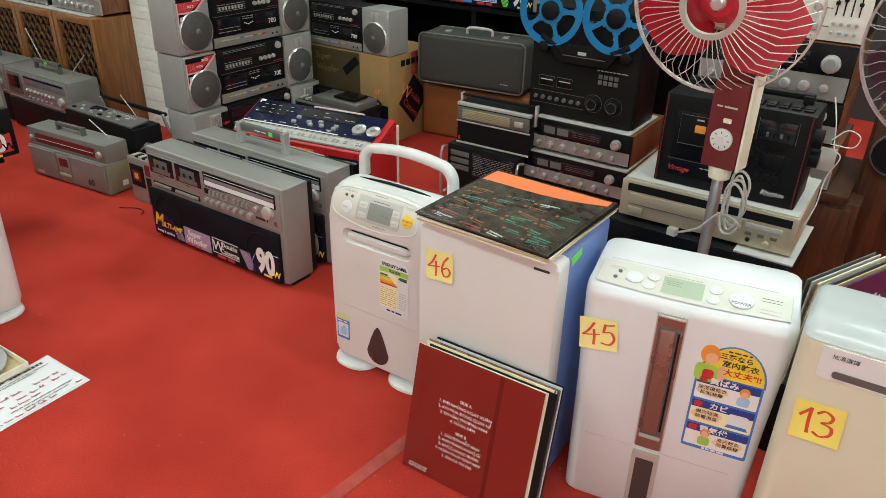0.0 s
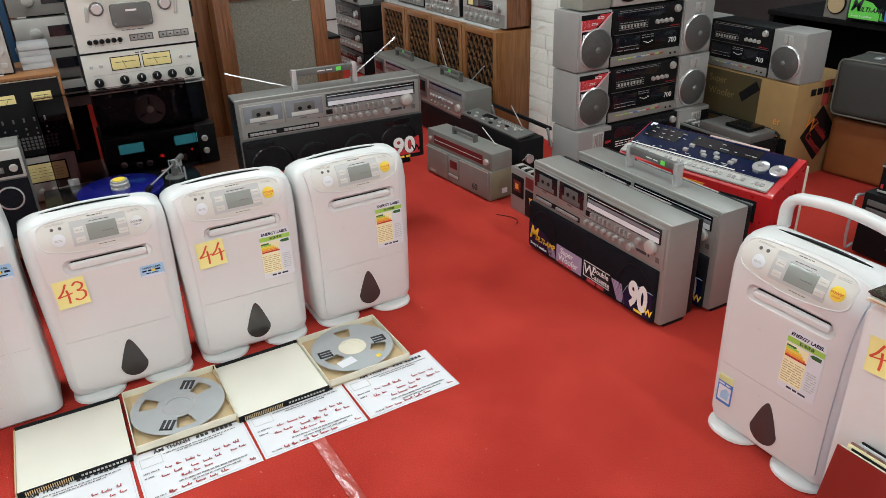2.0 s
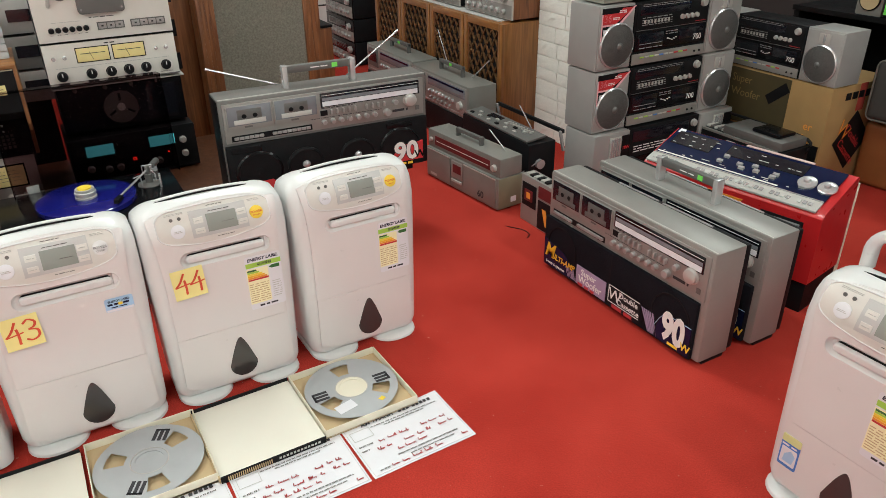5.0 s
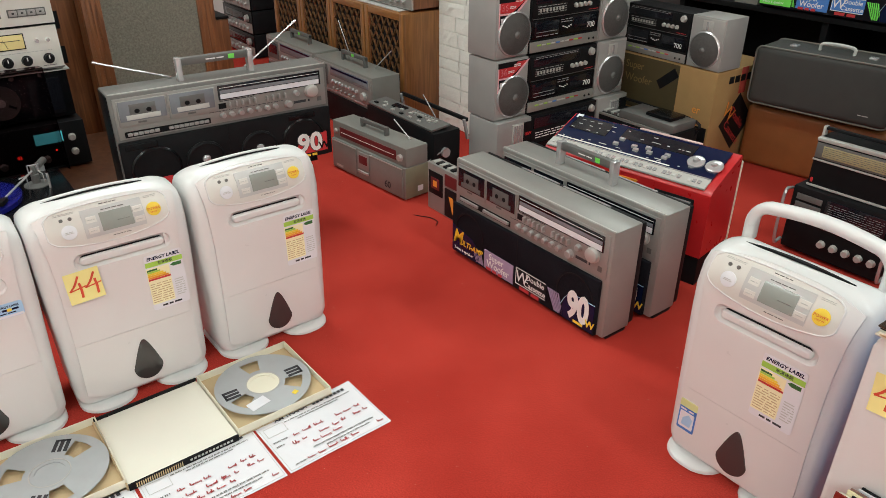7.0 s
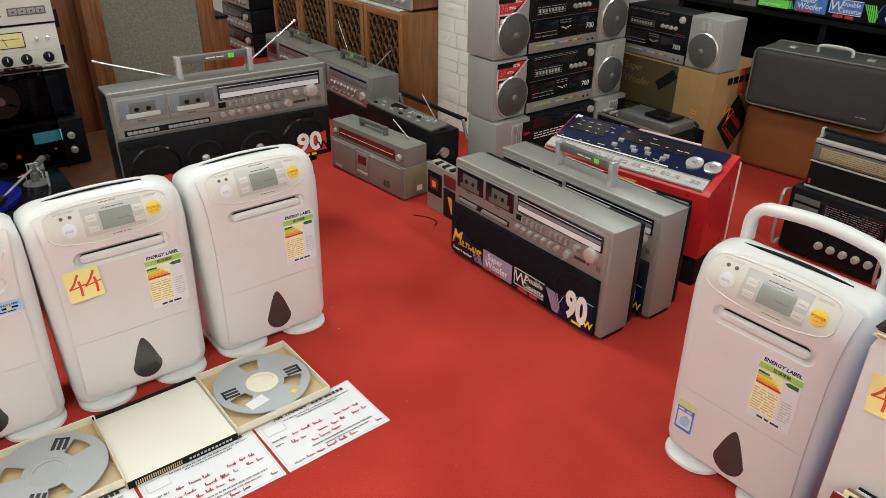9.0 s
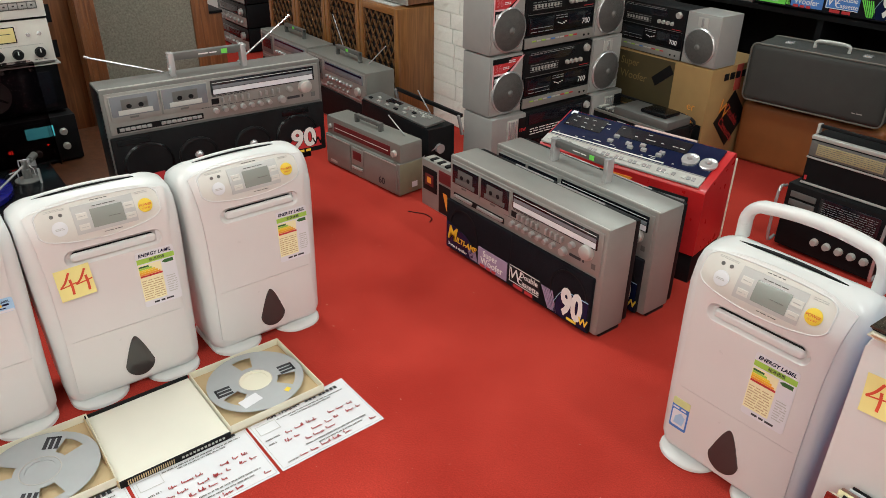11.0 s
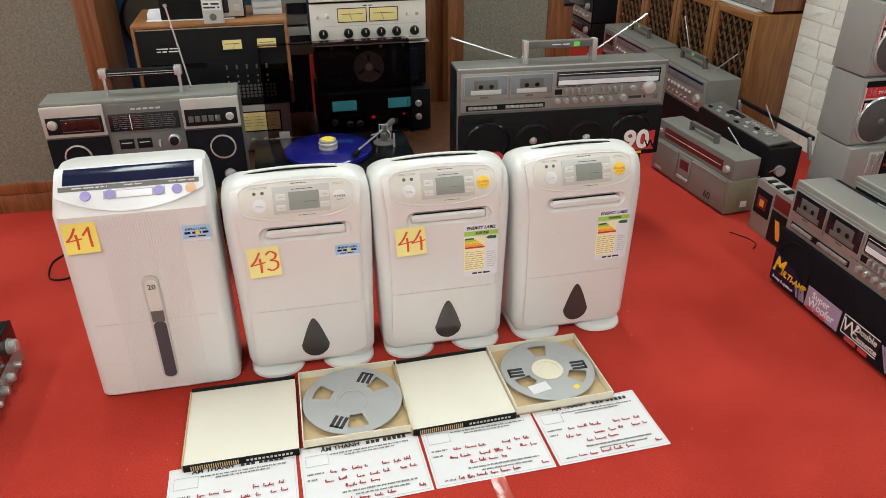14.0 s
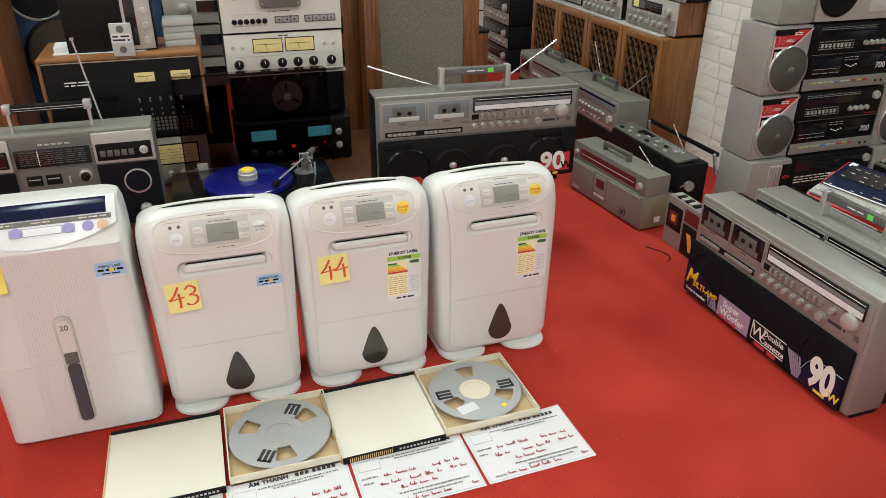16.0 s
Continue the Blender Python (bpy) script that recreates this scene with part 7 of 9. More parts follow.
    for q in (0.186, 0.413):
        part("grip_end", box(q, q + 0.024, 0.042, 0.073, h + 0.068, h + 0.098, 0.005), CHROME, hd)
    for q in (0.190, 0.418):
        part("handle_arm", box(q + 0.003, q + 0.013, 0.050, 0.066, h - 0.004, h + 0.080, 0.003), CHROME, hd)
    part("antenna", cyl((0.455, 0.09, h), (0.415, 0.10, h + 0.27), 0.0030, 8), CHROME, t)
    part("antenna_tip", cyl((0.415, 0.10, h + 0.27), (0.414, 0.10, h + 0.278), 0.006, 10), CHROME, t)


portable_radio()


def deck(name, x, y, z, rz, w, d, h, label, front, shell, category="hi-fi unit", group=""):
    t = thing(name, x, y, z, rz, label, category, group)
    part("case", box(0, w, 0.006, d, 0.008, h, 0.004), shell, t)
    part("front_plate", box(0.0, w, 0.0, 0.010, 0.006, h, 0.002), front, t)
    for q in (0.04, w - 0.07):
        part("foot", box(q, q + 0.03, 0.04, 0.07, 0.0, 0.010), BLACK, t)
        part("foot", box(q, q + 0.03, d - 0.07, d - 0.04, 0.0, 0.010), BLACK, t)
    return t


# wood-cased cassette deck
nk = deck("cassette_deck", -1.60, -2.055, 0.468, 90, 0.505, 0.30, 0.290, "black cassette deck in a wooden case with yellow meters", BLACK, WALNUT)
part("wood_side", box(-0.012, 0.0, -0.006, 0.30, 0.0, 0.298, 0.003), OAK, nk)
part("wood_side", box(0.505, 0.517, -0.006, 0.30, 0.0, 0.298, 0.003), OAK, nk)
part("wood_top", box(-0.012, 0.517, -0.006, 0.30, 0.290, 0.302, 0.003), OAKX, nk)
for x0 in (0.275, 0.395):
    mt = part("meter", box(x0 + 0.010, x0 + 0.076, -0.003, 0.0, 0.205, 0.240, 0.002), METERY, nk, "lit yellow level meter")
    part("needle", moved(box(-0.0006, 0.0006, -0.0036, -0.003, 0, 0.022), x0 + 0.043, 0, 0.208, 0, 30), INK, mt)
    part("meter_frame", box(x0 + 0.007, x0 + 0.079, -0.005, -0.002, 0.202, 0.208, 0.001), BLACK, mt)
    part("meter_arc", box(x0 + 0.018, x0 + 0.068, -0.0036, -0.002, 0.226, 0.228), INK, mt)
bars(nk, 0.06, 0.14, 0.205, 0.225, -0.001, 2, WHITEINK, seed=2, fill=0.4)
part("edge_line", box(0.002, 0.503, -0.002, 0.0, 0.284, 0.2875), CHAMP, nk)
part("tape_slot", box(0.04, 0.22, -0.003, 0.0, 0.15, 0.165), GLOSSB, nk)
part("tape_slot", box(0.04, 0.22, -0.003, 0.0, 0.06, 0.075), GLOSSB, nk)
for k in range(5):
    part("switch", box(0.285 + 0.035 * k, 0.291 + 0.035 * k, -0.010, 0.0, 0.137, 0.151, 0.001), STEELD, nk)
    for r in range(2):
        part("switch", box(0.285 + 0.035 * k, 0.291 + 0.035 * k, -0.008, 0.0, 0.107 - 0.02 * r, 0.113 - 0.02 * r, 0.001), STEELD, nk)
for k in range(12):
    for r in range(4):
        part("equaliser_key", box(0.29 + 0.014 * k, 0.299 + 0.014 * k, -0.004, 0.0, 0.030 + 0.013 * r, 0.038 + 0.013 * r), STEELD, nk, smooth=0)

tn = deck("tuner", -1.60, -1.80, 0.283, 90, 0.24, 0.25, 0.182, "small silver amplifier with a yellow lit window", SILVERL, BLACK)
part("window", box(0.035, 0.20, -0.003, 0.0, 0.085, 0.155, 0.002), METERY, tn, "yellow lit window")
bars(tn, 0.05, 0.185, 0.098, 0.145, -0.0034, 4, STEELD, seed=5, fill=0.12)
part("window_frame", box(0.030, 0.205, -0.002, 0.0, 0.080, 0.160), BLACK, tn)
for k in range(4):
    knob(tn, 0.05 + 0.045 * k, 0.0, 0.045, 0.010, 0.014, SILVERL)

# things on the wood-cased deck
pr = thing("radio", -1.665, -1.97, 0.770, 90, "black radio with a silver dial side standing on a deck", "radio")
part("body", box(0, 0.29, 0, 0.10, 0, 0.23, 0.006), BLACK, pr)
part("dial_side", box(0.19, 0.285, -0.005, 0.002, 0.006, 0.224, 0.003), SILVERL, pr)
part("dial", box(0.20, 0.235, -0.007, -0.004, 0.02, 0.21, 0.002), DARKGLASS, pr)
for k in range(4):
    knob(pr, 0.262, -0.005, 0.035 + 0.05 * k, 0.012, 0.010, SILVERL)
part("top_plate", box(0.0, 0.29, 0.004, 0.096, 0.229, 0.240, 0.003), SILVERL, pr)
part("wood_rail", box(0.0, 0.29, 0.03, 0.05, 0.275, 0.290, 0.004), OAKX, pr)
for q in (0.0, 0.278):
    part("rail_bracket", box(q, q + 0.012, 0.028, 0.052, 0.236, 0.292, 0.002), CHROME, pr)
cs = thing("cassette_tape", -1.585, -1.82, 0.7705, 84, "boxed cassette tape with a printed silver cover standing upright", "cassette")
part("case", box(0, 0.068, 0, 0.016, 0, 0.108, 0.002), GREYP, cs)
part("cover", box(0.003, 0.065, -0.001, 0.001, 0.045, 0.075), PAPER, cs)
bars(cs, 0.006, 0.060, 0.048, 0.072, -0.0012, 2, INK, fill=0.5)
part("spool", moved(lathe([(0.012, 0), (0.012, -0.002)], 16), 0.034, 0, 0.090), STEELD, cs)
part("spool", moved(lathe([(0.012, 0), (0.012, -0.002)], 16), 0.034, 0, 0.022), STEELD, cs)
CLEARBOX = mat("frosted clear plastic", (0.85, 0.87, 0.88), 0.3, 0, 0.05, 20, trans=0.5)
for k in range(4):
    cb = thing("plastic_box", -1.70 + 0.004 * (k % 2), -1.655, 0.7705 + 0.024 * k, 90 + 3 * (k % 3), "clear plastic cassette box in a small stack", "plastic box", "stack of clear plastic boxes")
    part("case", box(0, 0.105, 0, 0.085, 0, 0.021, 0.003), CLEARBOX, cb)
    part("lid", box(0.002, 0.103, 0.002, 0.083, 0.021, 0.0235, 0.001), CLEARBOX, cb)
pp = thing("paper_sheet", -1.66, -2.02, 0.7705, 88, "white papers lying on a wooden deck", "paper")
part("sheet", box(0, 0.30, 0, 0.06, 0, 0.002), PAPER, pp)
part("sheet", moved(box(0, 0.11, 0, 0.09, 0.002, 0.022, 0.002), 0.0, 0.03, 0, 0, 0, 4), PAPER, pp)


# turntable with its smoked lid open
def turntable():
    t = thing("turntable", -1.20, -1.70, 0.283, 90, "turntable with a blue platter and open smoked lid", "turntable")
    part("plinth", box(0, 0.56, 0, 0.36, 0.012, 0.060, 0.005), GLOSSB, t)
    for q in ((0.03, 0.03), (0.50, 0.03), (0.03, 0.30), (0.50, 0.30)):
        part("foot", cyl((q[0] + 0.02, q[1] + 0.02, 0.0), (q[0] + 0.02, q[1] + 0.02, 0.014), 0.02, 16), BLACK, t)
    cx, cy = 0.26, 0.172
    part("platter", moved(lathe([(0.02, 0.060), (0.152, 0.060), (0.155, 0.064), (0.155, 0.078), (0.150, 0.081), (0.01, 0.081)], 56, axis="z"), cx, cy, 0), PLATTER, t, "glossy blue acrylic platter")
    c = part("record_clamp", moved(lathe([(0.034, 0.081), (0.034, 0.086), (0.031, 0.088), (0.031, 0.094), (0.034, 0.096), (0.034, 0.102), (0.030, 0.104), (0.030, 0.112), (0.012, 0.112)], 32, axis="z"), cx, cy, 0), SILVERL, t, "ribbed silver record clamp")
    part("clamp_cap", moved(lathe([(0.022, 0.112), (0.022, 0.116), (0.012, 0.117)], 24, axis="z"), cx, cy, 0), YELL, c)
    ax, ay = 0.47, 0.235
    part("arm_base", moved(lathe([(0.040, 0.060), (0.040, 0.063), (0.020, 0.065), (0.013, 0.068), (0.013, 0.098), (0.010, 0.100)], 28, axis="z"), ax, ay, 0), STEELD, t)
    arm = part("tonearm", cyl((ax + 0.03, ay + 0.045, 0.116), (ax - 0.115, ay - 0.16, 0.098), 0.0036, 10), CHROME, t, "chrome tonearm")
    part("headshell", moved(box(-0.008, 0.008, -0.03, 0.012, -0.010, 0.004, 0.002), ax - 0.118, ay - 0.168, 0.098, 0, 0, -30), BLACK, arm)
    part("counterweight", cyl((ax + 0.022, ay + 0.032, 0.115), (ax + 0.044, ay + 0.064, 0.119), 0.011, 18), STEELD, arm)
    part("pivot", cyl((ax, ay, 0.098), (ax, ay, 0.128), 0.009, 14, bev=0.001), STEELD, arm)
    part("pivot_yoke", tube([(ax - 0.016, ay, 0.100), (ax - 0.016, ay, 0.130), (ax + 0.016, ay, 0.130), (ax + 0.016, ay, 0.100)], 0.0025, 6), CHROME, arm)
    part("weight_thread", tube([(ax + 0.012, ay - 0.012, 0.112), (ax + 0.020, ay - 0.030, 0.104), (ax + 0.020, ay - 0.034, 0.080)], 0.0014, 6), CHROME, arm)
    part("lift_arm", tube([(ax - 0.028, ay - 0.018, 0.064), (ax - 0.028, ay - 0.018, 0.104), (ax - 0.052, ay - 0.040, 0.106)], 0.0022, 6), CHROME, t)
    part("arm_rest", cyl((ax + 0.03, ay - 0.05, 0.06), (ax + 0.03, ay - 0.05, 0.110), 0.004, 10), CHROME, t)
    lid = part("lid", moved(box(0.0, 0.535, -0.003, 0.0, 0.0, 0.345, 0.001), 0.052, 0.365, 0.062, -8), GLASSY, t, "open smoked acrylic lid")
    for q in (0.0, 0.532):
        part("lid_side", moved(box(q, q + 0.003, -0.085, -0.003, 0.0, 0.345), 0.052, 0.365, 0.062, -8), GLASSY, lid)
    part("lid_front", moved(box(0, 0.535, -0.085, 0, 0.342, 0.345), 0.052, 0.365, 0.062, -8), GLASSY, lid)
    part("hinge", box(0.09, 0.13, 0.36, 0.375, 0.05, 0.085, 0.003), CHROME, lid)
    part("hinge", box(0.48, 0.52, 0.36, 0.375, 0.05, 0.085, 0.003), CHROME, lid)


GLASSY = mat("smoked clear acrylic", (0.34, 0.24, 0.25), 0.05, 0, 0.0, 10, trans=1.0)
GLASSY.node_tree.nodes["Principled BSDF"].inputs["IOR"].default_value = 1.05
turntable()

# rack of silver and black units behind the turntable
am = deck("amplifier", -1.72, -1.452, 0.642, 90, 0.440, 0.26, 0.152, "cream amplifier with two yellow meters and black knobs", mat("cream enamel", (0.76, 0.74, 0.68), 0.4, 0.1, 0.04, 12), BLACK)
for x0 in (0.105, 0.225):
    mt = part("meter", box(x0, x0 + 0.105, -0.003, 0.0, 0.085, 0.132, 0.002), METERY, am, "lit yellow level meter")
    part("meter_frame", box(x0 - 0.003, x0 + 0.108, -0.002, 0.0, 0.082, 0.135, 0.001), BLACK, mt)
    part("meter_arc", box(x0 + 0.012, x0 + 0.093, -0.0036, -0.002, 0.112, 0.114), INK, mt)
    part("needle", moved(box(-0.0008, 0.0008, -0.0038, -0.003, 0, 0.03), x0 + 0.052, 0, 0.09, 0, -20), INK, mt)
for q, r in ((0.045, 0.016), (0.14, 0.016), (0.205, 0.016), (0.265, 0.016), (0.325, 0.016), (0.395, 0.016)):
    k = knob(am, q, 0.0, 0.042, r, 0.018, BLACK)
    part("pointer", box(q - 0.0015, q + 0.0015, -0.0195, -0.0175, 0.044, 0.056), WHITEINK, k)
for q in (0.03, 0.065, 0.37, 0.405):
    knob(am, q, 0.0, 0.105, 0.006, 0.012, CHROME)
bars(am, 0.20, 0.235, 0.138, 0.146, -0.0006, 1, INK, seed=3)
bars(am, 0.03, 0.41, 0.068, 0.072, -0.0006, 1, GREYP, seed=4)
for q in (0.045, 0.14, 0.205, 0.265, 0.325, 0.395):
    bars(am, q - 0.022, q + 0.022, 0.016, 0.020, -0.0006, 1, STEELD, seed=int(q * 1000))
part("plate_edge", box(0.0, 0.44, -0.002, 0.0, 0.006, 0.010), STEELD, am)
cd = deck("cassette_deck", -1.74, -1.440, 0.462, 90, 0.43, 0.25, 0.175, "black cassette deck with a silver tape disc behind glass", GLOSSB, BLACK)
part("tape_disc", moved(lathe([(0.060, 0), (0.060, -0.002), (0.02, -0.003)], 36), 0.20, -0.0045, 0.085), STEELD, cd)
part("glass_front", box(0.02, 0.40, -0.006, -0.003, 0.02, 0.15, 0.002), DARKGLASS, cd)
part("top_cover", box(-0.01, 0.44, -0.02, 0.25, 0.1745, 0.178), SILVERL, cd)
for k, q in enumerate((0.06, 0.16, 0.25, 0.34)):
    knob(cd, q, 0.0, 0.162, 0.007, 0.010, STEELD)
part("disc_hub", moved(lathe([(0.014, 0), (0.014, -0.004), (0.010, -0.005)], 18), 0.20, -0.0065, 0.085), GREYP, cd)
for a in (0, 120, 240):
    part("disc_slot", moved(box(-0.004, 0.004, -0.0075, -0.006, 0.024, 0.050), 0.20, 0, 0.085, 0, a), BLACK, cd)
rc = deck("receiver", -1.70, -1.450, 0.283, 90, 0.45, 0.25, 0.172, "black receiver with cyan lit meters and red digits", BLACK, BLACK)
for x0 in (0.055, 0.275):
    part("meter", box(x0, x0 + 0.095, -0.003, 0.0, 0.105, 0.145, 0.002), METERB, rc, "cyan lit meter")
lettering("02", 0.016, REDLED, rc, face_m(0.215, -0.001, 0.072), 0.0003)
part("red_lamp", box(0.335, 0.341, -0.002, 0.0, 0.075, 0.080), REDLED, rc)
for q, zz in ((0.40, 0.115), (0.40, 0.06), (0.06, 0.06), (0.12, 0.05), (0.16, 0.05), (0.30, 0.05)):
    knob(rc, q, 0.0, zz, 0.012, 0.014, SILVERL if q > 0.35 else STEELD)
rd = deck("reel_deck", -1.71, -1.452, 0.797, 90, 0.440, 0.24, 0.40, "cream reel tape deck with a dark head cover and silver reels", MATS["cream enamel"], BLACK)
part("head_cover", plate(rrect(0.15, 0.085, 0.012, 4, 0.215, 0.135), -0.025, 0.0, bev=0.004), STEELD, rd, "dark head cover")
part("cover_badge", box(0.195, 0.235, -0.0262, -0.025, 0.150, 0.157), WHITEINK, rd)
for q in (0.150, 0.280):
    knob(rd, q, -0.012, 0.108, 0.004, 0.016, CHROME, "guide_pin")
for k in range(6):
    knob(rd, 0.045 + 0.022 * k, 0.0, 0.045, 0.0085, 0.012, BLACK)
    bars(rd, 0.039 + 0.022 * k, 0.051 + 0.022 * k, 0.028, 0.031, -0.0006, 1, STEELD, seed=k)
for x0, n in ((0.195, 3), (0.305, 4)):
    part("key_frame", box(x0 - 0.004, x0 + 0.028 * n + 0.001, -0.002, 0.0, 0.034, 0.060), STEELD, rd)
    for k in range(n):
        part("key", box(x0 + 0.028 * k, x0 + 0.025 + 0.028 * k, -0.006, 0.0, 0.038, 0.056, 0.002), PALESILVER, rd)
        part("key_mark", box(x0 + 0.009 + 0.028 * k, x0 + 0.016 + 0.028 * k, -0.0066, -0.006, 0.045, 0.050), INK, rd)
bars(rd, 0.17, 0.25, 0.075, 0.081, -0.0006, 1, STEELD, seed=14)
bars(rd, 0.05, 0.14, 0.068, 0.072, -0.0006, 1, GREYP, seed=15)
for q in (0.095, 0.345):
    k = knob(rd, q, 0.0, 0.165, 0.021, 0.022, CHROME)
    part("roller_rim", moved(lathe([(0.026, 0), (0.026, -0.006), (0.022, -0.008)], 24), q, 0, 0.165), STEELD, k)
    part("tension_arm", moved(box(-0.006, 0.006, -0.010, 0.0, -0.055, 0.0, 0.004), q + (-0.035 if q < 0.2 else 0.045), 0, 0.175, 0, 8), SILVERL, rd)
for q in (0.105, 0.345):
    rl = part("reel", moved(lathe([(0.125, -0.020), (0.125, -0.022), (0.03, -0.022)], 44), q, 0, 0.33), SILVERL, rd, "silver tape reel")
    for a in (0, 120, 240):
        part("reel_mark", moved(box(-0.02, 0.02, -0.0235, -0.022, 0.05, 0.09), q, 0, 0.33, 0, a + 20), INK, rl)

# loudspeakers behind
def grille_speaker(x, y, rz, w, d, h, label, frame, plinth):
    t = thing("floor_loudspeaker", x, y, 0, rz, label, "loudspeaker", "large wooden floor loudspeakers")
    part("cabinet", box(0, w, 0.02, d, plinth, h, 0.006), frame, t)
    part("plinth", box(0.01, w - 0.01, 0.0, d, 0.0, plinth, 0.004), WALNUT, t)
    for x0, x1 in ((0.0, 0.075), (w - 0.075, w)):
        part("stile", box(x0, x1, -0.004, 0.022, plinth + 0.002, h, 0.006), frame, t)
        for k in range(3):
            part("stile_groove", box(x0 + 0.016 + 0.018 * k, x0 + 0.021 + 0.018 * k, -0.0055, -0.003, plinth + 0.05, h - 0.06), WALNUT, t)
    part("rail", box(0.075, w - 0.075, -0.002, 0.022, h - 0.05, h - 0.001, 0.006), frame, t)
    part("rail", box(0.075, w - 0.075, -0.002, 0.022, plinth + 0.001, plinth + 0.05, 0.006), frame, t)
    part("grille", box(0.075, w - 0.075, 0.006, 0.024, plinth + 0.05, h - 0.05), GREYCLOTH, t, "grey flecked grille cloth")
    part("badge", box(w * 0.70, w * 0.70 + 0.06, 0.003, 0.007, h - 0.075, h - 0.062), SILVERL, t)


grille_speaker(-1.86, -2.98, 90, 0.76, 0.38, 1.25, "tall wooden floor loudspeaker with grey grille cloth", WALNUT, 0.08)
grille_speaker(-2.10, -0.84, 90, 0.54, 0.40, 0.94, "wooden floor loudspeaker with grey flecked grille cloth", WALNUT, 0.06)

bs = thing("studio_loudspeaker", -2.30, -2.30, 0, 90, "wooden loudspeaker with a blue baffle and large black cones", "loudspeaker")
part("cabinet", box(0, 0.66, 0.01, 0.35, 0.0, 1.35, 0.006), WALNUT, bs)
part("baffle", box(0.03, 0.63, -0.004, 0.012, 0.05, 1.32, 0.003), mat("blue baffle paint", (0.03, 0.09, 0.19), 0.6, 0, 0.1, 12), bs, "blue painted baffle")
cone(bs, 0.16, 0.90, 0.105, -0.005, False, GREYP)
cone(bs, 0.23, 0.65, 0.145, -0.005, False, BLACK, mat("brown paper cone", (0.05, 0.038, 0.028), 0.8))
cone(bs, 0.48, 1.10, 0.07, -0.005, False, SILVERL)
sb = thing("equipment_rack", -2.20, -1.60, 0, 90, "dark rack with silver audio units behind the turntable", "rack")
part("frame", box(0, 0.15, 0.0, 0.4, 0, 1.3, 0.004), BLACK, sb)
part("side_panel", box(0.62, 0.76, 0.0, 0.42, 0, 1.35, 0.006), WALNUT, sb, "tall walnut side panel with slots")
for k in range(4):
    part("slot", box(0.655, 0.685, -0.003, 0.002, 0.55 + 0.14 * k, 0.62 + 0.14 * k), BLACK, sb)
for k in range(5):
    u = part("unit", box(-0.06, 0.24, -0.05, 0.0, 0.50 + 0.135 * k, 0.625 + 0.135 * k, 0.003), SILVER if k % 2 else SILVERL, sb, "silver audio unit")
    knob(u, 0.02, -0.05, 0.56 + 0.135 * k, 0.022, 0.016, SILVERL)
    part("unit_window", box(0.07, 0.2, -0.053, -0.049, 0.545 + 0.135 * k, 0.59 + 0.135 * k), DARKGLASS, u)


# ---------- loudspeaker cabinets with carved lattice ----------
def lattice_cabinet(x0, w):
    t = thing("loudspeaker_cabinet", x0, 0.64, 0, 0, "oak loudspeaker cabinet with a carved lattice front", "loudspeaker", "lattice-fronted loudspeaker cabinets")
    h = 0.605
    part("cabinet", box(0, w, 0.012, 0.36, 0.0, h, 0.005), OAK, t)
    part("grille_cloth", box(0.035, w - 0.035, 0.006, 0.014, 0.04, h - 0.035), BLACK, t)
    for a in (box(0, 0.035, -0.006, 0.014, 0.0, h, 0.004), box(w - 0.035, w, -0.006, 0.014, 0.0, h, 0.004)):
        part("stile", a, OAK, t)
    for a in (box(0.035, w - 0.035, -0.005, 0.014, h - 0.036, h - 0.001, 0.004), box(0.035, w - 0.035, -0.005, 0.014, 0.001, 0.04, 0.004)):
        part("rail", a, OAKX, t)
    for q in ((0.035, 0.045, 0.04, h - 0.036), (w - 0.045, w - 0.035, 0.04, h - 0.036)):
        part("inner_frame", box(q[0], q[1], -0.001, 0.012, q[2], q[3], 0.002), WALNUT, t)
    b = bmesh.new()
    n = 10
    px = (w - 0.09) / n
    pz = (h - 0.076) / 12
    for i in range(n):
        for k in range(12):
            xa, xb = 0.045 + px * i, 0.045 + px * (i + 1)
            if (i + k) % 2:
                xa, xb = xb, xa
            za, zb = 0.04 + pz * k, 0.04 + pz * (k + 1)
            for e in (0.0035,):
                merge(b, plate([(xa - e, za), (xa + e, za), (xb + e, zb), (xb - e, zb)], -0.003, 0.008))
            xm, zm = 0.045 + px * (i + 0.5), (za + zb) / 2
            if k % 2 == 0:
                merge(b, plate([(xm - 0.006, zm), (xm, zm - 0.018), (xm + 0.006, zm), (xm, zm + 0.018)], 0.001, 0.008))
    part("lattice", b, LATTICE, t, "carved dark lattice")


for k in range(4):
    lattice_cabinet(-2.375 - 0.385 * k, 0.375)


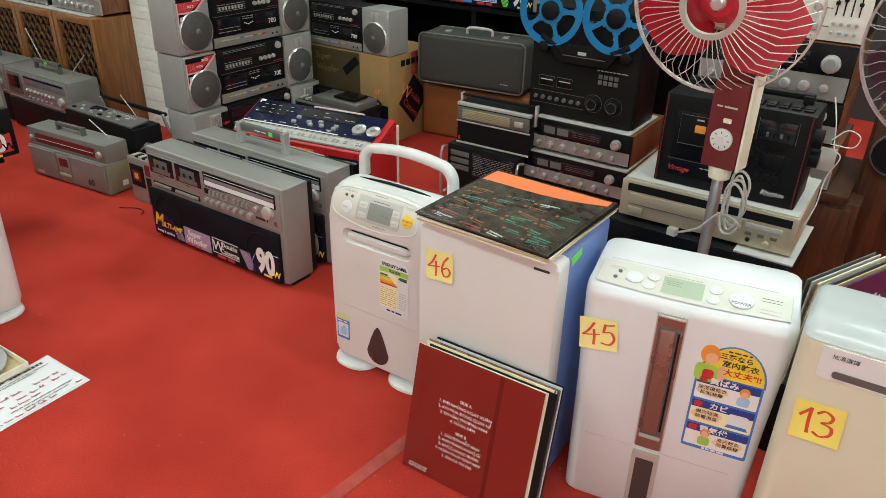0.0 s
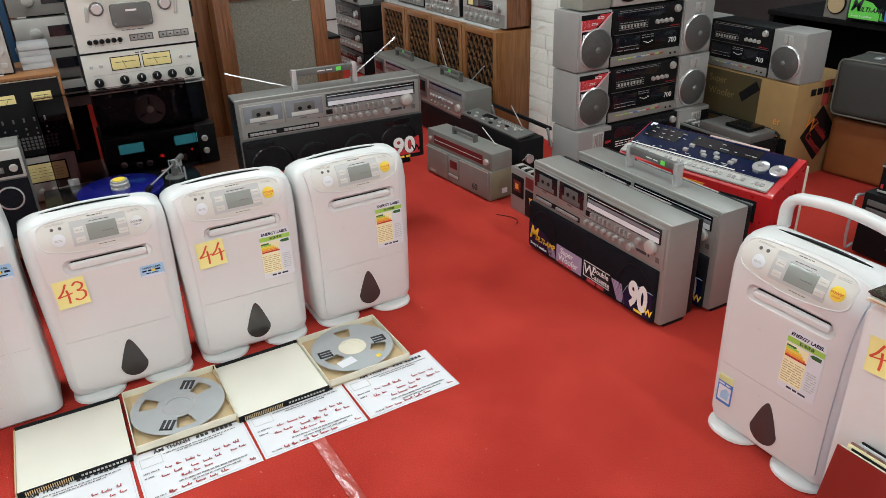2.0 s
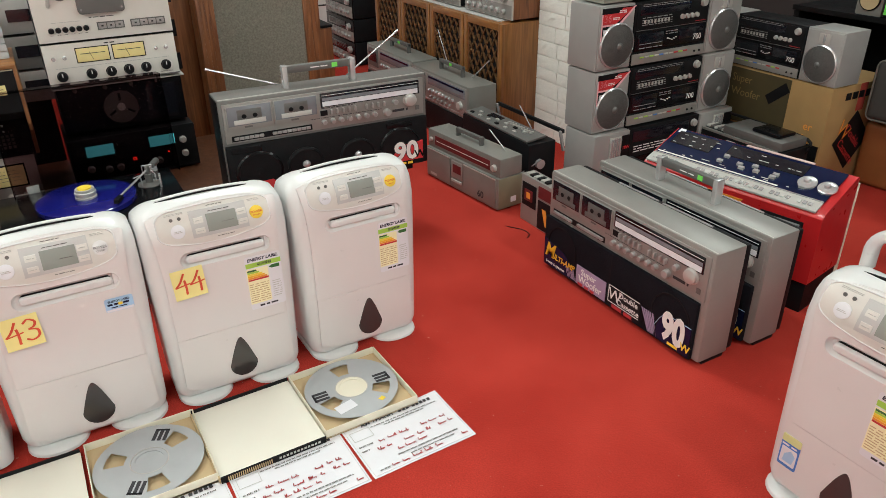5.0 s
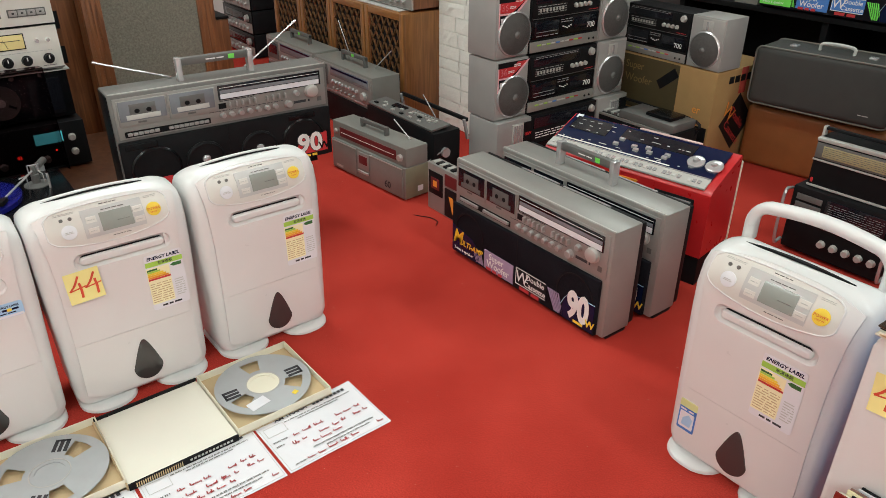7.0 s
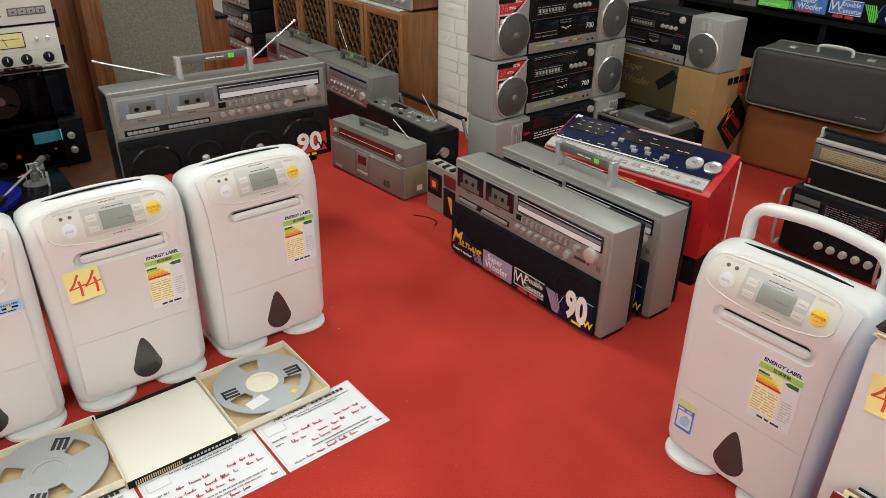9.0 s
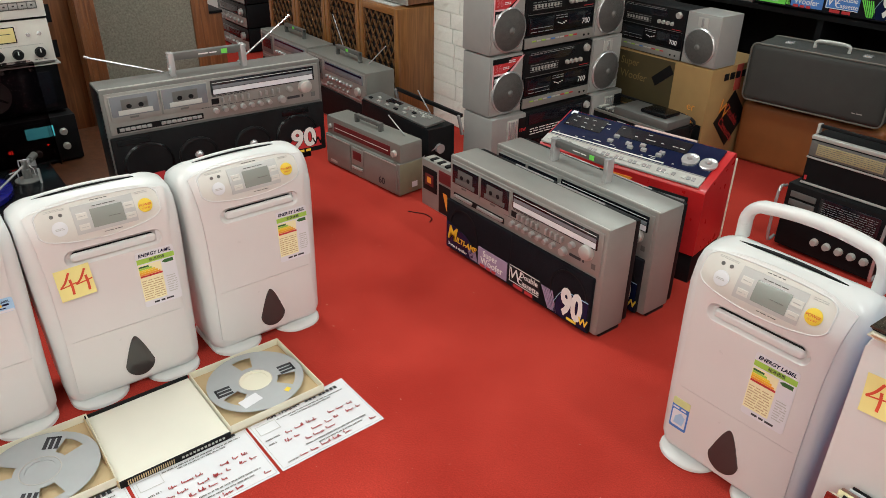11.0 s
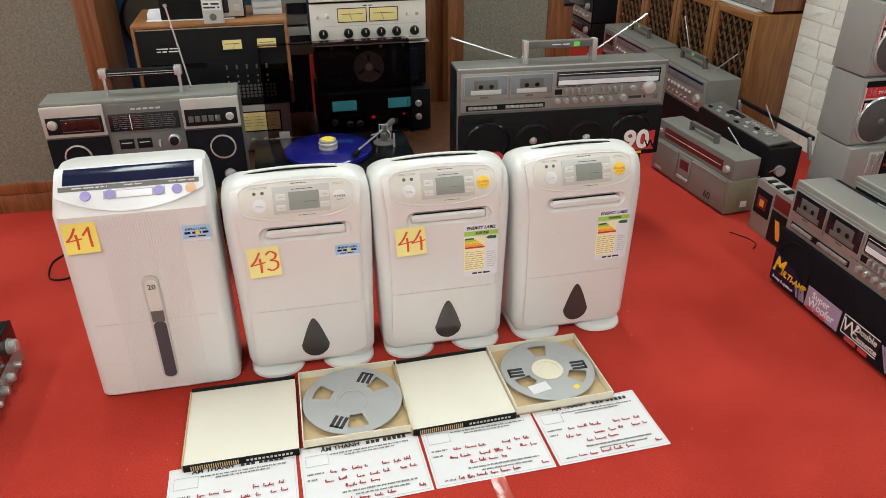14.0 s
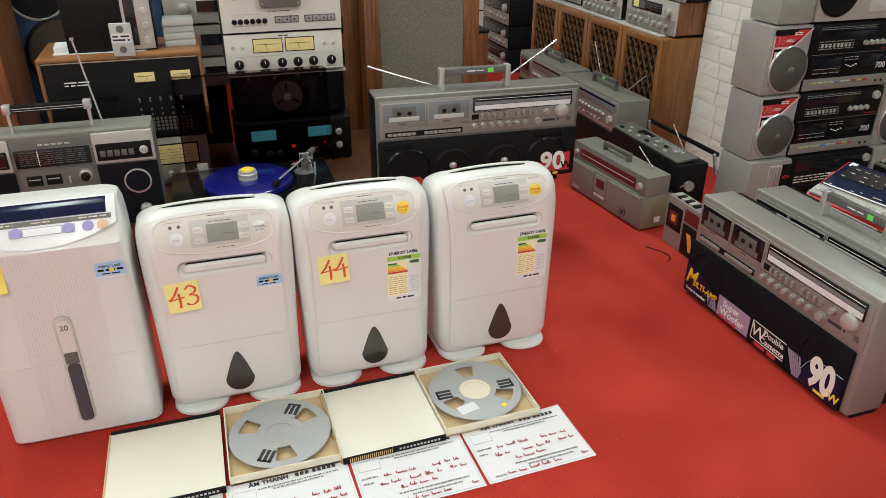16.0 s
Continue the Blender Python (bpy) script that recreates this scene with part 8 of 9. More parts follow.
def receiver(x, y, z, rz, w, d, h, label, wood=True, dark=False, seed=1):
    t = deck("receiver", x, y, z, rz, w, d, h, label, GLOSSB if dark else SILVERL, WALNUT if wood else BLACK)
    part("dial", box(0.05, w * 0.72, -0.003, 0.0, h * 0.55, h * 0.86, 0.002), DARKGLASS, t, "dark tuning dial")
    part("meter", box(0.07, 0.12, -0.004, -0.002, h * 0.60, h * 0.82), METERY if seed == 1 else STEELD, t)
    part("meter", box(0.13, 0.18, -0.004, -0.002, h * 0.60, h * 0.82), STEELD, t)
    tk = knob(t, w * 0.86, 0.0, h * 0.68, h * 0.14, 0.022, KNOBS, "tuning_knob", 24)
    part("cap", moved(lathe([(h * 0.10, 0), (h * 0.09, -0.002)], 20), w * 0.86, -0.022, h * 0.68), CHROME, tk)
    bars(t, 0.20, w * 0.70, h * 0.62, h * 0.80, -0.0034, 3, STEELD, name="scale", fill=0.22, seed=seed)
    for k in range(7):
        q = 0.05 + (w - 0.12) * k / 6
        kn = knob(t, q, 0.0, h * 0.26, h * (0.088 if k % 3 else 0.066), 0.018, KNOBS)
        part("cap", moved(lathe([(h * 0.05, 0), (h * 0.045, -0.0015)], 14), q, -0.018, h * 0.26), CHROME, kn)
        bars(t, q - 0.014, q + 0.014, h * 0.06, h * 0.09, -0.002, 1, STEELD, seed=k + seed)
    for k in range(5):
        part("switch", box(0.075 + 0.05 * k, 0.081 + 0.05 * k, -0.012, 0.0, h * 0.40, h * 0.50, 0.001), CHROME, t)
    part("lower_plate", box(0.004, w - 0.004, -0.0015, 0.0, 0.012, h * 0.48), SILVER, t)
    return t


for zz, hh, seed in ((0.0, 0.170, 21), (0.170, 0.165, 22), (0.335, 0.190, 23)):
    receiver(-4.44, 0.63, zz, 0, 0.52, 0.34, hh, "silver receiver in a stack beside lattice cabinets", False, True, seed)
sx = thing("radio", -4.40, 0.66, 0.525, 0, "small silver radio with two round speakers on a stack", "radio")
part("body", box(0, 0.40, 0, 0.12, 0, 0.15, 0.008), SILVERL, sx)
part("dial", box(0.13, 0.27, -0.003, 0.001, 0.05, 0.12, 0.003), DARKGLASS, sx)
for q in (0.065, 0.335):
    cone(sx, q, 0.07, 0.05, -0.001, False, STEELD)
lc = thing("side_cabinet", -3.10, -0.60, 0, 0, "walnut cabinet with a dark top behind a loudspeaker", "cabinet")
part("carcass", box(0, 0.42, 0, 0.58, 0.0, 0.555, 0.004), WALNUT, lc)
part("top", box(-0.004, 0.424, -0.004, 0.584, 0.556, 0.570, 0.003), BLACK, lc)

clo = thing("dust_cloth", -2.44, 0.665, 0.605, 0, "white paper cloth laid over loudspeaker cabinets", "cloth")
part("sheet", box(-1.1, 0.36, 0.0, 0.32, 0.0, 0.006, 0.002), DULLCLOTH, clo)
receiver(-2.47, 0.70, 0.611, 0, 0.46, 0.30, 0.165, "wood-cased silver receiver on lattice cabinets", True, False, 1)
receiver(-2.97, 0.70, 0.611, 0, 0.44, 0.28, 0.150, "silver receiver with chrome knobs on lattice cabinets", False, False, 2)
receiver(-3.42, 0.72, 0.611, 0, 0.40, 0.28, 0.150, "dark receiver on lattice cabinets", False, True, 3)
receiver(-2.40, 0.71, 0.776, 0, 0.42, 0.28, 0.15, "silver amplifier stacked on a receiver", False, False, 4)


# ---------- white painted stone column ----------
col = part("column", box(-2.0, -1.57, 0.87, 1.32, 0.0, 3.0), BRICKW, None, smooth=0)
tagged(col, "square column faced with rough white painted stone", "column", kind="structure")
rnd = random.Random(11)
shapes = []
for i in range(6):
    b = bmesh.new()
    nx, nz = 6, 3
    g = [[b.verts.new(((k / nx - 0.5), -0.006 - 0.008 * abs(noise.noise((k * 0.8 + 7 * i, r * 0.9, i))) * (0 < k < nx and 0 < r < nz), (r / nz - 0.5))) for k in range(nx + 1)] for r in range(nz + 1)]
    for a, c in zip(g, g[1:]):
        for k in range(nx):
            b.faces.new((a[k], a[k + 1], c[k + 1], c[k]))
    rim = [e for e in b.edges if e.is_boundary]
    for v in bmesh.ops.extrude_edge_only(b, edges=rim)["geom"]:
        if isinstance(v, bmesh.types.BMVert):
            v.co.y += 0.012
    bmesh.ops.recalc_face_normals(b, faces=b.faces)
    me = bpy.data.meshes.new("stone")
    b.to_mesh(me)
    b.free()
    me.materials.append(BRICKW)
    shapes.append(me)
for face in range(2):
    z, row = 0.0, 0
    while z < 1.5:
        hh = rnd.uniform(0.06, 0.085)
        x = 0.0
        length = 0.43 if face == 0 else 0.45
        while x < length - 0.01:
            ww = min(rnd.uniform(0.10, 0.24), length - x)
            if length - x - ww < 0.06:
                ww = length - x
            o = new("stone", shapes[rnd.randrange(6)])
            if face == 0:
                o.matrix_world = pose(-2.0 + x + ww / 2, 0.87, z + hh / 2) @ Matrix.Diagonal((ww - 0.004, 1, hh - 0.004, 1))
            else:
                o.matrix_world = pose(-1.57, 0.87 + x + ww / 2, z + hh / 2, 0, 0, 90) @ Matrix.Diagonal((ww - 0.004, 1, hh - 0.004, 1))
            o.parent = col
            x += ww
        z += hh
        row += 1


# ---------- radios and decks behind the dehumidifiers ----------
mr = thing("multiband_receiver", -0.02, 1.02, 0, 0, "black multi-band receiver with chrome side handles", "receiver")
part("body", box(0, 0.36, 0.0, 0.22, 0.012, 0.262, 0.008), BLACK, mr)
part("dial", box(0.13, 0.345, -0.005, 0.002, 0.13, 0.245, 0.003), DARKGLASS, mr)
bars(mr, 0.14, 0.335, 0.14, 0.235, -0.0052, 12, mat("dim white print", (0.30, 0.30, 0.29), 0.6, 0, 0.1, 60), seed=3, fill=0.14)
for k in range(3):
    part("dial_frame", box(0.02, 0.115, -0.005, 0.002, 0.15 + 0.032 * k, 0.172 + 0.032 * k, 0.002), STEELD, mr)
for k in range(5):
    knob(mr, 0.15 + 0.045 * k, 0.0, 0.075, 0.013, 0.016, SILVERL)
for q in (-0.012, 0.372):
    part("side_handle", tube(smooth_line([(q, 0.02, 0.03), (q, -0.03, 0.04), (q, -0.03, 0.23), (q, 0.02, 0.24)], 5), 0.006, 8), CHROME, mr)
for q in (0.04, 0.28):
    part("foot", box(q, q + 0.04, 0.03, 0.19, 0.0, 0.014), BLACK, mr)
tr = thing("table_radio", 0.010, 1.045, 0.262, 2, "black and silver table radio with a pale dial and carrying bar", "radio")
part("body", box(0, 0.355, 0.0, 0.11, 0.0, 0.185, 0.008), BLACK, tr)
part("top_band", box(0.0, 0.355, -0.004, 0.02, 0.172, 0.186, 0.004), SILVERL, tr)
part("dial_frame", box(0.004, 0.351, -0.006, 0.002, 0.112, 0.168, 0.003), STEELD, tr)
part("dial", box(0.03, 0.26, -0.008, -0.004, 0.120, 0.160, 0.002), mat("pale gold dial", (0.36, 0.31, 0.17), 0.3), tr, "pale gold dial")
bars(tr, 0.035, 0.255, 0.124, 0.158, -0.0082, 5, STEELD, seed=3, fill=0.25)
part("tuning_key", box(0.285, 0.325, -0.016, -0.004, 0.128, 0.152, 0.005), SILVERL, tr)
part("mid_band", box(0.0, 0.355, -0.006, 0.002, 0.102, 0.108, 0.002), SILVERL, tr)
part("foot_band", box(0.0, 0.355, -0.005, 0.002, 0.004, 0.012, 0.002), SILVERL, tr)
part("badge", box(0.010, 0.018, -0.003, 0.001, 0.02, 0.036), REDL, tr)
part("carry_bar", box(0.0, 0.36, 0.035, 0.05, 0.205, 0.216, 0.003), BLACK, tr)
for q in (-0.004, 0.354):
    part("bar_arm", box(q, q + 0.010, 0.03, 0.055, 0.13, 0.218, 0.003), SILVERL, tr)

r0 = receiver(0.345, 1.12, 0.0, 0, 0.46, 0.33, 0.165, "wood-cased receiver at the foot of a stack", True, True, 6)
r1 = receiver(0.330, 1.08, 0.165, 0, 0.46, 0.34, 0.125, "silver-topped radio unit under a receiver", True, True, 7)
part("top_plate", box(0.0, 0.46, 0.0, 0.34, 0.1252, 0.132, 0.002), SILVERL, r1)
r2 = receiver(0.338, 1.10, 0.297, 0, 0.45, 0.37, 0.135, "wood-cased silver receiver with many chrome knobs", True, True, 8)
cl = thing("dust_cloth", 0.338, 1.085, 0.433, 0, "thin white cloth spread under a tape deck", "cloth")
part("sheet", box(-0.004, 0.436, 0.020, 0.34, 0, 0.004, 0.001), DULLCLOTH, cl)


def blue_reel_deck():
    t = thing("reel_deck", 0.302, 1.14, 0.437, 0, "black reel tape deck with two blue reels", "tape deck")
    GREYB = mat("dark grey enamel", (0.011, 0.0105, 0.010), 0.6, 0, 0.15, 20, 0.1)
    GREYB.node_tree.nodes["Principled BSDF"].inputs["Specular IOR Level"].default_value = 0.12
    part("case", box(0, 0.46, 0.02, 0.24, 0.0, 0.44, 0.006), BLACK, t)
    f = part("front_plate", box(0.004, 0.456, 0.0, 0.022, 0.004, 0.438, 0.004), GREYB, t)
    part("head_cover", plate([(0.13, 0.235), (0.34, 0.235), (0.37, 0.28), (0.39, 0.31), (0.08, 0.31), (0.10, 0.28)], -0.03, 0.0, bev=0.004), BLACK, t, "black head cover")
    for q, s in ((0.075, 1), (0.40, -1)):
        part("tape_arm", moved(box(-0.06, 0.06, -0.035, -0.005, -0.012, 0.012, 0.008), q + s * 0.03, 0, 0.30, 0, 28 * s), BLACK, t)
        part("roller", moved(lathe([(0.022, 0), (0.022, -0.035), (0.016, -0.038)], 20), q - s * 0.01, 0, 0.285), BLACK, t)
    for x0 in (0.045, 0.125):
        part("meter", box(x0, x0 + 0.068, -0.004, 0.0, 0.125, 0.165, 0.002), GLOSSB, t)
        part("meter_scale", box(x0 + 0.008, x0 + 0.060, -0.0046, -0.004, 0.148, 0.152), GREYP, t)
        part("meter_frame", tube([(x0, -0.004, 0.125), (x0 + 0.068, -0.004, 0.125), (x0 + 0.068, -0.004, 0.165), (x0, -0.004, 0.165)], 0.0012, 5, closed=True), STEELD, t)
    for q in (0.29, 0.375):
        k = knob(t, q, 0.0, 0.085, 0.027, 0.024, BLACK)
        part("knob_ring", moved(lathe([(0.0215, -0.0238), (0.0205, -0.0252), (0.019, -0.0238)], 28, ring=True), q, 0, 0.085), STEELD, k)
        part("scale_ring", moved(lathe([(0.0365, -0.0002), (0.0365, -0.0012), (0.0352, -0.0012)], 28, ring=True), q, 0, 0.085), STEELD, t)
    part("cover_line", box(0.15, 0.33, -0.0312, -0.030, 0.262, 0.265), STEELD, t)
    part("cover_badge", box(0.215, 0.250, -0.0316, -0.030, 0.272, 0.284), GREYP, t)
    bars(t, 0.02, 0.25, 0.100, 0.105, -0.0004, 1, STEELD, seed=5)
    bars(t, 0.02, 0.25, 0.050, 0.054, -0.0004, 1, STEELD, seed=6)
    part("deck_badge", box(0.205, 0.255, -0.001, 0.0, 0.385, 0.400), STEELD, t)
    for k in range(8):
        part("key", box(0.30 + 0.022 * (k % 4), 0.317 + 0.022 * (k % 4), -0.005, 0.0, 0.165 + 0.022 * (k // 4), 0.182 + 0.022 * (k // 4), 0.002), STEELD, t)
    for k in range(7):
        knob(t, 0.035 + 0.032 * k, 0.0, 0.075, 0.008, 0.010, STEELD)
    bars(t, 0.29, 0.42, 0.215, 0.222, -0.0004, 1, GREYP, seed=4)
    for cx in (0.085, 0.355):
        bb = bmesh.new()
        n = 120
        radii = [0.028, 0.040, 0.052, 0.060, 0.070, 0.080, 0.090, 0.100, 0.108, 0.114, 0.133]
        grid = [[bb.verts.new((r * math.cos(k * math.tau / n), -0.032, r * math.sin(k * math.tau / n))) for k in range(n)] for r in radii]
        for i in range(len(radii) - 1):
            for k in range(n):
                r = (radii[i] + radii[i + 1]) / 2
                off = ((k + 0.5) * 360 / n + (13 if cx > 0.2 else 0)) % 72 - 36
                reach = r * radians(36 - abs(off))
                if 0.054 < r < 0.108 and reach > (0.0095 if 0.062 < r < 0.100 else 0.0150):
                    continue
                bb.faces.new((grid[i][k], grid[i + 1][k], grid[i + 1][(k + 1) % n], grid[i][(k + 1) % n]))
        rimmed(bb, 0.002)
        rl = part("reel", moved(bb, cx, 0, 0.425), REELBLUE, t, "blue metal reel")
        part("rim", moved(lathe([(0.133, -0.029), (0.135, -0.035), (0.129, -0.035)], 56, ring=True), cx, 0, 0.425), REELBLUE, rl)
        part("hub", moved(lathe([(0.036, -0.03), (0.036, -0.044), (0.030, -0.048), (0.014, -0.052)], 28), cx, 0, 0.425), BLACK, rl)
        part("spindle", cyl((cx, 0.0, 0.425), (cx, -0.034, 0.425), 0.012, 14), STEELD, rl)


blue_reel_deck()

# stack under the rhythm machine
b1 = deck("disc_player", 0.985, 0.47, 0.0, 0, 0.50, 0.34, 0.130, "black disc player at the foot of a stack", GLOSSB, BLACK)
b2 = deck("disc_player", 0.975, 0.455, 0.130, 0, 0.51, 0.34, 0.130, "black disc player with a drawer in a stack", GLOSSB, BLACK)
b3 = deck("amplifier", 0.970, 0.44, 0.260, 0, 0.53, 0.36, 0.128, "black amplifier with small keys under a silver player", GLOSSB, BLACK)
for k in range(12):
    part("key", box(0.03 + 0.02 * k, 0.044 + 0.02 * k, -0.004, 0.0, 0.03, 0.042, 0.001), STEELD, b3)
    part("key", box(0.03 + 0.02 * k, 0.044 + 0.02 * k, -0.004, 0.0, 0.055, 0.067, 0.001), STEELD, b3)
part("drawer", box(0.25, 0.47, -0.004, 0.0, 0.06, 0.09, 0.002), BLACK, b2)
sc = thing("cloth", 0.99, 0.425, 0.388, 0, "folded white cloth between stacked players", "cloth")
part("sheet", box(0.36, 0.52, 0.02, 0.33, 0.0, 0.006, 0.002), DULLCLOTH, sc)
ld = deck("laser_disc_player", 0.990, 0.475, 0.394, 1, 0.505, 0.36, 0.120, "champagne coloured disc player with a wide drawer", CHAMP, CHAMP)
part("dark_strip", box(0.02, 0.49, -0.002, 0.0, 0.088, 0.112), BLACK, ld)
part("drawer", box(0.03, 0.36, -0.006, 0.0, 0.050, 0.082, 0.002), CHAMP, ld, "wide champagne drawer")
part("drawer_line", box(0.03, 0.36, -0.007, -0.005, 0.048, 0.050), STEELD, ld)
part("power_key", box(0.03, 0.075, -0.009, 0.0, 0.020, 0.040, 0.002), CHAMP, ld)
part("display", box(0.37, 0.47, -0.004, 0.0, 0.062, 0.078, 0.002), SILVERL, ld)
for k in range(8):
    part("key", box(0.20 + 0.022 * k, 0.219 + 0.022 * k, -0.005, 0.0, 0.078, 0.086, 0.001), SILVERL, ld)
for k in range(3):
    part("key", box(0.375 + 0.034 * k, 0.393 + 0.034 * k, -0.006, 0.0, 0.042, 0.052, 0.001), STEELD, ld)
knob(ld, 0.435, 0.0, 0.022, 0.011, 0.010, CHAMP)
knob(ld, 0.385, 0.0, 0.026, 0.006, 0.006, BLACK)
wc = thing("cloth", 1.03, 0.49, 0.514, 0, "white cloth on the champagne player", "cloth")
part("sheet", box(-0.03, 0.46, 0.0, 0.34, 0.0, 0.005, 0.002), DULLCLOTH, wc)


def rhythm_machine():
    t = thing("guitar_amplifier", 1.068, 0.515, 0.519, 1, "black portable radio amplifier with red piping and orange lamp", "radio")
    w, d, h = 0.40, 0.17, 0.268
    part("body", box(0, w, 0, d, 0, h, 0.008), BLACK, t)
    for q in (0.006, w - 0.010):
        part("piping", box(q, q + 0.003, -0.003, 0.002, 0.006, h - 0.006), MAROON, t)
    p = part("tape_panel", box(0.04, 0.20, -0.005, 0.002, 0.085, 0.225, 0.003), GLOSSB, t)
    part("tape_window", box(0.055, 0.185, -0.007, -0.004, 0.13, 0.215, 0.002), BLACK, p)
    part("window_rim", tube([(0.055, -0.007, 0.13), (0.185, -0.007, 0.13), (0.185, -0.007, 0.215), (0.055, -0.007, 0.215)], 0.0009, 4, closed=True), STEELD, p)
    part("lower_flap", box(0.035, 0.205, -0.004, 0.002, 0.030, 0.080, 0.003), GLOSSB, t)
    part("flap_line", box(0.035, 0.205, -0.0046, -0.003, 0.0795, 0.0805), STEELD, t)
    bars(t, 0.13, 0.18, 0.062, 0.068, -0.0042, 1, GREYP, seed=8, fill=0.4)
    part("orange_lamp", box(0.098, 0.128, -0.009, -0.006, 0.168, 0.190, 0.001), ORANGE, p, "orange cassette label")
    part("arrow", box(0.10, 0.12, -0.0085, -0.006, 0.203, 0.207), GREYP, p)
    lettering("Vintage", 0.021, REDL, t, face_m(0.068, -0.0045, 0.052), 0.0004, shear=0.3, bold=0.012)
    lettering("Rhythm", 0.020, WHITEINK, t, face_m(0.335, -0.001, 0.035), 0.0004, shear=0.2)
    b = bmesh.new()
    for i in range(9):
        for k in range(9):
            own = lathe([(0.0035, -0.0004), (0.0035, -0.0012)], 6)
            merge(b, moved(own, 0.235 + 0.0125 * i + (0.006 if k % 2 else 0), 0, 0.065 + 0.012 * k))
    part("grille_holes", b, GLOSSB, t)
    part("dial_window", box(0.265, 0.36, -0.006, 0.002, 0.185, 0.240, 0.002), DARKGLASS, t)
    for k in range(5):
        part("switch", box(0.268 + 0.018 * k, 0.275 + 0.018 * k, -0.010, -0.004, 0.195, 0.208, 0.001), STEELD if k % 2 else BLACK, t)
    for q in (0.262, 0.363):
        part("dial_edge", box(q, q + 0.0012, -0.007, 0.0, 0.183, 0.242), STEELD, t)
    part("jack_rail", cyl((0.215, -0.012, 0.222), (0.252, -0.012, 0.222), 0.0025, 8), CHROME, t)
    part("speaker_square", box(0.285, 0.345, -0.003, 0.001, 0.105, 0.150, 0.002), GLOSSB, t)
    part("jack", moved(lathe([(0.008, 0), (0.008, -0.005)], 14), 0.248, 0, 0.20), CHROME, t)
    for k in range(6):
        part("top_key", box(0.20 + 0.032 * k, 0.225 + 0.032 * k, 0.03, 0.07, h - 0.001, h + 0.010, 0.003), BLACK, t)
        part("key_edge", box(0.202 + 0.032 * k, 0.223 + 0.032 * k, 0.029, 0.0305, h + 0.004, h + 0.007), STEELD, t)
    for q, zz in ((0.04, 0.20), (0.06, 0.14)):
        part("side_knob", cyl((w, q, zz), (w + 0.022, q, zz), 0.026, 20), BLACK, t)
    part("handle", box(0.03, w - 0.03, 0.10, 0.125, h + 0.012, h + 0.030, 0.006), BLACK, t)
    part("handle_end", box(0.03, 0.055, 0.09, 0.135, h - 0.003, h + 0.026, 0.004), BLACK, t)
    part("handle_end", box(w - 0.055, w - 0.03, 0.09, 0.135, h - 0.003, h + 0.026, 0.004), BLACK, t)


rhythm_machine()

# receivers further back and the loudspeaker at the side
rack = thing("low_cabinet", 1.00, 1.08, 0, 0, "dark wooden cabinet carrying stacked receivers", "cabinet")
part("top", box(0, 0.56, 0, 0.45, 0.36, 0.39, 0.003), DARKWOOD, rack)
part("carcass", box(0.005, 0.60, 0.02, 0.44, 0.0, 0.36, 0.003), DARKWOOD, rack)
for q in (0.02, 0.31):
    part("door", box(q, q + 0.27, 0.006, 0.022, 0.03, 0.34, 0.003), DARKWOOD, rack)
receiver(1.03, 1.09, 0.390, 0, 0.46, 0.36, 0.150, "wood-cased silver receiver in a stack", True, False, 3)
receiver(1.02, 1.10, 0.540, 0, 0.45, 0.36, 0.145, "wood-cased silver receiver in a stack", True, True, 5)
receiver(0.99, 1.08, 0.685, 0, 0.48, 0.36, 0.188, "wood-cased silver receiver with a row of knobs", True, True, 9)
cr = deck("mixer", 1.05, 1.10, 0.873, 0, 0.425, 0.25, 0.40, "cream audio mixer with silver knobs and black sliders", MATS["cream enamel"], BLACK)
for r in range(4):
    for q in (0.16, 0.275):
        k = knob(cr, q, 0.0, 0.050 + 0.056 * r, 0.015, 0.016, KNOBS)
        part("cap", moved(lathe([(0.010, 0), (0.009, -0.002)], 16), q, -0.016, 0.050 + 0.056 * r), CHROME, k)
    bars(cr, 0.295, 0.315, 0.046 + 0.056 * r, 0.052 + 0.056 * r, -0.0006, 1, STEELD, seed=r)
for k in range(4):
    q = 0.325 + 0.022 * k
    part("slider_slot", box(q, q + 0.004, -0.002, 0.0, 0.085, 0.175), BLACK, cr)
    part("slider", box(q - 0.004, q + 0.008, -0.012, 0.0, 0.118 + 0.011 * (k % 3), 0.128 + 0.011 * (k % 3), 0.001), BLACK, cr)
    for r in range(2):
        knob(cr, q + 0.002, 0.0, 0.032 + 0.028 * r, 0.0055, 0.010, KNOBS, n=12)
bars(cr, 0.03, 0.13, 0.03, 0.30, -0.0006, 14, STEELD, seed=21, fill=0.3)
dc = thing("low_cabinet", 1.56, 1.22, 0, 0, "dark wooden cabinet standing behind stacked receivers", "cabinet")
part("carcass", box(0, 0.30, 0.02, 0.40, 0, 0.66, 0.004), DARKWOOD, dc)
part("front", box(0.012, 0.288, 0.0, 0.024, 0.02, 0.64, 0.004), DARKWOOD, dc)
cone(dc, 0.09, 0.52, 0.07, -0.001, False, STEELD)
sp = thing("floor_loudspeaker", 1.567, 1.649, 0, -28, "oak loudspeaker with a dark brown grille", "loudspeaker")
part("cabinet", box(0, 0.42, 0.01, 0.34, 0.0, 1.05, 0.006), OCHRE, sp)
part("grille", box(0.035, 0.385, -0.006, 0.012, 0.15, 1.01, 0.006), mat("dark brown grille cloth", (0.025, 0.018, 0.014), 0.9, 0, 0.2, 80, 0.6, 600), sp)
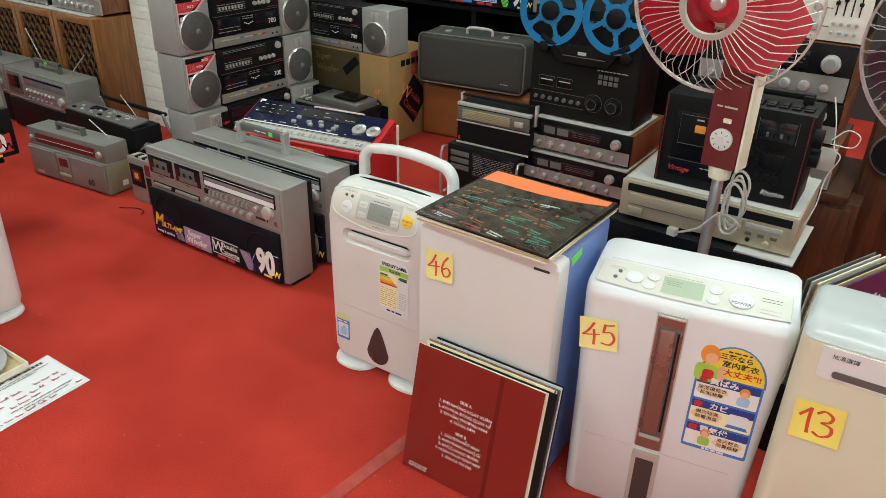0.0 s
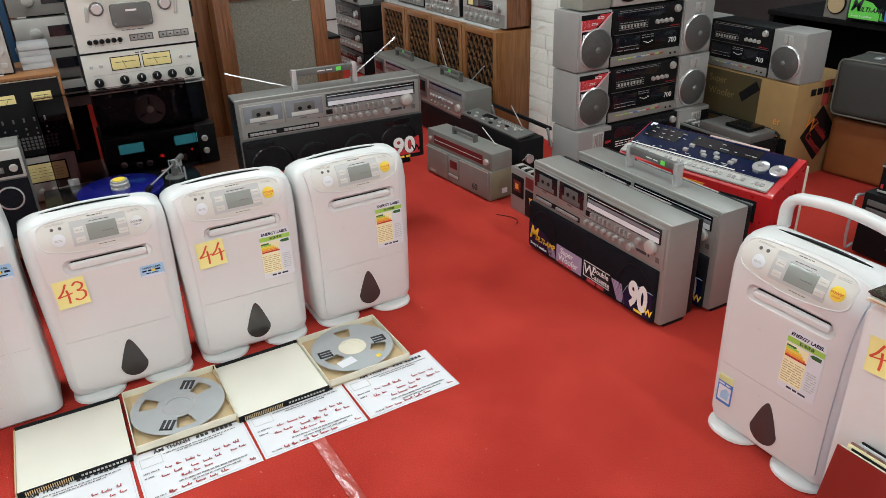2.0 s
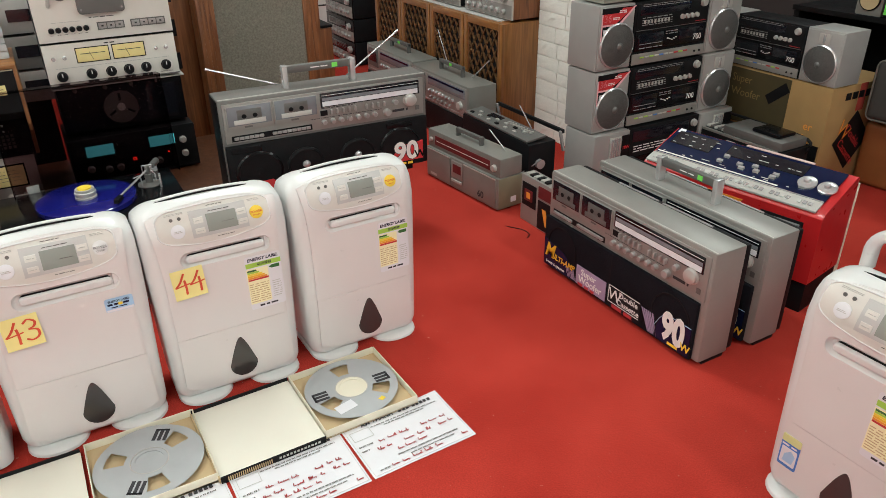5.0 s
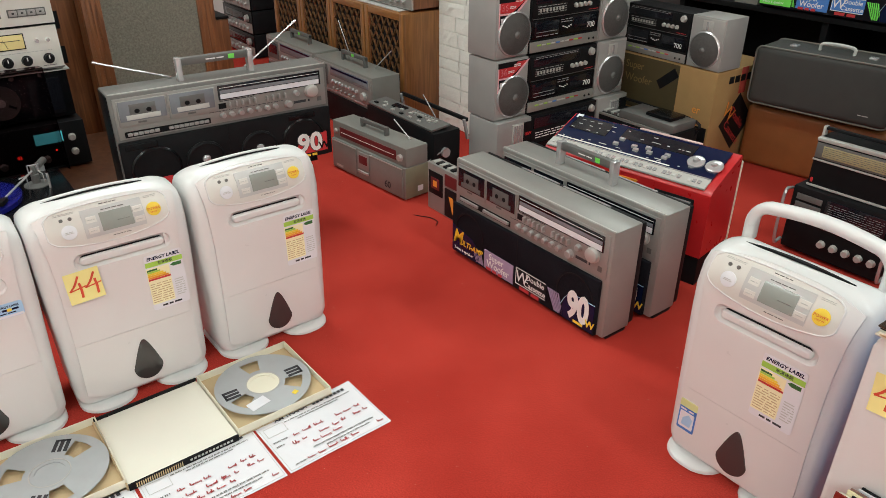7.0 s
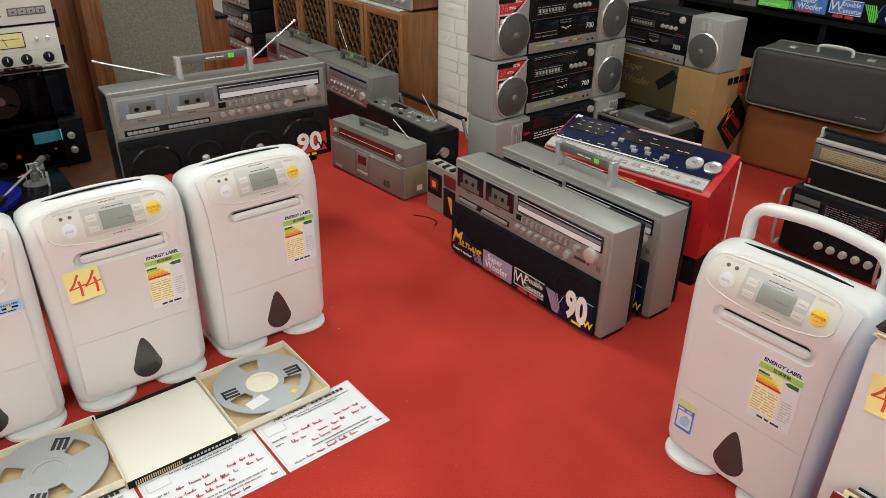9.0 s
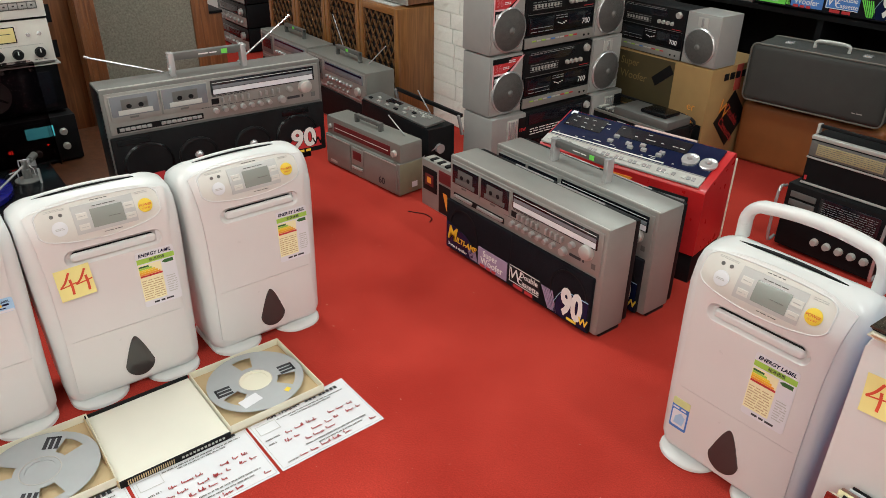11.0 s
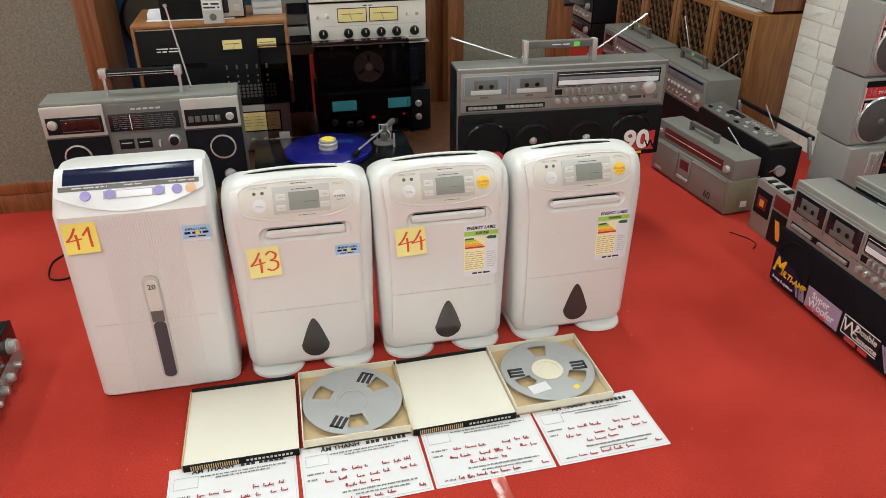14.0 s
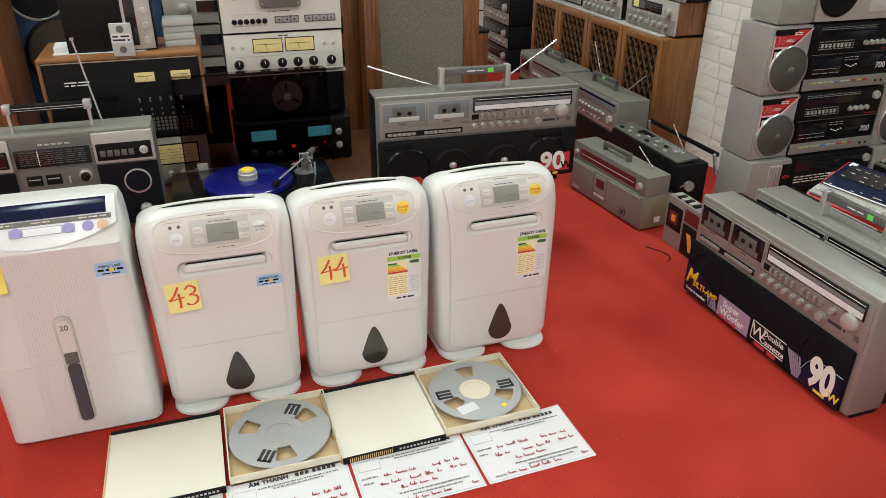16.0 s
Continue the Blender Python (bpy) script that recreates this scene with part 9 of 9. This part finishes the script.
bars(sp, 0.05, 0.15, 0.175, 0.19, -0.0064, 1, WHITEINK, name="maker_mark", fill=0.6)


# ---------- standing fans ----------
def standing_fan(x, y, hub_z, yaw, tilt, label, wires, cagemat, blade, knob_on=True):
    t = thing("standing_fan", x, y, 0, yaw, label, "fan", "standing fans")
    part("base", lathe([(0.005, 0.0), (0.15, 0.0), (0.155, 0.006), (0.15, 0.018), (0.06, 0.032), (0.018, 0.040)], 40, axis="z"), GALV, t)
    part("pole", cyl((0, 0, 0.03), (0, 0, hub_z - 0.32), 0.0135, 20), GALV, t, "galvanised pole")
    part("collar", cyl((0, 0, hub_z - 0.375), (0, 0, hub_z - 0.33), 0.024, 20, 0.030), IVORY, t)
    if knob_on:
        cb = part("control_box", moved(box(-0.040, 0.040, -0.030, 0.030, -0.10, 0.10, 0.006), 0, 0, hub_z - 0.245), MAROON, t, "maroon control box")
        part("control_side", moved(box(0.041, 0.048, -0.026, 0.028, -0.11, 0.11, 0.003), 0, 0, hub_z - 0.235), IVORY, cb)
        part("control_neck", box(-0.034, 0.034, -0.026, 0.026, hub_z - 0.145, hub_z - 0.06, 0.006), MAROON, cb)
        dk = part("timer_dial", moved(lathe([(0.025, 0), (0.025, -0.006), (0.022, -0.008), (0.007, -0.008), (0.006, -0.014)], 32), 0.0, -0.030, hub_z - 0.275), WHITE, cb, "white timer dial")
        for k in range(8):
            part("dial_mark", moved(box(-0.0008, 0.0008, -0.0092, -0.0075, 0.015, 0.020), 0, -0.030, hub_z - 0.275, 0, 45 * k), INK, dk)
        part("switch", box(-0.004, 0.014, -0.034, -0.029, hub_z - 0.236, hub_z - 0.226, 0.001), IVORY, cb)
        bars(cb, -0.025, 0.025, hub_z - 0.205, hub_z - 0.197, -0.0304, 1, GREYP)
    mo = Matrix.Translation((-0.058 if knob_on else 0, 0, hub_z + (0.022 if knob_on else 0))) @ pose(0, 0, 0, tilt, 0, 5 if knob_on else 0)

    def put(name, b, m, parent=None, label=""):
        b.transform(mo)
        return part(name, b, m, parent or t, label)

    put("motor", lathe([(0.02, 0.12), (0.062, 0.11), (0.068, 0.05), (0.066, 0.0), (0.05, -0.012)], 32), IVORY)
    cage = put("cage", lathe([(0.2005, -0.035), (0.2005, -0.024), (0.196, -0.024), (0.196, -0.035)], 64, ring=True), cagemat, None, "wire guard")
    R = 0.198
    for k in range(wires):
        a = k * math.tau / wires
        pts = [((0.058, -0.104), 0.0), ((0.105, -0.104), 0.01), ((0.150, -0.090), 0.03), ((0.176, -0.068), 0.10), ((R, -0.030), 0.13)]
        put("wire", tube([(r * math.cos(a + tw), yy, r * math.sin(a + tw)) for (r, yy), tw in pts], 0.0010, 5), cagemat, cage)
    for k in range(wires // 2):
        a = k * math.tau / (wires // 2)
        pts = [((0.07, 0.040), 0.0), ((0.16, 0.034), -0.05), ((0.185, 0.010), -0.09), ((R, -0.028), -0.13)]
        put("wire", tube([(r * math.cos(a + tw), yy, r * math.sin(a + tw)) for (r, yy), tw in pts], 0.0010, 5), cagemat, cage)
    put("front_ring", lathe([(0.068, -0.098), (0.068, -0.106), (0.056, -0.108), (0.054, -0.100)], 40, ring=True), SILVERL if knob_on else cagemat, cage)
    put("hub_nut", lathe([(0.016, -0.062), (0.016, -0.072), (0.012, -0.078), (0.004, -0.079)], 20), CHROME, None, "silver hub nut")
    put("hub", lathe([(0.045, 0.0), (0.045, -0.045), (0.030, -0.060), (0.008, -0.064)], 28), blade)
    for k in range(3):
        b = bmesh.new()
        grid = []
        for i in range(9):
            r = 0.04 + 0.142 * i / 8
            half = radians(37) * (0.55 + 0.75 * math.sin(math.pi * min(1, i / 9 + 0.15)))
            row = []
            for j in range(9):
                u = j / 8 * 2 - 1
                a = math.tau * k / 3 + math.pi / 2 + u * half
                row.append(b.verts.new((r * math.cos(a), -0.030 + 0.026 * u, r * math.sin(a))))
            grid.append(row)
        for p, q in zip(grid, grid[1:]):
            for j in range(8):
                b.faces.new((p[j], p[j + 1], q[j + 1], q[j]))
        bmesh.ops.solidify(b, geom=b.faces[:], thickness=0.002)
        put("blade", b, blade, None, "translucent coloured blade")
    if knob_on:
        pts = []
        for k in range(60):
            a = k * math.tau / 15
            pts.append((0.055 + 0.022 * math.cos(a) + 0.004 * math.sin(k), -0.012 - 0.0016 * (k // 15) * 4, hub_z - 0.40 + 0.060 * math.sin(a) - 0.0006 * k))
        pts += [(0.03, -0.03, hub_z - 0.45), (-0.01, -0.035, hub_z - 0.50), (-0.06, -0.03, hub_z - 0.53)]
        cd2 = part("power_cord", tube(smooth_line(pts, 3), 0.0032, 6), CORD, t, "coiled grey power cord")
        part("plug", moved(box(-0.024, 0.0, -0.010, 0.010, -0.010, 0.010, 0.003), -0.062, -0.03, hub_z - 0.532), CORD, cd2)
    return t


standing_fan(1.335, 0.14, 1.085, -8, 4, "standing fan with red blades and a round wire guard", 54, mat("white enamel wire", (0.62, 0.60, 0.57), 0.35, 0.3), FANRED)
standing_fan(1.755, 0.12, 1.065, -8, 4, "standing fan with dark purple blades and wire guard", 48, mat("grey enamel wire", (0.48, 0.46, 0.48), 0.35, 0.4), mat("dark purple blade", (0.10, 0.03, 0.06), 0.3, 0, 0.1, 10, trans=0.2), False)
wh = thing("earphone_cable", 1.53, 0.44, 0.80, 0, "thin white cable hanging beside a stack", "cable")
part("wire", tube(smooth_line([(-0.03, 0.02, 0.06), (-0.01, 0, 0.0), (0.0, 0.0, -0.06), (0.02, -0.01, -0.08), (0.0, 0.0, -0.14), (-0.005, 0, -0.22), (-0.02, 0.0, -0.281)], 6), 0.0017, 6), WHITE, wh)
part("wire_loop", tube(smooth_line([(-0.01, -0.005, -0.04), (0.02, -0.005, -0.01), (0.05, -0.005, -0.02), (0.04, -0.005, -0.05), (-0.01, -0.005, -0.05)], 6), 0.0017, 6), WHITE, wh)

# crate of records by the cream dehumidifier
cr2 = thing("record_crate", 1.545, 0.14, 0, 0, "dark crate carrying upright record sleeves", "crate")
part("crate", box(0, 0.30, 0, 0.30, 0, 0.205, 0.004), BLACK, cr2)
for i, m in enumerate((STEELD, GREYP, CARD, IVORY, STEELD, GREYP, CARDL, mat("purple sleeve", (0.055, 0.022, 0.10), 0.3, 0, 0.2, 8))):
    s = tagged(new("record_sleeve"), "worn record sleeve standing in a crate" if i < 7 else "purple record sleeve with white handwriting in a crate", "record")
    s.matrix_world = pose(1.560 + 0.008 * i, 0.165 - 0.003 * i, 0.207, 0, 3 + 0.8 * (i % 3), -24)
    part("sleeve", box(-0.002, 0.002, 0.0, 0.28, 0.0, 0.30, 0.0008, 1), m, s)
    if i == 7:
        part("writing", moved(tube([(0.0028, 0.05 + 0.012 * k, 0.22 + 0.016 * math.sin(2.1 * k)) for k in range(16)], 0.002, 5)), WHITEINK, s)

# receiver on the floor by the ribbed dehumidifier
rf = receiver(-0.34, -2.392, 0.0, 180, 0.46, 0.36, 0.145, "dark receiver with chrome knobs on the carpet", False, True, 12)

# thin black cable on the carpet by the recorder
fc = thing("floor_cable", -1.0, 0.08, 0.003, 0, "thin black cable end lying on red carpet", "cable")
part("wire", tube(smooth_line([(-0.08, -0.03, 0.0), (-0.053, -0.013, 0.0), (-0.015, 0.010, 0.0), (0.030, 0.011, 0.0), (0.055, -0.016, 0.0)], 6), 0.0016, 6), BLACK, fc)

# black cable with a plug on the carpet by the tall loudspeaker
fp = thing("power_cable", -1.386, -2.445, 0.004, 0, "black power cable with a plug lying on red carpet", "cable")
part("wire", tube(smooth_line([(-0.20, 0.06, 0.0), (-0.12, 0.022, 0.0), (-0.06, 0.022, 0.0), (0.0, -0.005, 0.0), (0.086, 0.003, 0.0), (0.126, 0.028, 0.0), (0.119, 0.08, 0.0), (0.03, 0.085, 0.0)], 6), 0.0032, 6), BLACK, fp)
part("plug", box(0.0, 0.035, 0.075, 0.098, -0.004, 0.018, 0.005), BLACK, fp)
part("pin", cyl((0.0, 0.081, 0.007), (-0.018, 0.081, 0.007), 0.002, 8), CHROME, fp)
part("pin", cyl((0.0, 0.092, 0.007), (-0.018, 0.092, 0.007), 0.002, 8), CHROME, fp)
